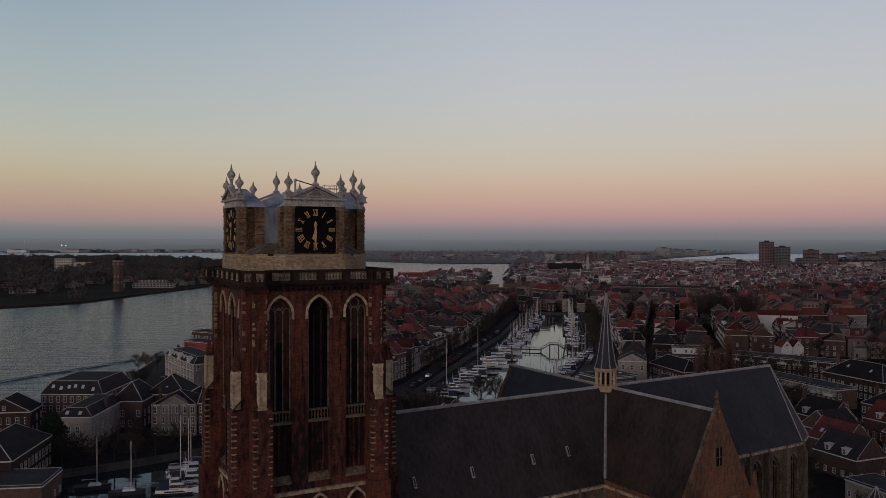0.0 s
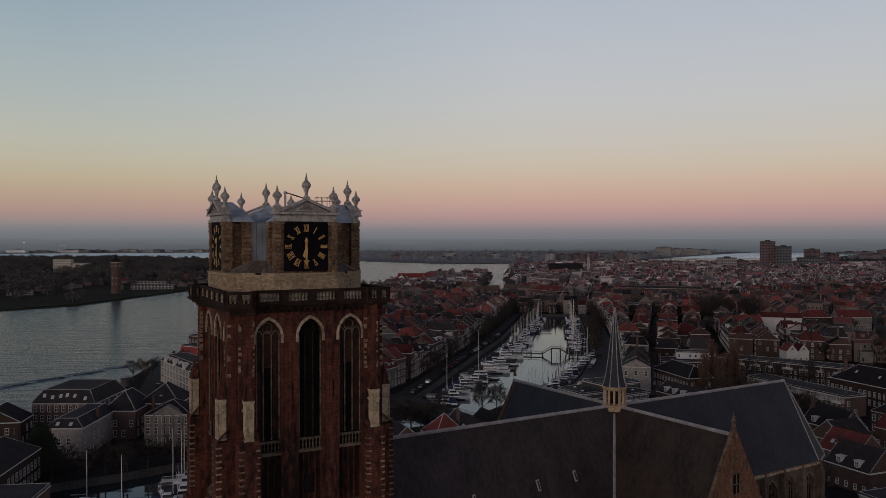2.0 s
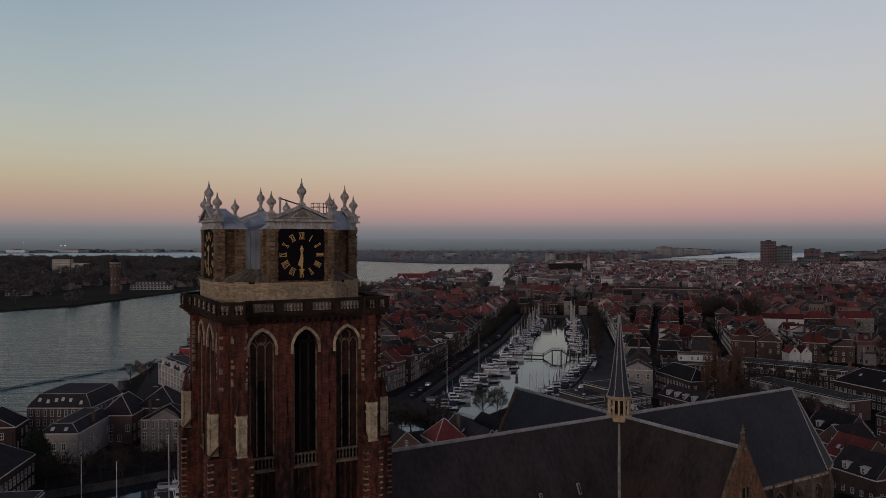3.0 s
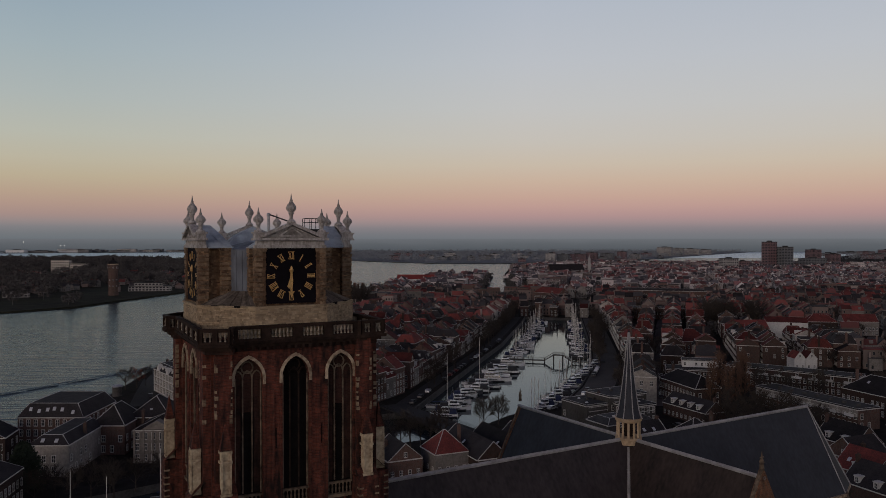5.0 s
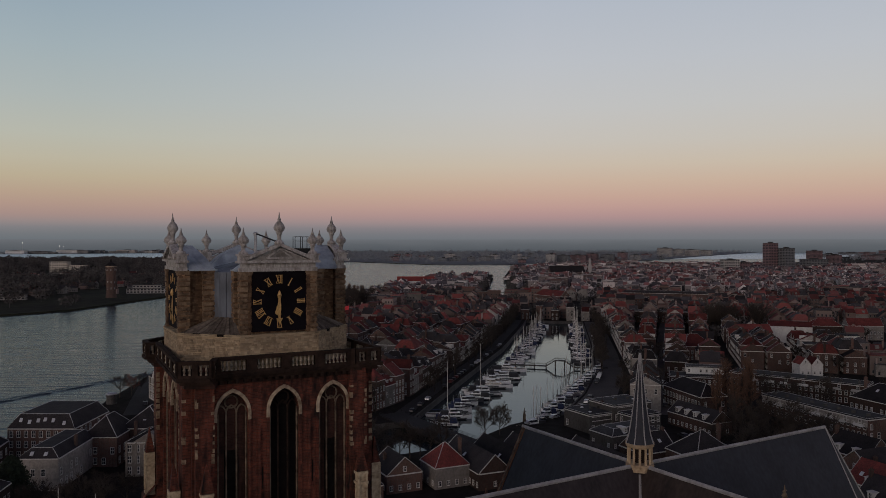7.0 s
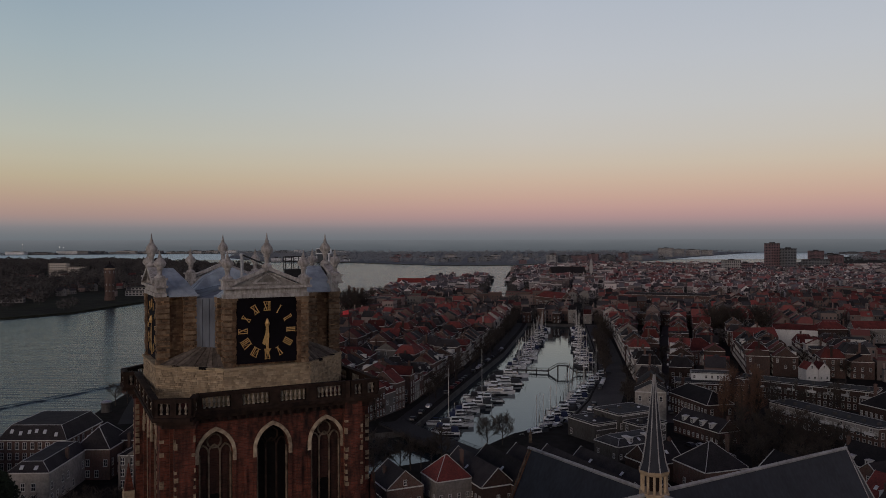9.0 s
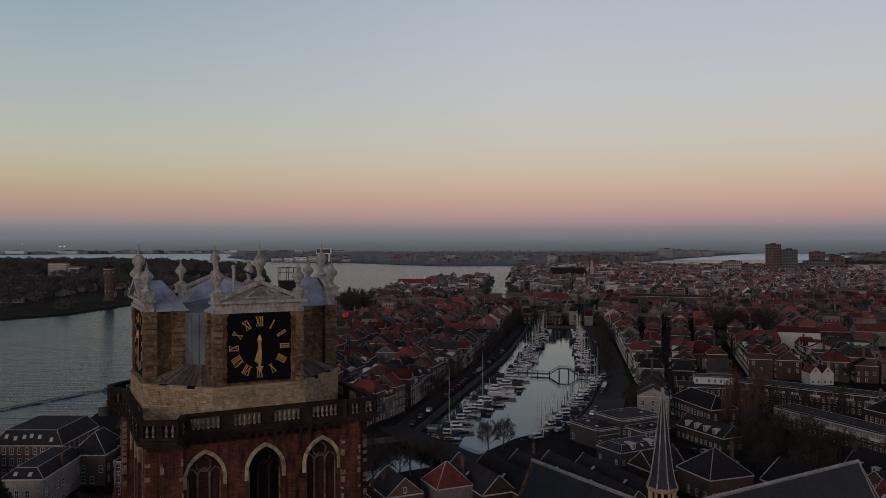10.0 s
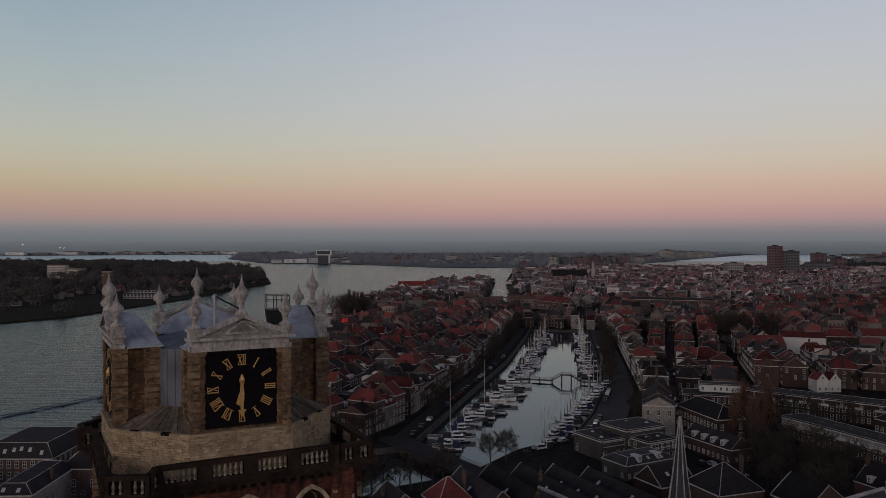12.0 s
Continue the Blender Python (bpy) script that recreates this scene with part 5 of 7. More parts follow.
def block_far(s, x, y, turn, w, d, h, rh, roof, red, pale, rng):
    """A house among the joined far ones: slots are wall, red roof, dark roof, frame, glass."""
    base = pose(x, y, GZ0, 0, 0, turn)
    s.m = base
    s.slot = 3 if pale else 0
    wall_body(s, roof, w, d, h, rh)
    s.slot = 1 if red else 2
    roof_faces(s, roof, w, d, h, rh)
    s.slot = 3
    if roof == "flat":
        s.box(-w / 2 - 0.1, w / 2 + 0.1, -0.25, -0.05, h + 0.1, h + 0.55)
    elif rng.random() < 0.4:      # white gutter, and a white dormer now and then
        s.box(-w / 2, w / 2, -0.45, -0.2, h - 0.35, h)
        if roof == "gable_x" and rng.random() < 0.5:
            x0 = rng.uniform(-0.3, 0.1) * w
            s.box(x0, x0 + 1.8, d * 0.1, d * 0.35, h + rh * 0.25, h + rh * 0.25 + 1.7)
    if rng.random() < 0.7:
        s.slot = 0
        cx = rng.choice((-1, 1)) * (w / 2 - 0.5)
        s.box(cx - 0.4, cx + 0.4, d / 2 - 0.6, d / 2 + 0.6, h, h + rh + 1.0)
    for m, length, k in faces_towards_view(x, y, turn, w, d):
        n = max(1, int(length / 2.4))
        rows = max(1, int(h / 3.1))
        for j in range(rows):
            for i in range(n):
                if rng.random() < 0.75:
                    s.m = base @ m
                    px, pz = length * ((i + 0.5) / n - 0.5), 0.8 + 3.05 * j
                    s.slot = 3
                    s.put([(px - 0.6, -0.05, pz), (px + 0.6, -0.05, pz), (px + 0.6, -0.05, pz + 1.9), (px - 0.6, -0.05, pz + 1.9)], [(0, 1, 2, 3)])
                    s.slot = 4
                    s.put([(px - 0.45, -0.09, pz + 0.15), (px + 0.45, -0.09, pz + 0.15), (px + 0.45, -0.09, pz + 1.75), (px - 0.45, -0.09, pz + 1.75)], [(0, 1, 2, 3)])
    s.m = None


FAR_SLOTS = [FAR_WALL, FAR_RED, FAR_DARK, PLASTER, GLASS]
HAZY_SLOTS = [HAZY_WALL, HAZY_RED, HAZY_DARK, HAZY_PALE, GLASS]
TAKEN = []      # footprints (x, y, radius) that the town's blocks leave free


def free(x, y, r=5.0):
    return all((x - a) ** 2 + (y - b) ** 2 > (r + c) ** 2 for a, b, c in TAKEN)


def inside(poly, x, y):
    hit = False
    for (xa, ya), (xb, yb) in zip(poly, poly[1:] + poly[:1]):
        if (ya > y) != (yb > y) and x < (xb - xa) * (y - ya) / (yb - ya) + xa:
            hit = not hit
    return hit


rng = random.Random(5)
TAN_BRICK = brickwork("pale_brick", (0.26, 0.21, 0.17), (0.17, 0.14, 0.115), (0.3, 0.28, 0.25), width=0.22, height=0.07)
GREY_BRICK = brickwork("grey_brick", (0.085, 0.078, 0.074), (0.055, 0.05, 0.048), (0.075, 0.07, 0.066), width=0.22, height=0.07)
HALL_STONE = material("grey_hall_stone", (0.2, 0.175, 0.155), (0.11, 0.096, 0.085), 0.9, grain=1.5, blotch=0.25)
WHITE_WALL = material("white_plaster", (0.6, 0.58, 0.55), (0.42, 0.4, 0.38), 0.9, grain=1.5, blotch=0.25)
B, P, RT, DT, FR = TOWN_BRICK, PLASTER, RED_TILE, DARK_TILE, FLAT_ROOF
# x, y, turn, width, depth, eaves, roof rise, roof, wall, tiles, options
SINGLE = [
    (-120, 256, 0, 20, 24, 9.6, 3.8, "mansard", B, DT, dict(name="hotel", label="dark brick riverside building with mansard roof and skylights", chimneys=0, skylights=6, edges=True)),
    (-106, 227, 2, 10.5, 25, 8.6, 2.2, "mansard", P, DT, dict(label="grey plastered canal house with low mansard roof", chimneys=1, skylights=2, edges=True)),
    (-99.5, 249, 0, 10, 15, 8.8, 5.2, "hip", B, DT, dict(edges=True, skylights=2, chimneys=0)),
    (-90.5, 258, 0, 13, 15, 9.2, 5.4, "hip", B, DT, dict(edges=True, skylights=1, chimneys=0)),
    (-81.5, 240, 3, 13.5, 14, 9.6, 3.2, "hip", HALL_STONE, DT, dict(name="town_hall", label="pale classical stone house with a triangular pediment", edges=False)),
    (-71, 241, 3, 7, 12, 9.8, 3.5, "gable_x", B, DT, dict(edges=True)),
    (-63, 243, 3, 8, 12, 9.0, 4.0, "gable_y", B, DT, dict(edges=True)),
    (-132, 238, 10, 15, 11, 7.5, 4.0, "gable_y", B, DT, dict(edges=True)),
    (-101.5, 196, 97, 25, 13, 8.0, 4.6, "hip", B, DT, dict(edges=True, label="dark brick quay house with hipped tile roof")),
    (-95, 172, 8, 15, 13, 5.4, 0, "flat", B, FR, dict(chimneys=0, edges=True)),
    (-121, 205, 97, 16, 12, 6.5, 3.0, "gable_x", B, FR, dict(chimneys=0, edges=True)),
    (-111, 333, -54, 37, 13, 9.6, 2.6, "mansard", TAN_BRICK, DT, dict(name="terrace", label="long pale brick terrace with white bands and ornate dormers", dormers=7, chimneys=3, edges=True)),
    (-131, 424, -30, 22, 10, 5.0, 0, "flat", material("red_cladding", (0.28, 0.035, 0.035), (0.2, 0.03, 0.03), 0.6, grain=1, blotch=0.2), FR, dict(chimneys=0, windows=False, label="low red clad pavilion with flat roof")),
    (-135, 445, -30, 18, 10, 8.0, 0, "flat", B, FR, dict(chimneys=0, edges=True)),
    (66, 296, 29, 17, 13, 8.6, 0, "flat", GREY_BRICK, FR, dict(name="apartment_block", chimneys=1, edges=True, label="grey brick apartment block with flat roof")),
    (54.5, 291, 29, 11, 14, 6.2, 0, "flat", GREY_BRICK, FR, dict(name="apartment_block", chimneys=0, edges=True, label="lower grey brick apartment block with white windows")),
    (69, 287.5, 29, 12, 8, 6.6, 0, "flat", GREY_BRICK, FR, dict(name="apartment_block", chimneys=0, edges=True, label="lower grey brick apartment block with white windows")),
    (61, 271, 29, 19, 11, 4.6, 1.6, "mansard", GREY_BRICK, FR, dict(chimneys=0, dormers=2, skylights=3, edges=True, label="low grey house with pale edged zinc roof")),
    (2.5, 230, 25, 10, 10, 5.8, 5.2, "hip", P, RT, dict(edges=True, chimneys=1, label="small house with steep red tiled pyramid roof")),
    (-10, 226, 25, 10, 12, 5.0, 4.2, "gable_y", B, DT, dict(edges=True)),
    (-19, 216, 25, 9, 12, 4.6, 4.0, "hip", B, DT, dict(edges=True)),
    (112, 360, -14, 28, 12, 6.8, 0, "flat", B, FR, dict(chimneys=0, edges=True, label="brick shop building with white upper storey")),
    (92, 326, -76, 27, 11, 7.6, 4.0, "hip", B, DT, dict(edges=True, chimneys=2)),
    (85, 294, -66, 22, 9, 4.6, 3.6, "gable_x", B, DT, dict(dormers=4, chimneys=2)),
    (146, 349, -39, 54, 11, 8.2, 0, "flat", B, FR, dict(name="apartment_row", chimneys=4, edges=True, label="long brick apartment row with white window bands")),
    (129.5, 299, -68, 46, 10, 7.2, 0, "flat", B, FR, dict(name="apartment_row", chimneys=0, edges=True, label="long grey brick apartment row with flat roof")),
    (155, 300, -71, 28, 14, 8.2, 5.4, "hip", B, DT, dict(edges=True, chimneys=1, skylights=2, label="large dark hip-roofed hall with round dormer")),
    (175.6, 404, 2, 5.6, 8, 5.4, 3.4, "gable_y", WHITE_WALL, RT, dict(chimneys=0, label="white plastered house with pointed gable")),
    (181.4, 404, 2, 5.6, 8, 5.4, 3.4, "gable_y", WHITE_WALL, RT, dict(chimneys=0, label="white plastered house with pointed gable")),
    (222, 527, -20, 26, 12, 10.5, 3.0, "gable_x", WHITE_WALL, RT, dict(chimneys=0, windows=False, label="large blank white hall with orange tiled roof")),
    (240, 500, -20, 22, 10, 8.0, 0, "flat", WHITE_WALL, FR, dict(chimneys=0, windows=False)),
    (139, 452, 6, 18, 14, 8.0, 6.0, "hip", B, RT, dict(chimneys=2, label="large brick house with broad red hipped roof")),
    (193, 508, 0, 21, 14, 8.5, 5.0, "gable_x", B, RT, dict(chimneys=1)),
    (252, 541, -8, 20, 12, 9.5, 4.5, "hip", B, RT, dict(chimneys=2)),
    (278, 541, -8, 22, 12, 9.5, 4.5, "gable_x", P, RT, dict(chimneys=1)),
    (96, 174, -70, 18, 9, 4.6, 0, "flat", P, FR, dict(chimneys=0, edges=True)),
    (99, 200, -68, 13, 11, 5.6, 5.0, "gable_x", B, DT, dict(dormers=2)),
    (103, 213, -68, 12, 11, 5.8, 5.0, "gable_x", B, RT, dict(dormers=1, skylights=2)),
    (107, 226, -68, 13, 11, 5.8, 5.2, "gable_y", B, DT, dict(edges=True)),
    (112, 241, -68, 14, 11, 6.2, 5.0, "gable_x", B, DT, dict(dormers=2)),
    (121, 196, -68, 16, 12, 6.2, 5.4, "gable_x", P, DT, dict(dormers=2)),
    (126, 214, -68, 16, 12, 6.4, 5.0, "gable_y", B, DT, dict(edges=True)),
    (130, 232, -68, 15, 12, 6.4, 5.0, "gable_x", B, RT, dict(dormers=2)),
    (140, 250, -68, 18, 12, 7.0, 4.5, "hip", B, DT, dict(edges=True)),
    (75, 236, 20, 14, 14, 6.4, 6.0, "hip", B, DT, dict(edges=True)),
    (93, 228, 20, 13, 12, 5.8, 5.0, "gable_y", B, DT, dict(edges=True)),
    (62, 246, 25, 12, 11, 5.4, 4.4, "gable_x", B, DT, dict(edges=True, skylights=2)),
    (-50, 426, -8, 26, 14, 9.4, 3.6, "hip", B, RT, dict(chimneys=2, label="long brick warehouse with red hipped roof")),
    (-66, 470, -8, 16, 14, 10.5, 4.6, "gable_y", P, DT, dict(edges=True, chimneys=0, label="white gabled building with dark roof")),
    (96, 720, 8, 7, 11, 9.0, 4.0, "gable_y", B, RT, dict(edges=True)),
]
for x, y, turn, w, d, h, rh, roof, wall, tiles, opt in SINGLE:
    house(x, y, turn, w, d, h, rh, roof, wall, tiles, rng, 2 if y < 460 else 1, **opt)
    a = radians(turn + 90)
    for f in (0.25, 0.75):
        for q in ((-0.3, 0.3) if w > 18 else (0,)):
            TAKEN.append((x + d * f * math.cos(a) + q * w * math.cos(radians(turn)), y + d * f * math.sin(a) + q * w * math.sin(radians(turn)), min(w, 22) * 0.42))

# storeys and roofs that belong to single buildings
house(115, 366, -14, 17, 7, 3.0, 0.0, "flat", material("white_boarding", (0.66, 0.65, 0.63), (0.5, 0.49, 0.47), 0.6, grain=2, blotch=0.4), FR, rng, 2, name="roof_storey", label="white upper storey with dark windows on a shop roof", chimneys=0, z=GZ0 + 7.1)
ped = Shape().put([(-4.5, -0.35, 9.7), (4.5, -0.35, 9.7), (0, -0.35, 12.3), (-4.5, 2.5, 9.7), (4.5, 2.5, 9.7), (0, 2.5, 12.3)], [(0, 1, 2), (5, 4, 3), (0, 2, 5, 3), (2, 1, 4, 5)])
th = bpy.data.objects["town_hall"]
part("pediment", ped, HALL_STONE, th, "pale stone pediment")
for k in range(6):
    part("pilaster", Shape().box(-6.6 + k * 2.6, -6.1 + k * 2.6, -0.3, 0.0, 0.3, 9.5), HALL_STONE, th)
te = bpy.data.objects["terrace"]
for z in (0.5, 3.5, 6.5, 9.3):
    part("band", Shape().box(-18.6, 18.6, -0.2, 0.05, z, z + 0.28), FRAME_WHITE, te, "white plaster band")
for k in range(10):
    part("pilaster", Shape().box(-18.5 + k * 4.06, -18.1 + k * 4.06, -0.24, 0.0, 0.3, 9.4), FRAME_WHITE, te)
for k in (1, 4, 7):
    x = -16.3 + k * 4.06
    part("gablet", Shape().put([(x - 1.9, -0.3, 9.5), (x + 1.9, -0.3, 9.5), (x, -0.3, 12.2), (x - 1.9, 1.5, 9.5), (x + 1.9, 1.5, 9.5), (x, 1.5, 12.2)], [(0, 1, 2), (5, 4, 3), (0, 2, 5, 3), (2, 1, 4, 5)]), FRAME_WHITE, te, "white ornate gablet")
BAND_WHITE = material("white_balcony_panel", (0.5, 0.49, 0.48), (0.34, 0.33, 0.32), 0.7, grain=2, blotch=0.4, bump=0.1, vary=0.3)
rows = [o for o in bpy.data.objects if o.name.startswith("apartment_row")]
for o, w, h, every in zip(sorted(rows, key=lambda o: o.name), (54, 46), (8.2, 7.2), (6.2, 5.6)):
    n = int(w / every)
    if w < 50:
        part("upper_storey", Shape().box(-w / 2, w / 2, -0.05, 0.05, h - 2.5, h - 0.05), PLASTER, o, "pale plastered upper storey")
    part("fascia", Shape().box(-w / 2, w / 2, -0.9, 0.0, h - 2.75, h - 2.55), QUAY_STONE, o, "pale balcony slab")
    for k in range(n):
        x = w * ((k + 0.5) / n - 0.5)
        part("balcony_panel", Shape().box(x - every * 0.34, x + every * (0.34 if k % 3 else 0.1), -0.95, -0.88, h - 2.6, h - 1.6), BAND_WHITE, o, "pale balcony front")
        part("dormer_window", WIN_BIG, None, o, m=pose(x, -0.02, h - 2.4))
        part("roof_vent", Shape().box(x - 0.4, x + 0.4, 3.0, 4.2, h + 0.3, h + 1.2), QUAY_STONE, o)
VENT = Shape().box(-0.5, 0.5, -0.4, 0.4, 0.3, 1.0).box(-0.6, 0.6, -0.5, 0.5, 1.0, 1.12).mesh("roof_vent", QUAY_STONE)
DOME = Shape().lathe([(0.6, 0.34), (0.6, 0.5), (0.42, 0.68), (0.1, 0.75)], 8).mesh("skylight", bpy.data.materials["pale_skylight"])
for o, w, d, h in zip(sorted((o for o in bpy.data.objects if o.name.startswith("apartment_block")), key=lambda o: o.name), (17, 11, 12), (13, 14, 8), (8.6, 6.2, 6.6)):
    for k in range(4):
        part("roof_vent" if k % 2 else "skylight", VENT if k % 2 else DOME, None, o, m=pose(w * rng.uniform(-0.35, 0.35), d * rng.uniform(0.2, 0.8), h))
    part("window_band", Shape().box(-w * 0.42, w * 0.42, -0.1, 0.02, h - 2.2, h - 2.0).box(-w * 0.42, w * 0.42, -0.1, 0.02, h - 0.75, h - 0.6), FRAME_WHITE, o, "white band along the windows")
# parallel dark sheds north of the church
for k, (x, y, length, tiles) in enumerate(((5, 247, 24, DT), (13.5, 249, 30, DT), (22.5, 249, 36, DT), (31.5, 247, 40, DT), (40.5, 245, 36, DT))):
    mx, my = x + 0.41 * length * 0.35 - 4, y - 0.91 * length * 0.35 - 1.5
    house(mx, my, -65.7, length, 9.6, 4.6, 4.4, "gable_x", B, tiles, rng, 2, name="shed", label="long low brick shed with dark tile roof", chimneys=0, skylights=4 if k > 2 else 1, edges=True)
    TAKEN.append((mx, my, 14))
TAKEN += [(74, 366, 11), (68, 350, 10), (80, 385, 8), (178, 385, 9), (170, 386, 7), (187, 386, 7), (176, 374, 8), (218, 513, 13), (236, 490, 12), (25, 121, 75), (-17, 96, 30), (105, 306, 12), (209, 582, 24), (112, 290, 12)]


# ---- streets of terraced houses ----
def pick(rng):
    wall = rng.choice((B, B, B, B, B, B, B, B, P))
    tiles = rng.choice((RT, DT))
    return wall, tiles, rng.choice(("gable_x", "gable_x", "gable_x", "gable_x", "gable_x", "gable_y", "hip", "mansard", "mansard", "flat")), rng.uniform(7.6, 12.4)


ROWS_FAR = Shape()


def row(points, depth, rng, group, detail_to=450.0, flip=False, wmin=5.5, wmax=11.0, pale=None, far_from=560):
    """Terraced houses with their fronts on a polyline; they lie to its left, or to its right with flip."""
    for a, b in zip(points, points[1:]):
        a, b = (Vector(b), Vector(a)) if flip else (Vector(a), Vector(b))
        d, length, t = (b - a).normalized(), (b - a).length, 0.0
        turn = math.degrees(math.atan2(d.y, d.x))
        while t < length - 4:
            w = min(rng.uniform(wmin, wmax), length - t)
            c = a + d * (t + w / 2)
            t += w
            nx, ny = -d.y, d.x
            if not free(c.x + nx * depth / 2, c.y + ny * depth / 2, 3.5):
                continue
            wall, tiles, roof, h = pick(rng)
            if pale and rng.random() < pale:
                wall = P
            if c.y > far_from:
                block_far(ROWS_FAR, c.x, c.y, turn, w, depth, h, rng.uniform(2.8, 4.6), roof, tiles == RT, wall == P, rng)
                TAKEN.append((c.x + nx * depth / 2, c.y + ny * depth / 2, 3.5))
                continue
            house(c.x, c.y, turn, w, depth * rng.uniform(0.92, 1.05), h, rng.uniform(2.8, 4.6), roof, wall, tiles, rng, 2 if c.y < detail_to else 1, group=group, dormers=rng.choice((0, 0, 1, 2)) if roof in ("gable_x", "mansard") and c.y < 470 else 0)
            TAKEN.append((c.x + nx * depth / 2, c.y + ny * depth / 2, 3.5))


LEFT_FRONT = [(-29, 318), (-16, 345), (12, 458), (30, 546), (56, 690)]
RIGHT_FRONT = [(91, 405), (104, 490), (118, 580), (128, 668)]
row(LEFT_FRONT, 12, rng, "houses along the harbour quay", pale=0.35)
row(RIGHT_FRONT, 11, rng, "houses along the harbour quay", flip=True, pale=0.6)
row([(-41, 318), (-29, 345)], 11, rng, "houses behind the quay", flip=False)
row([(104.8, 395), (134, 499), (166, 607), (194, 700)], 11, rng, "houses along the straight street", flip=True)
row([(116.5, 455), (128.5, 499), (158, 607), (183, 700)], 10, rng, "houses along the straight street")
row([(64, 676), (122, 664)], 11, rng, "houses at the harbour's end", 0, wmin=5, wmax=7, far_from=900)
row([(83, 322), (100, 392)], 11, rng, "red houses by the straight street", wmin=7, wmax=9)


def offset_line(points, dist):
    out = []
    for i, p in enumerate(points):
        a, b = points[max(0, i - 1)], points[min(len(points) - 1, i + 1)]
        d = Vector((b[0] - a[0], b[1] - a[1])).normalized()
        out.append((p[0] - d.y * dist, p[1] + d.x * dist))
    return out


for dist, flip in ((25, True), (33, False), (57, True), (66, False)):
    row([p for p in offset_line([(-38, 300), (-16, 345), (12, 458), (30, 546), (56, 690)], dist) if p[0] > -150], 11, rng, "houses behind the quay", 0, flip)
for dist, flip in ((24, True), (34, False), (58, True), (68, False), (92, True)):
    row(offset_line([(118, 430), (136, 499), (168, 607), (196, 700)], -dist), 11, rng, "houses in the old town", 0, not flip)

# the rest of the town, joined block by block
rng = random.Random(11)
far, hazy = ROWS_FAR, Shape()
for bi in range(-14, 46):
    for bj in range(0, 34):
        u, v = bi * 50 + rng.uniform(-6, 6), bj * 52 + rng.uniform(-6, 6)
        th = radians(14 + 4 * math.sin(bi * 0.7) + 5 * math.sin(bj * 0.5))
        ox, oy = 20 + u * math.cos(radians(-14)) + v * math.sin(radians(14)), 400 + u * math.sin(radians(-14)) + v * math.cos(radians(14))
        if oy < 200 or oy > 2100 or abs(ox) > 0.62 * oy + 60 or not inside(TOWN, ox, oy) or rng.random() < 0.05:
            continue
        across = rng.random() < 0.4
        grand = rng.random() < 0.12
        for half in (0, 1):
            t = -22.0
            while t < 20:
                w = rng.uniform(5.5, 9.5) if not grand else 14
                px, py = t + w / 2, (-1 if half == 0 else 1) * 11.5
                t += w
                if across:
                    px, py = py, px
                turn = (0 if half == 0 else 180) + (90 if across else 0)
                if across:
                    turn = -90 if half == 0 else 90
                a = -th
                x, y = ox + px * math.cos(a) - py * math.sin(a), oy + px * math.sin(a) + py * math.cos(a)
                if (y < 455 and 40 < x < 104) or (y < 396 and 128 < x < 215) or not inside(TOWN, x, y) or not inside(TOWN, x + 12, y + 6) or not inside(TOWN, x - 14, y - 4) or not free(x, y, 7.5):
                    continue
                if grand:
                    roof, h, rh = "flat", rng.uniform(9, 15), 0
                else:
                    roof, h, rh = rng.choice(("gable_x", "gable_x", "gable_x", "gable_x", "gable_x", "gable_y", "hip", "flat")), rng.uniform(6.0, 10.5), rng.uniform(2.6, 4.4)
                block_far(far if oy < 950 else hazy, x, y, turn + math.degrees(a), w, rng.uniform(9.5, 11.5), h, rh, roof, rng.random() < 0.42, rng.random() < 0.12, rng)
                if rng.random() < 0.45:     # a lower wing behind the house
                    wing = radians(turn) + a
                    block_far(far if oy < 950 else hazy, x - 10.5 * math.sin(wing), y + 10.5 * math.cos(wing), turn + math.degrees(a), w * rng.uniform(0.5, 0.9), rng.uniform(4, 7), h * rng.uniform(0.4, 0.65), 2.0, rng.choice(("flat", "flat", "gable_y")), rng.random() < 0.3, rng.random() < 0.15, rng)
        if len(far.v) > 30000:
            tagged(part("town_houses", far, FAR_SLOTS), "rows of brick town houses with red and dark roofs", "houses", kind="stuff")
            far = Shape()
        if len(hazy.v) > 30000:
            tagged(part("town_houses", hazy, HAZY_SLOTS), "far rows of town houses with haze in their colours", "houses", kind="stuff")
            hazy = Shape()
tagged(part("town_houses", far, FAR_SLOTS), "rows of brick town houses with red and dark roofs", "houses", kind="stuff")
tagged(part("town_houses", hazy, HAZY_SLOTS), "far rows of town houses with haze in their colours", "houses", kind="stuff")


# ---- winter trees ----
LEFT_QUAY = [(-12, 308), (13, 410), (36, 500), (60, 624), (68, 672)]
RIGHT_QUAY = [(46, 322), (60, 360), (74, 410), (86, 478), (98, 560), (112, 660)]


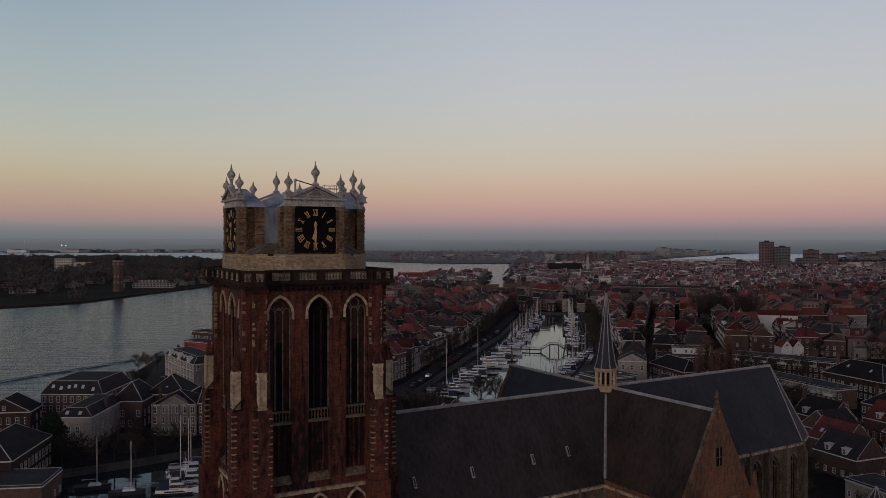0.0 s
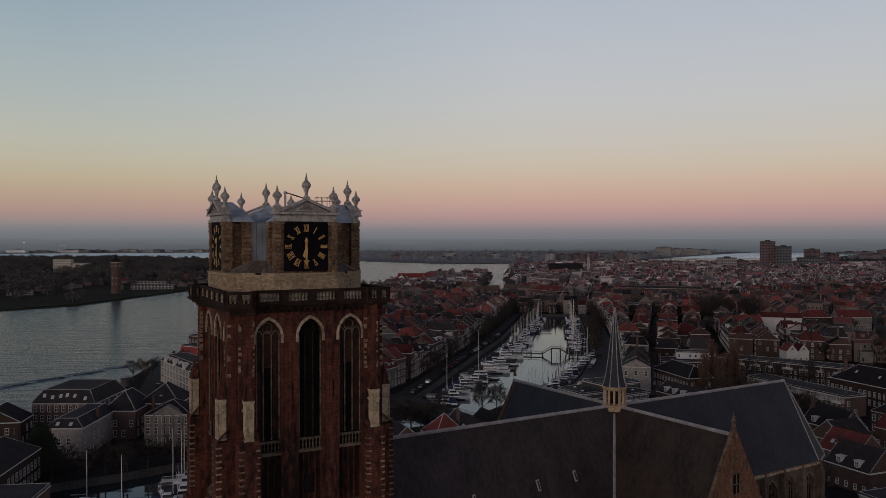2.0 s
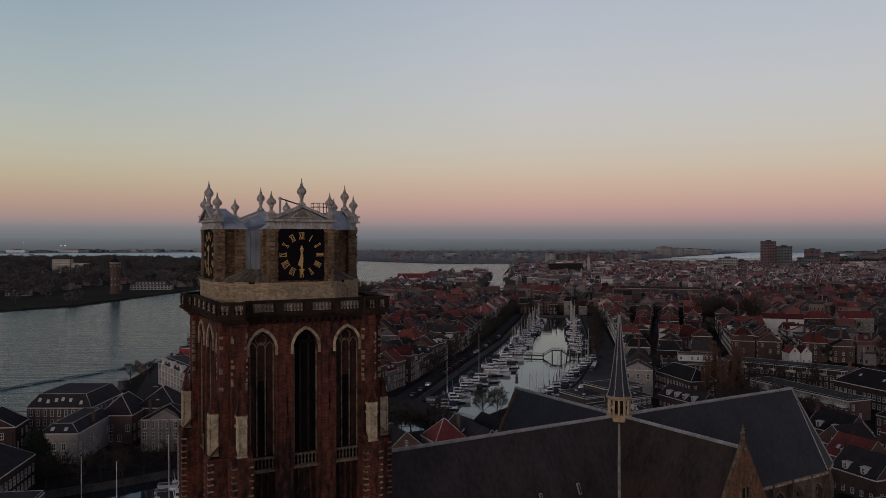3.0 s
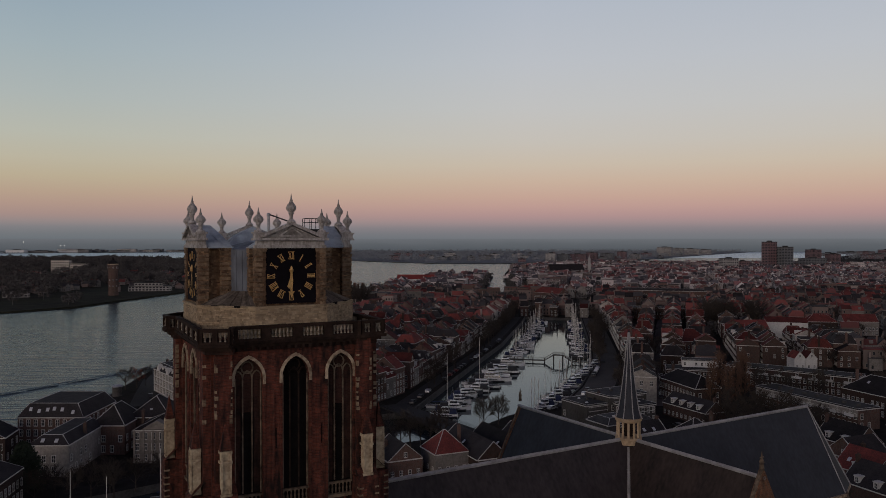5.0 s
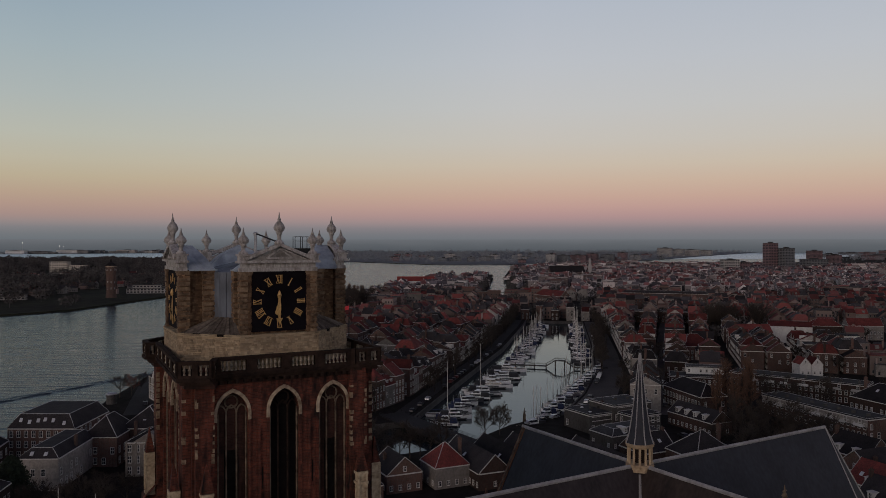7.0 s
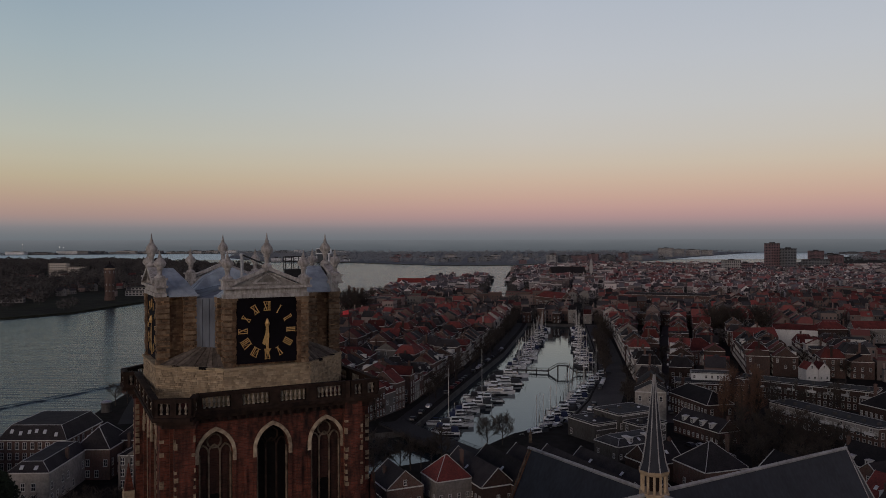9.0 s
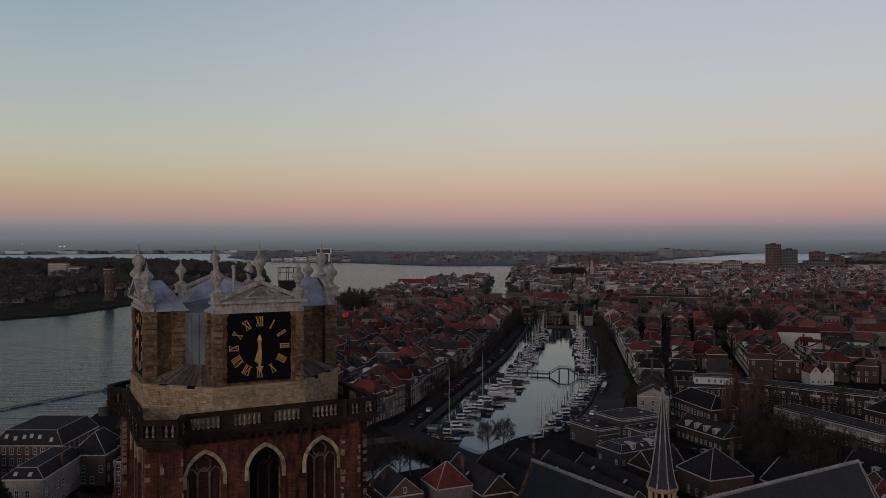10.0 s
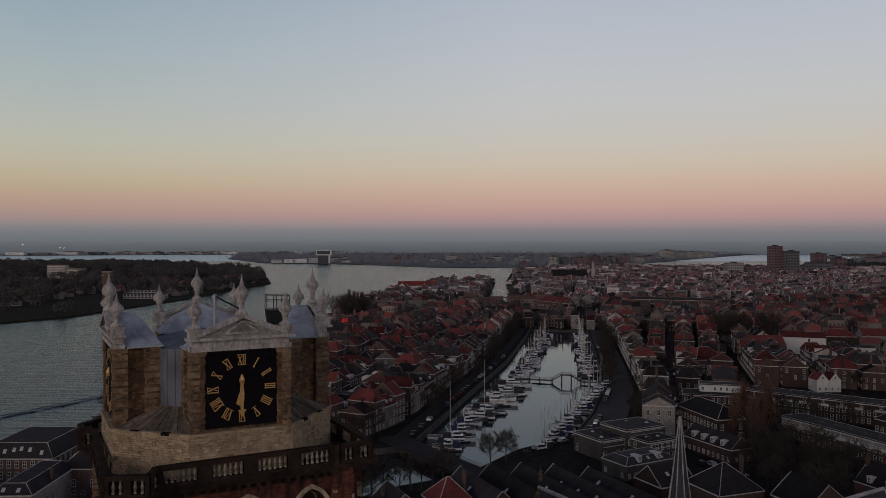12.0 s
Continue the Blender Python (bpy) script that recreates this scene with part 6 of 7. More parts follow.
def grow(limbs, twigs, rng, height, spread, start=0.28, lean=0.9, n1=7, n2=7, n3=5, n4=5):
    """A bare tree: trunk and limbs into one shape, branches and twigs into the other."""
    def bend(d, amount):
        return (d + Vector((rng.uniform(-1, 1), rng.uniform(-1, 1), rng.uniform(-0.5, 0.9))) * amount).normalized()

    top = Vector((rng.uniform(-0.3, 0.3), rng.uniform(-0.3, 0.3), height * 0.62))
    limbs.tube((0, 0, -0.2), tuple(top), height * 0.022, height * 0.01, 6)
    for i in range(n1):
        f = start + (1 - start) * (i + 0.5) / n1
        a = i * 2.4 + rng.uniform(-0.4, 0.4)
        p = top * f
        d = Vector((math.cos(a) * lean, math.sin(a) * lean, 0.75 + 0.5 * f)).normalized()
        e = p + d * spread * rng.uniform(0.75, 1.1) * (1.15 - 0.45 * f)
        limbs.tube(tuple(p), tuple(e), height * 0.009, height * 0.005, 4)
        for j in range(n2):
            q = p.lerp(e, 0.35 + 0.65 * (j + 0.5) / n2)
            d2 = bend(d, 0.85)
            e2 = q + d2 * spread * rng.uniform(0.38, 0.6)
            twigs.tube(tuple(q), tuple(e2), height * 0.0045, height * 0.002, 3)
            for k in range(n3):
                q3 = q.lerp(e2, 0.3 + 0.7 * (k + 0.5) / n3)
                d3 = bend(d2, 0.9)
                e3 = q3 + d3 * spread * rng.uniform(0.2, 0.36)
                twigs.tube(tuple(q3), tuple(e3), 0.038, 0.022, 3)
                for _ in range(n4):
                    q4 = q3.lerp(e3, rng.uniform(0.3, 1))
                    e4 = q4 + bend(d3, 1.0) * spread * rng.uniform(0.1, 0.2)
                    twigs.tube(tuple(q4), tuple(e4), 0.026, 0.016, 3)


def tree_master(seed, height, spread, **k):
    r = random.Random(seed)
    limbs, twigs = Shape(), Shape()
    grow(limbs, twigs, r, height, spread, **k)
    return limbs.mesh("trunk", BARK), twigs.mesh("crown", BARK)


TREES = [tree_master(1, 10.5, 3.6), tree_master(2, 12.5, 4.2), tree_master(3, 9.0, 3.4), tree_master(4, 14, 4.6, n1=7)]
POPLARS = [tree_master(7, 27, 4.6, start=0.1, lean=0.28, n1=22, n2=5, n3=4, n4=4), tree_master(8, 24, 4.2, start=0.08, lean=0.3, n1=20, n2=5, n3=4, n4=4)]
POP_BARK = material("russet_poplar_twigs", (0.15, 0.08, 0.052), (0.09, 0.05, 0.034), 0.95, grain=4, blotch=0.8)
for limbs, twigs in POPLARS:
    twigs.materials[0] = POP_BARK


def tree(x, y, kind, rng, z=GZ0, label="bare leafless winter tree with dense dark twigs", name="tree", group=""):
    limbs, twigs = kind
    t = thing(name, pose(x, y, z, 0, 0, rng.uniform(0, 360)), label, "tree", group)
    part("trunk", limbs, None, t)
    part("crown", twigs, None, t)
    return t


rng = random.Random(21)


def along(points, step):
    for a, b in zip(points, points[1:]):
        n = max(1, int(math.dist(a, b) / step))
        for k in range(n):
            f = (k + 0.5) / n
            yield a[0] + (b[0] - a[0]) * f, a[1] + (b[1] - a[1]) * f


for x, y in along(offset_line([(-14, 352), (12, 458), (30, 546), (56, 690)], -6.5), 8.5):
    if y > 455 or rng.random() < 0.55:
        tree(x + rng.uniform(-1, 1), y, rng.choice(TREES), rng, group="trees on the quay")
for x, y in along(offset_line(RIGHT_QUAY[2:5], -4.0), 9):
    tree(x + rng.uniform(-0.6, 0.6), y, rng.choice(TREES[:3]), rng, group="trees on the quay")
for x, y in ((-30, 240), (-24, 246), (-17, 252), (-34, 236), (-10, 258), (-28, 243), (-4, 262), (-20, 249), (-38, 232), (-13, 255), (-36, 238), (-7, 260), (-1, 264), (-22, 244), (-26, 241)):
    tree(x, y, rng.choice(TREES), rng, group="trees at the bridge")
for x, y in ((78, 360), (86, 398), (75, 350)):
    tree(x, y, rng.choice(TREES[:3]), rng, group="trees on the quay")
for x, y in along(offset_line(RIGHT_FRONT, 6), 10):
    if y > 520:
        tree(x + rng.uniform(-1, 1), y, rng.choice(TREES[:3]), rng, group="trees on the quay")
for x, y in ((103, 300), (108, 307), (106, 318), (113, 312), (101, 312), (116, 322)):
    tree(x, y, rng.choice(POPLARS), rng, label="tall bare russet poplar", name="poplar", group="poplars")
COURT = [tree_master(14, 24, 7.5, n1=11, start=0.2), tree_master(15, 21, 7.0, n1=10, start=0.2)]
for k in range(16):
    tree(209 + rng.uniform(-22, 22), 582 + rng.uniform(-14, 14), COURT[k % 2], rng, label="tall dark bare tree in a courtyard", group="trees in the courtyard")
for x, y in ((-59, 241), (-95, 208), (-84, 214), (-60, 240), (-90, 206), (-78, 215), (-87, 210), (-72, 218), (-81, 209), (-98, 204)):
    tree(x, y, TREES[2], rng, group="trees on the small quay")
BROAD = tree_master(5, 9.5, 4.6, n1=10, n2=8, start=0.15)
for x, y in ((14, 284), (19, 287)):
    tree(x, y, BROAD, rng, label="broad bare tree with dense twigs by the water", group="trees at the bridge")
for x, y in ((-26, 322), (-31, 312), (-34, 322), (-42, 300), (-36, 296)):
    tree(x, y, rng.choice(TREES), rng, group="trees at the bridge")
for x, y in ((95, 270), (101, 263), (108, 270), (112, 280), (118, 268), (92, 258), (104, 282), (110, 290), (100, 252), (84, 262), (95, 285), (99, 290), (97, 278), (106, 276), (115, 274), (112, 262), (107, 262), (120, 262), (122, 276), (96, 262), (92, 246), (88, 252), (97, 242), (104, 246), (118, 290), (115, 300), (112, 328), (134, 326), (140, 332), (126, 328), (146, 322), (150, 330), (120, 330), (128, 334), (86, 160), (82, 150), (90, 150), (78, 142), (88, 190), (76, 168), (110, 256)):
    tree(x, y, rng.choice(TREES), rng, group="trees behind the church")
for k in range(34):
    y = rng.uniform(740, 1010)
    tree(-98 + rng.uniform(0, 26) + max(0, (y - 900) * 0.1), y, rng.choice(TREES), rng, group="trees on the river bank")
for k in range(18):
    tree(-90 + rng.uniform(-14, 16), 735 + rng.uniform(-25, 75), COURT[k % 2], rng, label="large dark bare tree on the river bank", group="trees on the river bank")
for x, y in ((-86, 812), (-90, 816), (-82, 815)):
    tree(x, y, POPLARS[0], rng, label="tall bare russet poplar", name="poplar", group="poplars")
tree(-99, 850, POPLARS[0], rng, label="tall bare russet poplar", name="poplar", group="poplars")
tree(-94, 853, POPLARS[1], rng, label="tall bare russet poplar", name="poplar", group="poplars")
tree(-105, 385, TREES[0], rng)
RUSSET = tree_master(9, 8.5, 3.4)
RUSSET[1].materials[0] = material("russet_leaf_twigs", (0.2, 0.06, 0.03), (0.12, 0.04, 0.022), 0.9, grain=4, blotch=0.8)
tree(-132, 355, RUSSET, rng, label="small tree with last russet leaves by the river")
tree(-135, 350, TREES[0], rng)
tree(-130, 360, TREES[2], rng)
count = 0
while count < 110:
    x, y = rng.uniform(-120, 330), rng.uniform(330, 720)
    if inside(TOWN, x, y) and inside(TOWN, x + 18, y) and inside(TOWN, x - 18, y) and free(x, y, 3):
        tree(x, y, rng.choice(TREES[:3]), rng, group="trees in the gardens")
        count += 1

# dark ivy-green tree beside the small quay
ivy = thing("evergreen_tree", pose(-106, 214, GZ0), "dense dark evergreen tree beside the canal house", "tree")
part("trunk", Shape().tube((0, 0, -0.2), (0, 0, 5), 0.35, 0.2, 6), BARK, ivy)
s = Shape()
for k in range(5200):
    a, h = rng.uniform(0, 6.283), rng.random() ** 0.8
    r = 6.0 * (1 - h) ** 0.55 * (0.85 + 0.15 * math.sin(3 * a)) * rng.uniform(0.4, 1.05) + 0.2
    c = Vector((r * math.cos(a), r * math.sin(a), 1.0 + 11.5 * h))
    u = Vector((rng.gauss(0, 1), rng.gauss(0, 1), rng.gauss(0, 1))).normalized()
    v = u.orthogonal().normalized()
    s.put([tuple(c), tuple(c + 0.6 * u), tuple(c + 0.3 * u + 0.45 * v)], [(0, 1, 2)])
part("crown", s, material("dark_evergreen", (0.022, 0.032, 0.016), (0.012, 0.018, 0.01), 0.8, grain=2, blotch=0.5, bump=0), ivy)


def woodland(name, spots_, rng, mat, label, size=(4, 7), slivers=64):
    """Far trees, each a ragged crown of slivers on a stem, joined."""
    s = Shape()
    for x, y, z in spots_:
        R, H = rng.uniform(*size), rng.uniform(1.4, 2.2)
        s.put([(x - 0.3, y, z), (x + 0.3, y, z), (x, y, z + R * H)], [(0, 1, 2)])
        for k in range(slivers):
            a, b, r = rng.uniform(0, 6.283), rng.uniform(-0.9, 1), rng.uniform(0.5, 1)
            q = math.sqrt(max(0, 1 - b * b))
            cx, cy, cz = x + R * r * q * math.cos(a), y + R * r * q * math.sin(a), z + R * H * 0.62 + R * 0.75 * r * b
            l = R * rng.uniform(0.1, 0.25)
            t = rng.uniform(0, 6.283)
            s.put([(cx - l * math.cos(t), cy, cz - l * 0.5), (cx + l * math.cos(t), cy + l * math.sin(t), cz - l * rng.uniform(0, 0.5)), (cx + rng.uniform(-l, l) * 0.4, cy, cz + l * 0.8)], [(0, 1, 2)])
    return tagged(part(name, s, mat), label, "trees", kind="stuff")


WOOD = material("far_winter_wood", (0.085, 0.078, 0.076), (0.055, 0.051, 0.05), 1.0, grain=0.3, blotch=0.02, bump=0, vary=0.3, island=True, spec=0.0)
# Haze is painted into the far wood's base colour, lighter and bluer.
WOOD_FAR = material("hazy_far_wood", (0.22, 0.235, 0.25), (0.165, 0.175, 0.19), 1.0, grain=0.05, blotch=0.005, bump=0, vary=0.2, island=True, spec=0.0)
rng = random.Random(31)
pts = []
while len(pts) < 3400:
    x, y = rng.uniform(-1500, -300), rng.uniform(760, 2500)
    if inside(PENINSULA, x, y) and inside(PENINSULA, x + 12, y) and (y > 1150 or rng.random() < 0.45) and (x + 386) ** 2 + (y - 938) ** 2 > 5000 and not (-470 < x < -330 and 950 < y < 1080):
        if noise.noise(Vector((x * 0.006, y * 0.004, 0))) > -0.12 or rng.random() < 0.15:
            pts.append((x, y, 1.6))
woodland("woodland", pts, rng, WOOD, "bare dark woodland across the river", (6, 11), 100)
pts = []
while len(pts) < 1500:
    x, y = rng.uniform(-140, 1200), rng.uniform(520, 2100)
    if inside(TOWN, x, y) and inside(TOWN, x + 16, y) and inside(TOWN, x - 16, y) and abs(x) < 0.62 * y:
        pts.append((x, y, GZ0))
for k in range(150):
    y = rng.uniform(760, 1410)
    left = 42 + (y - 890) * 0.088
    pts.append((left - rng.uniform(3, 12), y, GZ0) if k % 2 else (left + 24 + rng.uniform(3, 12), y, GZ0))
woodland("town_trees", pts, rng, WOOD, "bare trees between the far town houses", (3.2, 6))
pts = []
while len(pts) < 2600:
    x, y = rng.uniform(-1500, 2300), rng.uniform(2230, 4600)
    if inside(FAR_SHORE, x, y) or (inside(TOWN, x, y) and y > 2500 and x > 900):
        pts.append((x, y, 1.4))
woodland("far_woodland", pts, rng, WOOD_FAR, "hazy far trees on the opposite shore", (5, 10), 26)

# ---- boats ----
HULL_WHITE = material("white_hull", (0.82, 0.82, 0.81), (0.6, 0.6, 0.59), 0.35, grain=2, blotch=0.4, bump=0, vary=0.25)
HULL_BLUE = material("dark_blue_hull", (0.014, 0.018, 0.03), (0.01, 0.012, 0.02), 0.4, grain=2, blotch=0.4, bump=0)
DECK = material("worn_deck", (0.13, 0.11, 0.095), (0.07, 0.06, 0.05), 0.7, grain=3, blotch=0.5, bump=0.1)
CANVAS_BLUE = material("blue_canvas", (0.022, 0.034, 0.085), (0.014, 0.02, 0.05), 0.85, grain=4, blotch=1)
MAST = material("pale_mast", (0.66, 0.64, 0.6), (0.45, 0.43, 0.4), 0.4, 0.3, grain=4, blotch=1, bump=0)


def hull_shape(L, W, H):
    stations = ((-0.5, 0.78, 0.0), (-0.3, 0.95, 0.0), (0.0, 1.0, 0.05), (0.25, 0.8, 0.14), (0.42, 0.38, 0.26), (0.5, 0.03, 0.34))
    v, f = [], []
    for sx, sw, rise in stations:
        b, top = W / 2 * sw, H * (1 + rise)
        v += [(sx * L, -b, top), (sx * L * 0.97, -b * 0.82, 0.0), (sx * L * 0.95, 0, -0.4), (sx * L * 0.97, b * 0.82, 0.0), (sx * L, b, top)]
    for i in range(len(stations) - 1):
        for j in range(4):
            f.append((i * 5 + j, i * 5 + j + 1, (i + 1) * 5 + j + 1, (i + 1) * 5 + j))
    f.append((0, 4, 3, 2, 1))
    return Shape().put(v, [q[::-1] for q in f]), [(sx * L, W / 2 * sw, H * (1 + rise)) for sx, sw, rise in stations]


def deck_shape(edge):
    s = Shape()
    for a, b in zip(edge, edge[1:]):
        s.put([(a[0], -a[1] * 0.96, a[2] - 0.08), (b[0], -b[1] * 0.96, b[2] - 0.08), (b[0], b[1] * 0.96, b[2] - 0.08), (a[0], a[1] * 0.96, a[2] - 0.08)], [(0, 1, 2, 3)])
    return s


def taper_box(s, x0, x1, w, z0, z1, rake0=0.2, rake1=0.6, tuck=0.86):
    h = w / 2
    return s.put([(x0, -h, z0), (x1, -h, z0), (x1, h, z0), (x0, h, z0), (x0 + rake0, -h * tuck, z1), (x1 - rake1, -h * tuck, z1), (x1 - rake1, h * tuck, z1), (x0 + rake0, h * tuck, z1)],
                 [(4, 5, 6, 7), (0, 1, 5, 4), (1, 2, 6, 5), (2, 3, 7, 6), (3, 0, 4, 7)])


def motor_yacht(L, hull_mat, label, fly=True, canvas=None):
    W, H = L * 0.3, 1.05 + L * 0.02
    t = thing("motor_yacht", pose(0, 0, 0), label, "boat", "boats in the harbour")
    hs, edge = hull_shape(L, W, H)
    part("hull", hs, hull_mat, t)
    part("deck", deck_shape(edge), DECK, t)
    # Dark strip low on the hull paints the shade of its sides.
    part("waterline", taper_box(Shape(), -L * 0.475, L * 0.3, W * 0.95, -0.1, 0.45, 0.0, -0.5, 1.02), IRON, t, "dark band of painted shade low on the hull")
    part("porthole_band", taper_box(Shape(), -L * 0.3, L * 0.16, W * 1.005, H * 0.52, H * 0.78, 0.1, 0.4, 1.0), GLASS, t, "dark hull windows")
    cab = part("cabin", taper_box(Shape(), -L * 0.2, L * 0.22, W * 0.7, H, H + 1.3, 0.2, 1.3), HULL_WHITE, t)
    part("window_band", taper_box(Shape(), -L * 0.19, L * 0.205, W * 0.725, H + 0.35, H + 1.05, 0.12, 0.75, 0.93), GLASS, cab, "dark cabin windows")
    part("cockpit", Shape().box(-L * 0.46, -L * 0.22, -W * 0.34, W * 0.34, H - 0.1, H + 0.06), IRON, t, "dark open cockpit")
    part("bathing_platform", Shape().box(-L * 0.55, -L * 0.49, -W * 0.36, W * 0.36, 0.25, 0.38), DECK, t)
    if canvas:
        part("canopy", taper_box(Shape(), -L * 0.46, -L * 0.19, W * 0.72, H + 0.05, H + 1.75, 0.5, 0.1, 0.8), canvas, t, "canvas cockpit cover")
    if fly:
        part("wheelhouse", taper_box(Shape(), -L * 0.16, L * 0.07, W * 0.56, H + 1.3, H + 2.5, 0.1, 0.7), HULL_WHITE, t)
        part("windscreen", taper_box(Shape(), -L * 0.15, L * 0.066, W * 0.58, H + 1.6, H + 2.3, 0.05, 0.45, 0.95), GLASS, t, "dark wheelhouse windows")
        part("radar_arch", Shape().tube((-L * 0.17, -W * 0.3, H + 1.2), (-L * 0.21, -W * 0.2, H + 3.4), 0.08).tube((-L * 0.17, W * 0.3, H + 1.2), (-L * 0.21, W * 0.2, H + 3.4), 0.08).tube((-L * 0.21, -W * 0.2, H + 3.4), (-L * 0.21, W * 0.2, H + 3.4), 0.08), HULL_WHITE, t)
        part("short_mast", Shape().tube((-L * 0.21, 0, H + 3.4), (-L * 0.22, 0, H + 5.4), 0.06, 0.04, 5), MAST, t)
    rail = Shape()
    for sy in (-1, 1):
        for a, b in zip(edge[2:], edge[3:]):
            rail.tube((a[0], sy * a[1] * 0.92, a[2] + 0.6), (b[0], sy * b[1] * 0.92, b[2] + 0.6), 0.03, 0.03, 4)
            rail.tube((a[0], sy * a[1] * 0.92, a[2]), (a[0], sy * a[1] * 0.92, a[2] + 0.6), 0.025, 0.025, 4)
    part("railing", rail, MAST, t)
    return t


def sailing_boat(L, hull_mat, label, mast_h, cover=True):
    W, H = L * 0.3, 0.95
    t = thing("sailing_boat", pose(0, 0, 0), label, "boat", "boats in the harbour")
    hs, edge = hull_shape(L, W, H)
    part("hull", hs, hull_mat, t)
    part("deck", deck_shape(edge), DECK, t)
    part("cabin", taper_box(Shape(), -L * 0.12, L * 0.22, W * 0.6, H, H + 0.6, 0.1, 0.7), HULL_WHITE, t)
    part("mast", Shape().tube((L * 0.1, 0, H), (L * 0.1, 0, H + mast_h), 0.13, 0.08, 6).tube((L * 0.1, -W * 0.28, H + mast_h * 0.55), (L * 0.1, W * 0.28, H + mast_h * 0.55), 0.04, 0.04, 4), MAST, t)
    part("boom", Shape().tube((L * 0.1, 0, H + 1.5), (-L * 0.33, 0, H + 1.45), 0.2 if cover else 0.08, 0.12, 6), CANVAS_BLUE if cover else MAST, t)
    rig = Shape().tube((L * 0.48, 0, H + 0.3), (L * 0.1, 0, H + mast_h * 0.95), 0.022, 0.022, 3).tube((-L * 0.48, 0, H + 0.1), (L * 0.1, 0, H + mast_h), 0.022, 0.022, 3)
    for sy in (-1, 1):
        rig.tube((L * 0.08, sy * W * 0.45, H), (L * 0.1, sy * W * 0.28, H + mast_h * 0.55), 0.02, 0.02, 3)
    part("rigging", rig, IRON, t)
    return t


rng = random.Random(41)
HULL_DARK = material("dark_grey_hull", (0.05, 0.052, 0.058), (0.03, 0.03, 0.034), 0.4, grain=2, blotch=0.4, bump=0)
CANVAS_DARK = material("dark_canvas", (0.035, 0.036, 0.04), (0.02, 0.021, 0.024), 0.85, grain=4, blotch=1)
YACHTS = [motor_yacht(13, HULL_WHITE, "white motor yacht with tall wheelhouse", True, CANVAS_DARK), motor_yacht(10.5, HULL_WHITE, "white cabin cruiser with blue canvas cover", True, CANVAS_BLUE),
          motor_yacht(9, HULL_BLUE, "dark blue hulled cabin cruiser at its mooring", False, CANVAS_BLUE), motor_yacht(16, HULL_WHITE, "large white motor yacht with wheelhouse"),
          motor_yacht(11.5, HULL_DARK, "dark hulled cabin cruiser with white cabin", False, CANVAS_DARK), motor_yacht(18.5, HULL_WHITE, "very large white motor yacht with flybridge", True, CANVAS_DARK)]
BOAT_LENGTH = (13, 10.5, 9, 16, 11.5, 18.5)
SAILS = [sailing_boat(9.5, HULL_WHITE, "white sailing boat with furled blue sail", 13.5), sailing_boat(8.5, HULL_DARK, "small dark sailing boat with bare mast", 12, False), sailing_boat(11.5, HULL_BLUE, "dark blue sailing boat with tall mast", 17)]
BIG_SAIL = sailing_boat(14, HULL_WHITE, "white sailing yacht with very tall pale mast", 20.5)
used = set()


def moor(master, x, y, turn):
    """The master itself takes the first berth, copies take the others."""
    m = pose(x, y, 0.05, 0, 0, turn)
    if master.name in used:
        return copy_thing(master, m)
    used.add(master.name)
    master.matrix_basis = m
    return master


for x, y in ((0.2, 325), (15.2, 376)):
    moor(BIG_SAIL, x, y, -10)
for y, k in ((309, 1), (315, 2), (321, 0), (333, 1), (339, 2), (345, 1), (352, 4), (358, 0), (366, 3), (374, 4), (385, 5), (395, 3), (406, 5), (418, 4), (429, 5)):
    boat = YACHTS[k]
    moor(boat, -4.7 + (y - 310) * 0.245 + BOAT_LENGTH[k] / 2, y, 2 + rng.uniform(-12, 7) + (180 if rng.random() < 0.3 else 0))
for y in (303, 308, 313, 318, 323, 328, 333, 338, 343, 348, 353, 357, 362, 366, 371, 375, 380, 384, 389, 393, 398, 402, 407, 411, 416, 420, 425):
    m = rng.choice((YACHTS[1], YACHTS[0], SAILS[0], SAILS[0], SAILS[0], SAILS[1], SAILS[2], YACHTS[4]))
    moor(m, 26.5 + (y - 303) * 0.385 + 5.0, y, (192 if y > 330 else 215) + rng.uniform(-6, 6))
for pts, side, turn in ((LEFT_QUAY, -13.5, -8), (RIGHT_QUAY, 6.5, 172)):
    for x, y in along(offset_line(pts, side), 3.7):
        if 452 < y < 650 and rng.random() < 0.92:
            moor(rng.choice(SAILS + [SAILS[0]] * 3 + YACHTS[:3] + [YACHTS[1]]), x + rng.uniform(-1.2, 1.2), y, turn + rng.uniform(-4, 4) + (180 if rng.random() < 0.3 else 0))
for x, y, k, turn in ((-63, 205, 3, 10), (-61, 211, 0, 8), (-60, 217, 3, 12), (-62, 199, 0, 10), (-64, 192, 1, 10), (-60, 223, 0, 9)):
    moor(YACHTS[k], x, y, turn)
for x, y, k in ((-68, 209, 0), (-66, 196, 2), (-86, 195, 1), (-76, 191, 1), (-69, 214, 0), (-65, 221, 0)):
    moor(SAILS[k], x, y, 12)

# ---- bridges, jetties, quay edges ----
foot = thing("footbridge", pose(0, 0, 0), "low timber jetty bridge with a raised middle span", "bridge")
A, Bq = Vector((33, 447, 0)), Vector((80, 434, 0))
TIMBER = material("wet_dark_timber", (0.06, 0.05, 0.042), (0.03, 0.026, 0.022), 0.7, grain=3, blotch=0.5)


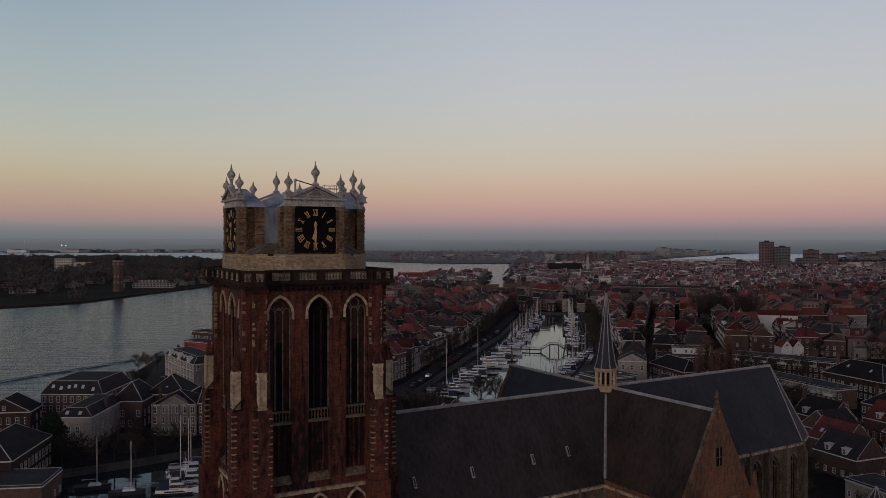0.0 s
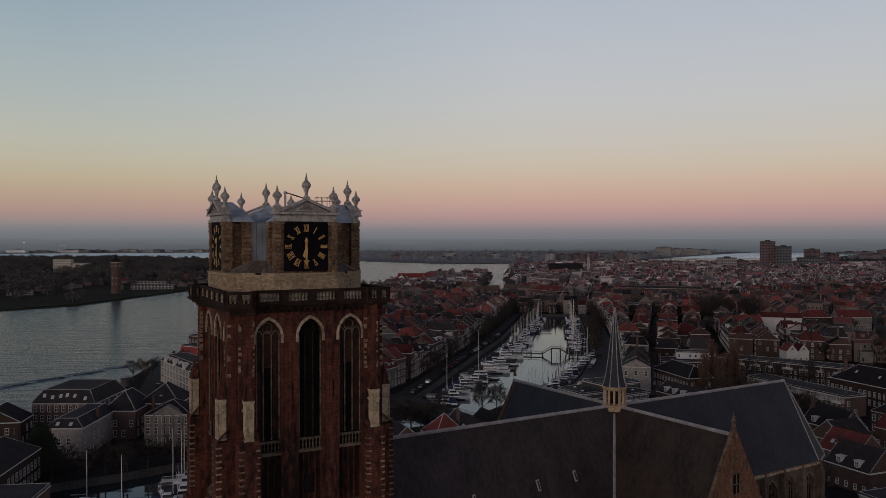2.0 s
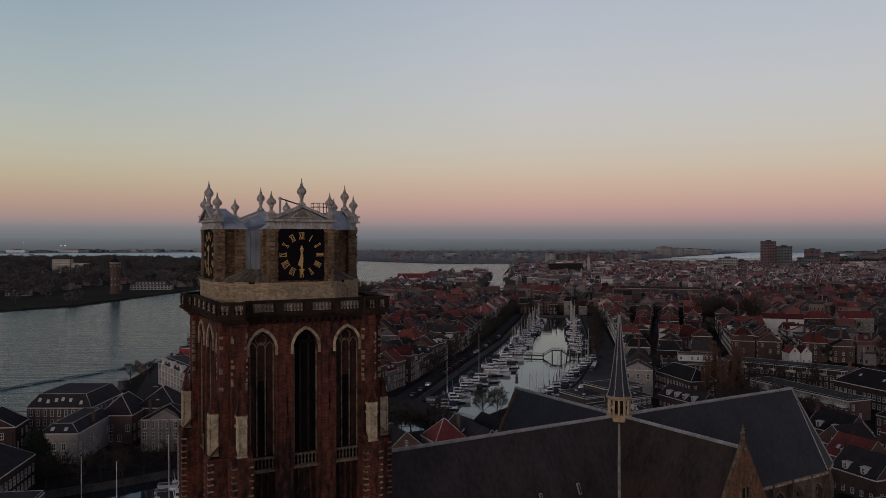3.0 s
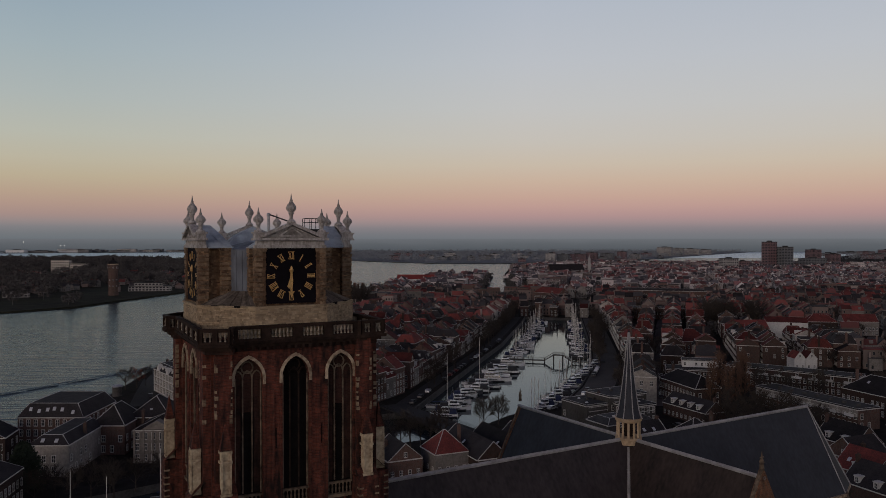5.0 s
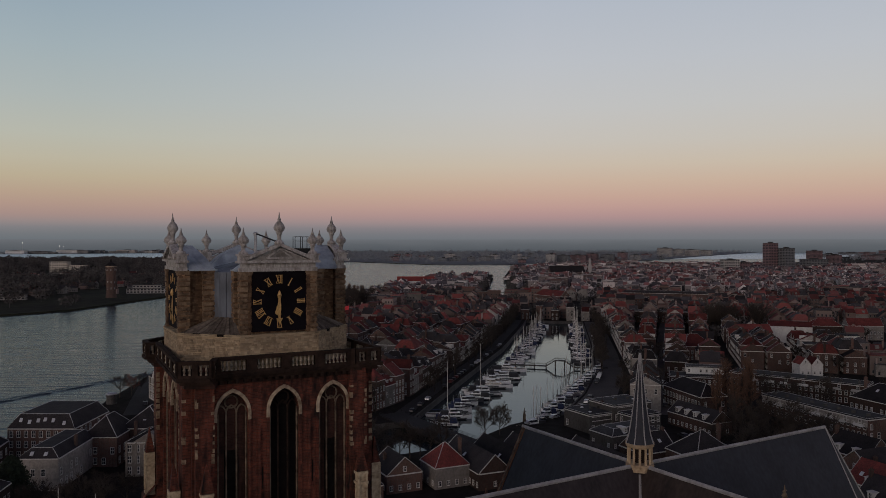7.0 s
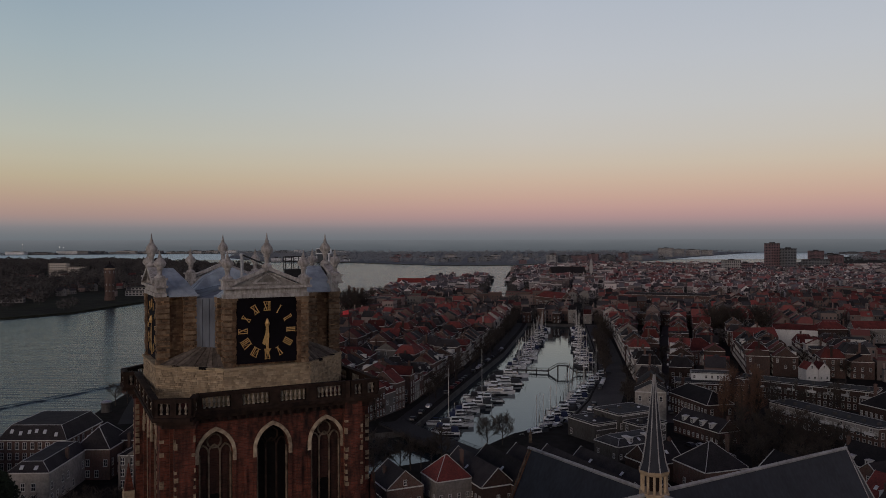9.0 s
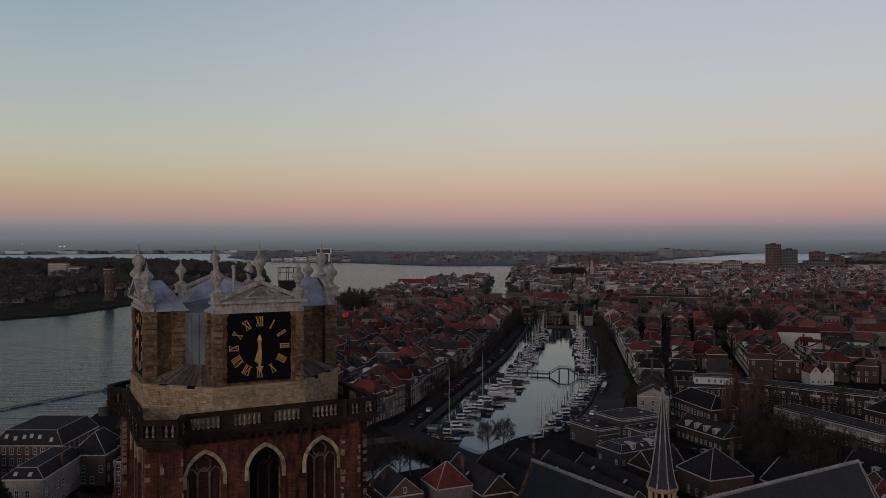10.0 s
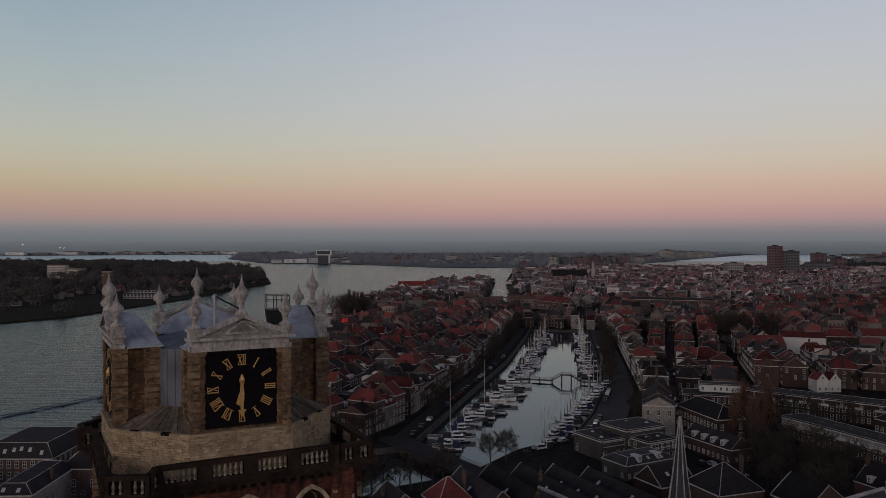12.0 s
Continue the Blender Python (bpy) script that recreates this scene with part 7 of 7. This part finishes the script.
def walkway(s, a, b, w, t=0.25):
    d = (b - a)
    n = Vector((-d.y, d.x, 0)).normalized() * w / 2
    pts = [a - n, b - n, b + n, a + n]
    s.put([tuple(p) for p in pts] + [tuple(p - Vector((0, 0, t))) for p in pts], [(0, 1, 2, 3), (7, 6, 5, 4), (0, 4, 5, 1), (1, 5, 6, 2), (2, 6, 7, 3), (3, 7, 4, 0)])


cuts = [0, 0.46, 0.56, 0.66, 0.76, 1.0]
zs = [1.3, 1.3, 4.4, 4.4, 1.3, 1.3]
for i in range(5):
    a, b = A.lerp(Bq, cuts[i]) + Vector((0, 0, zs[i])), A.lerp(Bq, cuts[i + 1]) + Vector((0, 0, zs[i + 1]))
    s = Shape()
    walkway(s, a, b, 2.4, 0.4)
    part("deck", s, TIMBER, foot)
    n = Vector((-(Bq - A).y, (Bq - A).x, 0)).normalized() * 1.15
    for sg in (-1, 1):
        r = Shape().tube(tuple(a + sg * n + Vector((0, 0, 1.1))), tuple(b + sg * n + Vector((0, 0, 1.1))), 0.06)
        for k in range(7):
            p = a.lerp(b, k / 6) + sg * n
            r.tube(tuple(p), tuple(p + Vector((0, 0, 1.1))), 0.05)
        part("railing", r, TIMBER, foot)
for f in (0.03, 0.12, 0.22, 0.33, 0.46, 0.56, 0.66, 0.76, 0.85, 0.95):
    p = A.lerp(Bq, f)
    for q in (-1.1, 1.1):
        part("pile", Shape().tube((p.x, p.y + q, -1.5), (p.x, p.y + q, 4.4 if 0.5 < f < 0.7 else 2.3), 0.2, 0.17, 6), TIMBER, foot)
road = thing("road_bridge", pose(0, 0, 0), "dark brick road bridge between the basins", "bridge")
s = Shape()
walkway(s, Vector((-20, 318, 2.75)), Vector((12, 268, 2.75)), 10, 1.0)
part("deck", s, ASPHALT, road)
for sg in (-1, 1):
    n = Vector((50, 32, 0)).normalized() * 4.8 * sg
    r = Shape()
    for h in (3.2, 3.75):
        r.tube(tuple(Vector((-20, 318, h)) + n), tuple(Vector((12, 268, h)) + n), 0.06)
    for k in range(21):
        p = Vector((-20, 318, 2.7)).lerp(Vector((12, 268, 2.7)), k / 20) + n
        r.tube(tuple(p), tuple(p + Vector((0, 0, 1.1))), 0.05)
    part("railing", r, IRON, road, "dark iron railing")
for f in (0.35, 0.65):
    p = Vector((-20, 318, 0)).lerp(Vector((12, 268, 0)), f)
    part("pier", Shape().box(p.x - 3.5, p.x + 3.5, p.y - 1.2, p.y + 1.2, -1.5, 1.8), QUAY_STONE, road)


def strip(name, points, width, z, mat, label, kind="structure"):
    s = Shape()
    left, right = offset_line(points, width / 2), offset_line(points, -width / 2)
    for i in range(len(points) - 1):
        s.put([(*left[i], z), (*right[i], z), (*right[i + 1], z), (*left[i + 1], z)], [(0, 1, 2, 3)])
    return tagged(part(name, s, mat), label, "road", kind=kind)


strip("road", offset_line(LEFT_QUAY, 6.5), 6.0, GZ0 + 0.012, ASPHALT, "dark wet-looking quay road")
strip("road", offset_line(RIGHT_QUAY, -8), 13, GZ0 + 0.012, material("quay_brick_paving", (0.075, 0.066, 0.061), (0.04, 0.036, 0.034), 0.85, grain=2, blotch=0.1, bump=0.2, spec=0.12), "brick-paved quay road")
strip("road", [(-115, 318), (-122, 342), (-132, 378), (-138, 405)], 11, GZ0 + 0.012, ASPHALT, "quay road beside the river")
strip("road", [(84, 318), (102, 393), (131, 499), (162, 607), (190, 700)], 5.0, GZ0 + 0.012, material("street_brick_paving", (0.10, 0.088, 0.08), (0.06, 0.053, 0.05), 0.85, grain=2, blotch=0.1, bump=0.2, spec=0.12), "narrow straight brick-paved street")
for pts, sg in ((LEFT_QUAY, 0.3), (RIGHT_QUAY, -0.3)):
    s = Shape()
    line = offset_line(pts, sg)
    for a, b in zip(line, line[1:]):
        walkway(s, Vector((*a, GZ0 + 0.22)), Vector((*b, GZ0 + 0.22)), 0.6, 0.5)
    tagged(part("kerb", s, QUAY_STONE), "pale stone kerb along the quay", "kerb", kind="structure")
for pts, side in ((LEFT_QUAY, -11.8), (RIGHT_QUAY, 11.8)):
    for x, y in along(offset_line(pts, side), 8.6):
        if 330 < y < 650:
            tagged(part("mooring_post", Shape().tube((x, y, -1.5), (x, y, 2.2), 0.16, 0.13, 6), TIMBER), "dark timber mooring post in the water", "post", "mooring posts")


# ---- parked cars ----
def car(colour, label):
    t = thing("car", pose(0, 0, 0), label, "car", "parked cars")
    prof = [(-2.1, 0.35), (2.1, 0.35), (2.1, 0.75), (1.2, 0.95), (0.6, 1.42), (-1.3, 1.45), (-2.0, 0.98)]
    n = len(prof)
    s = Shape().put([(x, -0.85, z) for x, z in prof] + [(x, 0.85, z) for x, z in prof], [tuple(range(n)), tuple(range(2 * n - 1, n - 1, -1))] + [(i, n + i, n + (i + 1) % n, (i + 1) % n) for i in range(n)])
    part("body", s, colour, t)
    part("glazing", Shape().put([(1.13, -0.72, 0.99), (0.64, -0.66, 1.38), (0.64, 0.66, 1.38), (1.13, 0.72, 0.99)], [(0, 3, 2, 1)]).box(-1.25, 0.5, -0.87, 0.87, 1.0, 1.34), GLASS, t)
    for x in (-1.3, 1.3):
        for y in (-0.86, 0.86):
            part("wheel", Shape().tube((x, y - 0.1, 0.32), (x, y + 0.1, 0.32), 0.32, 0.32, 10), IRON, t)
    return t


CAR_PAINT = [material("car_silver", (0.45, 0.46, 0.48), (0.35, 0.36, 0.38), 0.3, 0.5, grain=2, blotch=0.5, bump=0), material("car_dark", (0.03, 0.032, 0.04), (0.02, 0.02, 0.025), 0.3, 0.3, grain=2, blotch=0.5, bump=0), material("car_white", (0.7, 0.7, 0.7), (0.6, 0.6, 0.6), 0.3, grain=2, blotch=0.5, bump=0), material("car_red", (0.15, 0.025, 0.025), (0.1, 0.018, 0.018), 0.3, grain=2, blotch=0.5, bump=0)]
CARS = [car(CAR_PAINT[0], "silver hatchback parked on the street"), car(CAR_PAINT[1], "dark hatchback parked on the street"), car(CAR_PAINT[2], "white hatchback parked on the street"), car(CAR_PAINT[3], "red hatchback parked on the street")]


def park(x, y, turn):
    c = rng.choice((0, 0, 0, 1, 1, 1, 1, 1, 2, 3))
    m = pose(x, y, GZ0 + 0.02, 0, 0, turn)
    if CARS[c].name in used:
        return copy_thing(CARS[c], m)
    used.add(CARS[c].name)
    CARS[c].matrix_basis = m
    return CARS[c]


for x, y in along(offset_line(LEFT_QUAY, 3.4), 5.6):
    if 322 < y < 520 and rng.random() < 0.6:
        park(x, y, 76)
for x, y in along(offset_line(RIGHT_QUAY, -3.4), 5.6):
    if 375 < y < 560 and rng.random() < 0.6:
        park(x, y, 76)
for x, y in along([(87, 330), (104, 393), (134, 499)], 6):
    if rng.random() < 0.5:
        park(x, y, 74)
for x, y, a in ((-112, 330, 108), (-115, 341, 108), (-121, 352, 108), (-124, 362, 108), (-127, 384, 108), (-133, 394, 108), (-119, 336, 108), (31, 303, 40), (36, 307, 40), (41, 312, 42), (46, 317, 45), (50, 324, 60), (54, 331, 66), (58, 340, 66), (61, 349, 68), (83, 283, 110), (86, 277, 110), (88, 271, 20), (84, 272, 20), (80, 284, 112)):
    park(x, y, a)

# ---- landmarks farther off ----
rng = random.Random(51)
WATER_TOWER_BRICK = brickwork("water_tower_brick", (0.14, 0.085, 0.07), (0.1, 0.062, 0.052), (0.13, 0.1, 0.085), amount=0.5)
wt = thing("water_tower", pose(-386, 938, 1.6), "round brown brick water tower with a conical cap", "tower")
part("shaft", Shape().lathe([(6.0, 0), (5.7, 4), (5.1, 5), (4.9, 25), (5.6, 27.5), (5.9, 30), (5.9, 37)], 20), WATER_TOWER_BRICK, wt)
part("cap", Shape().lathe([(6.3, 37), (6.1, 37.6), (3.0, 40.4), (1.2, 41.4), (1.0, 43), (0.2, 45)], 20), DARK_TILE, wt)
part("cornice", Shape().lathe([(5.95, 35.6), (6.25, 36.4), (6.25, 36.9)], 20), PALE_STONE, wt, "pale stone cornice")
for k in range(8):
    a = 2 * math.pi * k / 8
    part("pilaster", Shape().box(-0.6, 0.6, -0.4, 0.4, 4.5, 27), WATER_TOWER_BRICK, wt, m=pose(5.0 * math.cos(a), 5.0 * math.sin(a), 0, 0, 0, math.degrees(a) + 90))
    for z in (10, 17, 31.5):
        r = 5.1 if z < 20 else 5.95
        part("window", WIN_BIG, None, wt, m=pose(r * math.cos(a + 0.39), r * math.sin(a + 0.39), z, 0, 0, math.degrees(a + 0.39) + 90))


def flats(x, y, turn, w, d, h, wall, label, floors=None, z=GZ0, name="apartment_building"):
    """A far block of flats with window bands and a parapet."""
    t = thing(name, pose(x, y, z, 0, 0, turn), label, "building")
    part("wall", Shape().box(-w / 2, w / 2, 0, d, 0, h), wall, t)
    part("roof", Shape().box(-w / 2 - 0.3, w / 2 + 0.3, -0.3, d + 0.3, h, h + 0.7).box(-w * 0.15, w * 0.15, d * 0.3, d * 0.7, h + 0.7, h + 3), FLAT_ROOF, t)
    s = Shape()
    n = floors or max(2, int(h / 3.2))
    for m, length, k in faces_towards_view(x, y, turn, w, d):
        s.m = m
        c = max(2, int(length / 4))
        for j in range(n):
            for i in range(c):
                px = length * ((i + 0.5) / c - 0.5)
                pz = h * (j + 0.3) / n
                s.put([(px - 1.3, -0.06, pz), (px + 1.3, -0.06, pz), (px + 1.3, -0.06, pz + 1.7), (px - 1.3, -0.06, pz + 1.7)], [(0, 1, 2, 3)])
    s.m = None
    tagged(part("glazing", s, GLASS, t), kind="stuff")
    return t


RED_CLAD = material("red_brown_cladding", (0.19, 0.115, 0.12), (0.15, 0.096, 0.1), 0.8, grain=0.4, blotch=0.05, bump=0)
CREAM_CLAD = material("cream_plaster", (0.55, 0.49, 0.42), (0.42, 0.375, 0.32), 0.8, grain=0.4, blotch=0.05, bump=0)
GREY_CLAD = material("grey_concrete", (0.16, 0.16, 0.165), (0.12, 0.12, 0.125), 0.8, grain=0.4, blotch=0.05, bump=0)
PALE_CLAD = material("pale_concrete", (0.36, 0.34, 0.32), (0.28, 0.26, 0.25), 0.8, grain=0.4, blotch=0.05, bump=0)
flats(703, 1704, 20, 22, 22, 60, RED_CLAD, "tall red-brown tower block")
flats(731, 1690, 20, 24, 22, 49, GREY_CLAD, "tall dark grey tower block")
flats(1006, 2150, 15, 32, 25, 38, RED_CLAD, "red-brown tower block near the river")
flats(1064, 2160, 15, 30, 25, 26, RED_CLAD, "lower red-brown block of flats")
flats(820, 1760, 15, 60, 18, 24, GREY_CLAD, "dark grey office block beyond the town")
flats(590, 1640, 10, 34, 18, 26, PALE_CLAD, "pale stepped block of flats")
flats(626, 1660, 10, 24, 18, 20, RED_CLAD, "brown block of flats beyond the town")
flats(-742, 1543, 0, 34, 14, 26, CREAM_CLAD, "pale block of flats across the river", z=1.6)
flats(-708, 1545, 0, 30, 14, 19, CREAM_CLAD, "pale stepped block of flats across the river", z=1.6)
flats(-372, 1012, 8, 50, 18, 6, PALE_CLAD, "low white terraced riverside building", z=1.6)
flats(-374, 1016, 8, 34, 12, 10, PALE_CLAD, "low white terraced riverside building", z=1.6)
flats(-560, 1010, 0, 40, 14, 7, RED_CLAD, "low brick riverside building", z=1.6)
flats(-480, 900, 15, 26, 10, 7, PALE_CLAD, "low pale building on the river bank", z=1.6)
WHITE_CLAD = material("white_cladding", (0.72, 0.72, 0.72), (0.5, 0.5, 0.5), 0.7, grain=0.4, blotch=0.05, bump=0, vary=0.3)
DARK_FACADE = material("dark_office_facade", (0.05, 0.056, 0.065), (0.035, 0.039, 0.046), 0.6, grain=0.4, blotch=0.05, bump=0)
of = thing("office_block", pose(-394, 2600, 1.4), "dark office block with white framed upper box", "building")
part("lower_block", Shape().box(-19, 19, 0, 24, 0, 24), DARK_FACADE, of, "dark lower block")
part("upper_block", Shape().box(-22, 22, 0, 24, 29, 41), DARK_FACADE, of, "dark upper block")
part("soffit", Shape().box(-24, 24, -1.5, 25, 26.5, 29), WHITE_CLAD, of)
part("cornice", Shape().box(-24, 24, -1.5, 25, 41, 43.5), WHITE_CLAD, of)
for x in (-24, 22):
    part("side_frame", Shape().box(x, x + 2, -1.5, 25, 29, 41), WHITE_CLAD, of)
part("stair_tower", Shape().box(16, 20, -1, 8, 0, 26.5), WHITE_CLAD, of)
for x, w, h in ((-480, 40, 14), (-435, 36, 17), (-520, 30, 12), (-408, 14, 20), (-560, 34, 11), (-330, 30, 8)):
    flats(x, 2660, 5, w, 20, h, WHITE_CLAD, "white hall on the far shore", 2, z=1.4, name="industrial_hall")
for x, w, h, m in ((330, 30, 24, PALE_CLAD), (372, 40, 20, GREY_CLAD), (425, 60, 20, RED_CLAD), (480, 36, 24, RED_CLAD), (540, 44, 20, GREY_CLAD), (600, 30, 26, RED_CLAD), (655, 40, 17, PALE_CLAD)):
    flats(x, 2430 + (x - 330) * 0.8 + 40, -30, w, 16, h, m, "block of flats on the far shore", z=1.4)
for x, w, h in ((900, 60, 36), (985, 52, 30), (1075, 80, 27), (1180, 70, 22)):
    flats(x, 3250 + (x - 900) * 1.3, -35, w, 22, h, PALE_CLAD, "pale block of flats on the far shore", z=1.4)
for k in range(44):
    x = -2560 + k * 46 + rng.uniform(-30, 30)
    flats(x, math.sqrt(4560 ** 2 - x * x) + rng.uniform(0, 110), 0, rng.uniform(30, 110), 40, rng.uniform(6, 17), rng.choice((WHITE_CLAD, PALE_CLAD, PALE_CLAD, GREY_CLAD)), "long pale industrial hall in the haze", 2, z=1.2, name="industrial_hall")
for k in range(16):
    x = 1500 + k * 70 + rng.uniform(-30, 30)
    flats(x, 3000 + rng.uniform(-300, 900), 10, rng.uniform(40, 110), 40, rng.uniform(9, 24), rng.choice((PALE_CLAD, GREY_CLAD, RED_CLAD)), "industrial hall beyond the town", 2, name="industrial_hall")
for k in range(44):
    x, y = rng.uniform(-500, 900), rng.uniform(2350, 3300)
    if inside(FAR_SHORE, x, y - 30):
        flats(x, y, rng.uniform(-20, 20), rng.uniform(14, 44), 14, rng.uniform(7, 16), rng.choice((PALE_CLAD, GREY_CLAD, RED_CLAD)), "low building among far trees", 2, z=1.4, name="far_building")
house(-39, 1120, 0, 52, 14, 9.5, 6.0, "gable_x", WHITE_WALL, material("bright_red_pantile", (0.24, 0.048, 0.042), (0.15, 0.036, 0.03), 0.8, grain=1.5, blotch=0.1, bump=0.3, spec=0.1), rng, 1, label="long white riverside warehouse with bright red roof")
house(222, 818, -20, 84, 15, 12.5, 2.0, "mansard", B, DT, rng, 1, name="school_building", label="long brown brick building with gabled windows", chimneys=3)
house(180, 650, -14, 60, 14, 9, 0, "flat", B, FR, rng, 1, name="school_building", label="long brick building with white roof edge", chimneys=0, edges=True)
house(100, 850, -60, 70, 14, 9, 5.5, "gable_x", B, RT, rng, 1, label="long brick building with bright red roof", chimneys=2)
house(215, 1385, 10, 62, 22, 11, 11, "gable_x", B, DT, rng, 1, name="far_church", label="far church with a long dark roof", chimneys=0)
ct = thing("bell_turret", pose(255, 1400, GZ0), "slim white bell turret of a far church", "tower")
part("shaft", Shape().box(-2.5, 2.5, -2.5, 2.5, 0, 24).lathe([(2.4, 24), (2.4, 30), (2.8, 30.3), (1.4, 33), (0.5, 36), (0.1, 39)], 8), PALE_CLAD, ct)
# white drawbridge at the mouth of the second canal
db = thing("drawbridge", pose(70, 1024, GZ0, 0, 0, 4), "small white timber drawbridge with raised balance beams", "bridge")
part("deck", Shape().box(-17, 17, -2.5, 2.5, -0.1, 0.5), TIMBER, db)
for y in (-2.2, 2.2):
    part("post", Shape().box(-6.3, -5.7, y - 0.3, y + 0.3, 0.5, 8.4), HULL_WHITE, db)
    part("balance_beam", Shape().tube((-12.5, y, 9.4), (7.5, y, 7.6), 0.35, 0.25, 4), HULL_WHITE, db)
    part("chain", Shape().tube((7.3, y, 7.6), (7.3, y, 0.5), 0.08, 0.08, 4), IRON, db)
part("cross_beam", Shape().box(-6.4, -5.6, -2.6, 2.6, 7.6, 8.2), HULL_WHITE, db)
# church side chapel roof behind the choir
ch = thing("chapel", pose(73, 133, GZ0), "small octagonal chapel with pale ribbed slate roof", "chapel")
part("wall", Shape().lathe([(3.6, 0), (3.6, 12)], 8), CHURCH_BRICK, ch)
part("roof", Shape().lathe([(3.9, 11.9), (0.1, 18)], 8), SLATE, ch)
s = Shape()
for k in range(8):
    a = 2 * math.pi * k / 8
    s.tube((3.9 * math.cos(a), 3.9 * math.sin(a), 12), (0, 0, 18.1), 0.12, 0.1, 4)
part("rib", s, RIDGE_LEAD, ch)
# long wake of a passed ship on the river
for n, (shift, wide, h) in enumerate(((0.0, 1.7, 0.55), (-5.5, 0.7, 0.2))):
    s = Shape()
    line = [(-262 + shift + 118 * k / 90, 205 + 225 * k / 90 + 0.9 * math.sin(k * 0.43 + n) + 0.4 * math.sin(k * 1.1)) for k in range(91)]
    left, right = offset_line(line, wide), offset_line(line, -wide)
    for i in range(90):
        ha, hb = (h * (0.85 + 0.15 * math.sin(0.9 * q + n)) for q in (i, i + 1))
        s.put([(*left[i], 0.0), (*line[i], ha), (*line[i + 1], hb), (*left[i + 1], 0.0), (*right[i], 0.0), (*right[i + 1], 0.0)], [(0, 1, 2, 3), (1, 4, 5, 2)])
    tagged(part("wake", s, WATER), "low dark wave of a ship's wake", "water", kind="structure")

# small round kiosk at the river quay
kiosk = thing("quay_kiosk", pose(-133.5, 338, GZ0), "small round grey kiosk with a flat cap by the river", "kiosk")
part("body", Shape().lathe([(2.0, 0.0), (2.0, 0.4), (1.85, 0.5), (1.85, 3.6), (2.0, 3.7)], 16), QUAY_STONE, kiosk)
part("cap", Shape().lathe([(2.0, 3.7), (2.3, 3.8), (2.3, 4.15), (1.2, 4.5), (0.0, 4.6)], 16), MAST_GREY, kiosk, "flat grey metal cap")

# floodlights on the far industrial shore
GLOW = bpy.data.materials.new("floodlight_glow")
GLOW.use_nodes = True
GLOW.node_tree.nodes["Principled BSDF"].inputs["Emission Color"].default_value = (1.0, 0.95, 0.85, 1)
GLOW.node_tree.nodes["Principled BSDF"].inputs["Emission Strength"].default_value = 2.5
for x, z in ((-2120, 55), (-1932, 40), (-1912, 39)):
    fl = thing("floodlight", pose(x, 4000, 1.2), "bright white floodlight on a tall mast", "lamp", "far floodlights")
    part("mast", Shape().tube((0, 0, 0), (0, 0, z), 0.5, 0.3, 5), MAST_GREY, fl)
    part("lamp", Shape().lathe([(0.5, z - 1.2), (2.0, z), (0.5, z + 1.2)], 8), GLOW, fl, "glowing lamp head")

# small houses across the river
rng = random.Random(61)
s = Shape()
for k in range(230):
    x, y = rng.uniform(-900, -330), rng.uniform(960, 1500)
    if inside(PENINSULA, x + 15, y) and (x + 386) ** 2 + (y - 938) ** 2 > 2500 and abs(x) < 0.62 * y:
        block_far(s, x, y, rng.uniform(-30, 30), rng.uniform(8, 16), 9, rng.uniform(4, 7), rng.uniform(2.5, 4), rng.choice(("gable_x", "gable_y", "hip")), rng.random() < 0.3, rng.random() < 0.5, rng)
tagged(part("riverside_houses", s, FAR_SLOTS), "small far houses between bare trees", "houses", kind="stuff")
# tall dark mast with a red flag behind the quay houses
fm = thing("flag_mast", pose(-51, 448, GZ0), "tall dark lattice mast with a small red flag", "mast")
s = Shape()
for a in range(4):
    q = math.pi / 2 * a + 0.785
    s.tube((1.1 * math.cos(q), 1.1 * math.sin(q), 0), (0.3 * math.cos(q), 0.3 * math.sin(q), 27), 0.14, 0.1, 5)
for k in range(13):
    z, r0, r1 = k * 2.05, 1.1 - 0.8 * k / 13, 1.1 - 0.8 * (k + 1) / 13
    for a in range(4):
        q0, q1 = math.pi / 2 * a + 0.785, math.pi / 2 * (a + 1) + 0.785
        s.tube((r0 * math.cos(q0), r0 * math.sin(q0), z), (r1 * math.cos(q1), r1 * math.sin(q1), z + 2.05), 0.07, 0.07, 4)
part("lattice", s, IRON, fm)
part("pole", Shape().tube((0, 0, 26.8), (0, 0, 31), 0.1, 0.06, 6), IRON, fm)
s = Shape().put([(-0.55 * k, 0.25 * math.sin(k * 1.3), z - (0.06 if z < 29 else 0.16) * k) for k in range(7) for z in (28.2, 30.6)], [(2 * k, 2 * k + 2, 2 * k + 3, 2 * k + 1) for k in range(6)])
part("flag", s, material("red_flag_cloth", (0.62, 0.05, 0.06), (0.45, 0.04, 0.05), 0.8, grain=3, blotch=1, bump=0), fm, "red cloth flag")
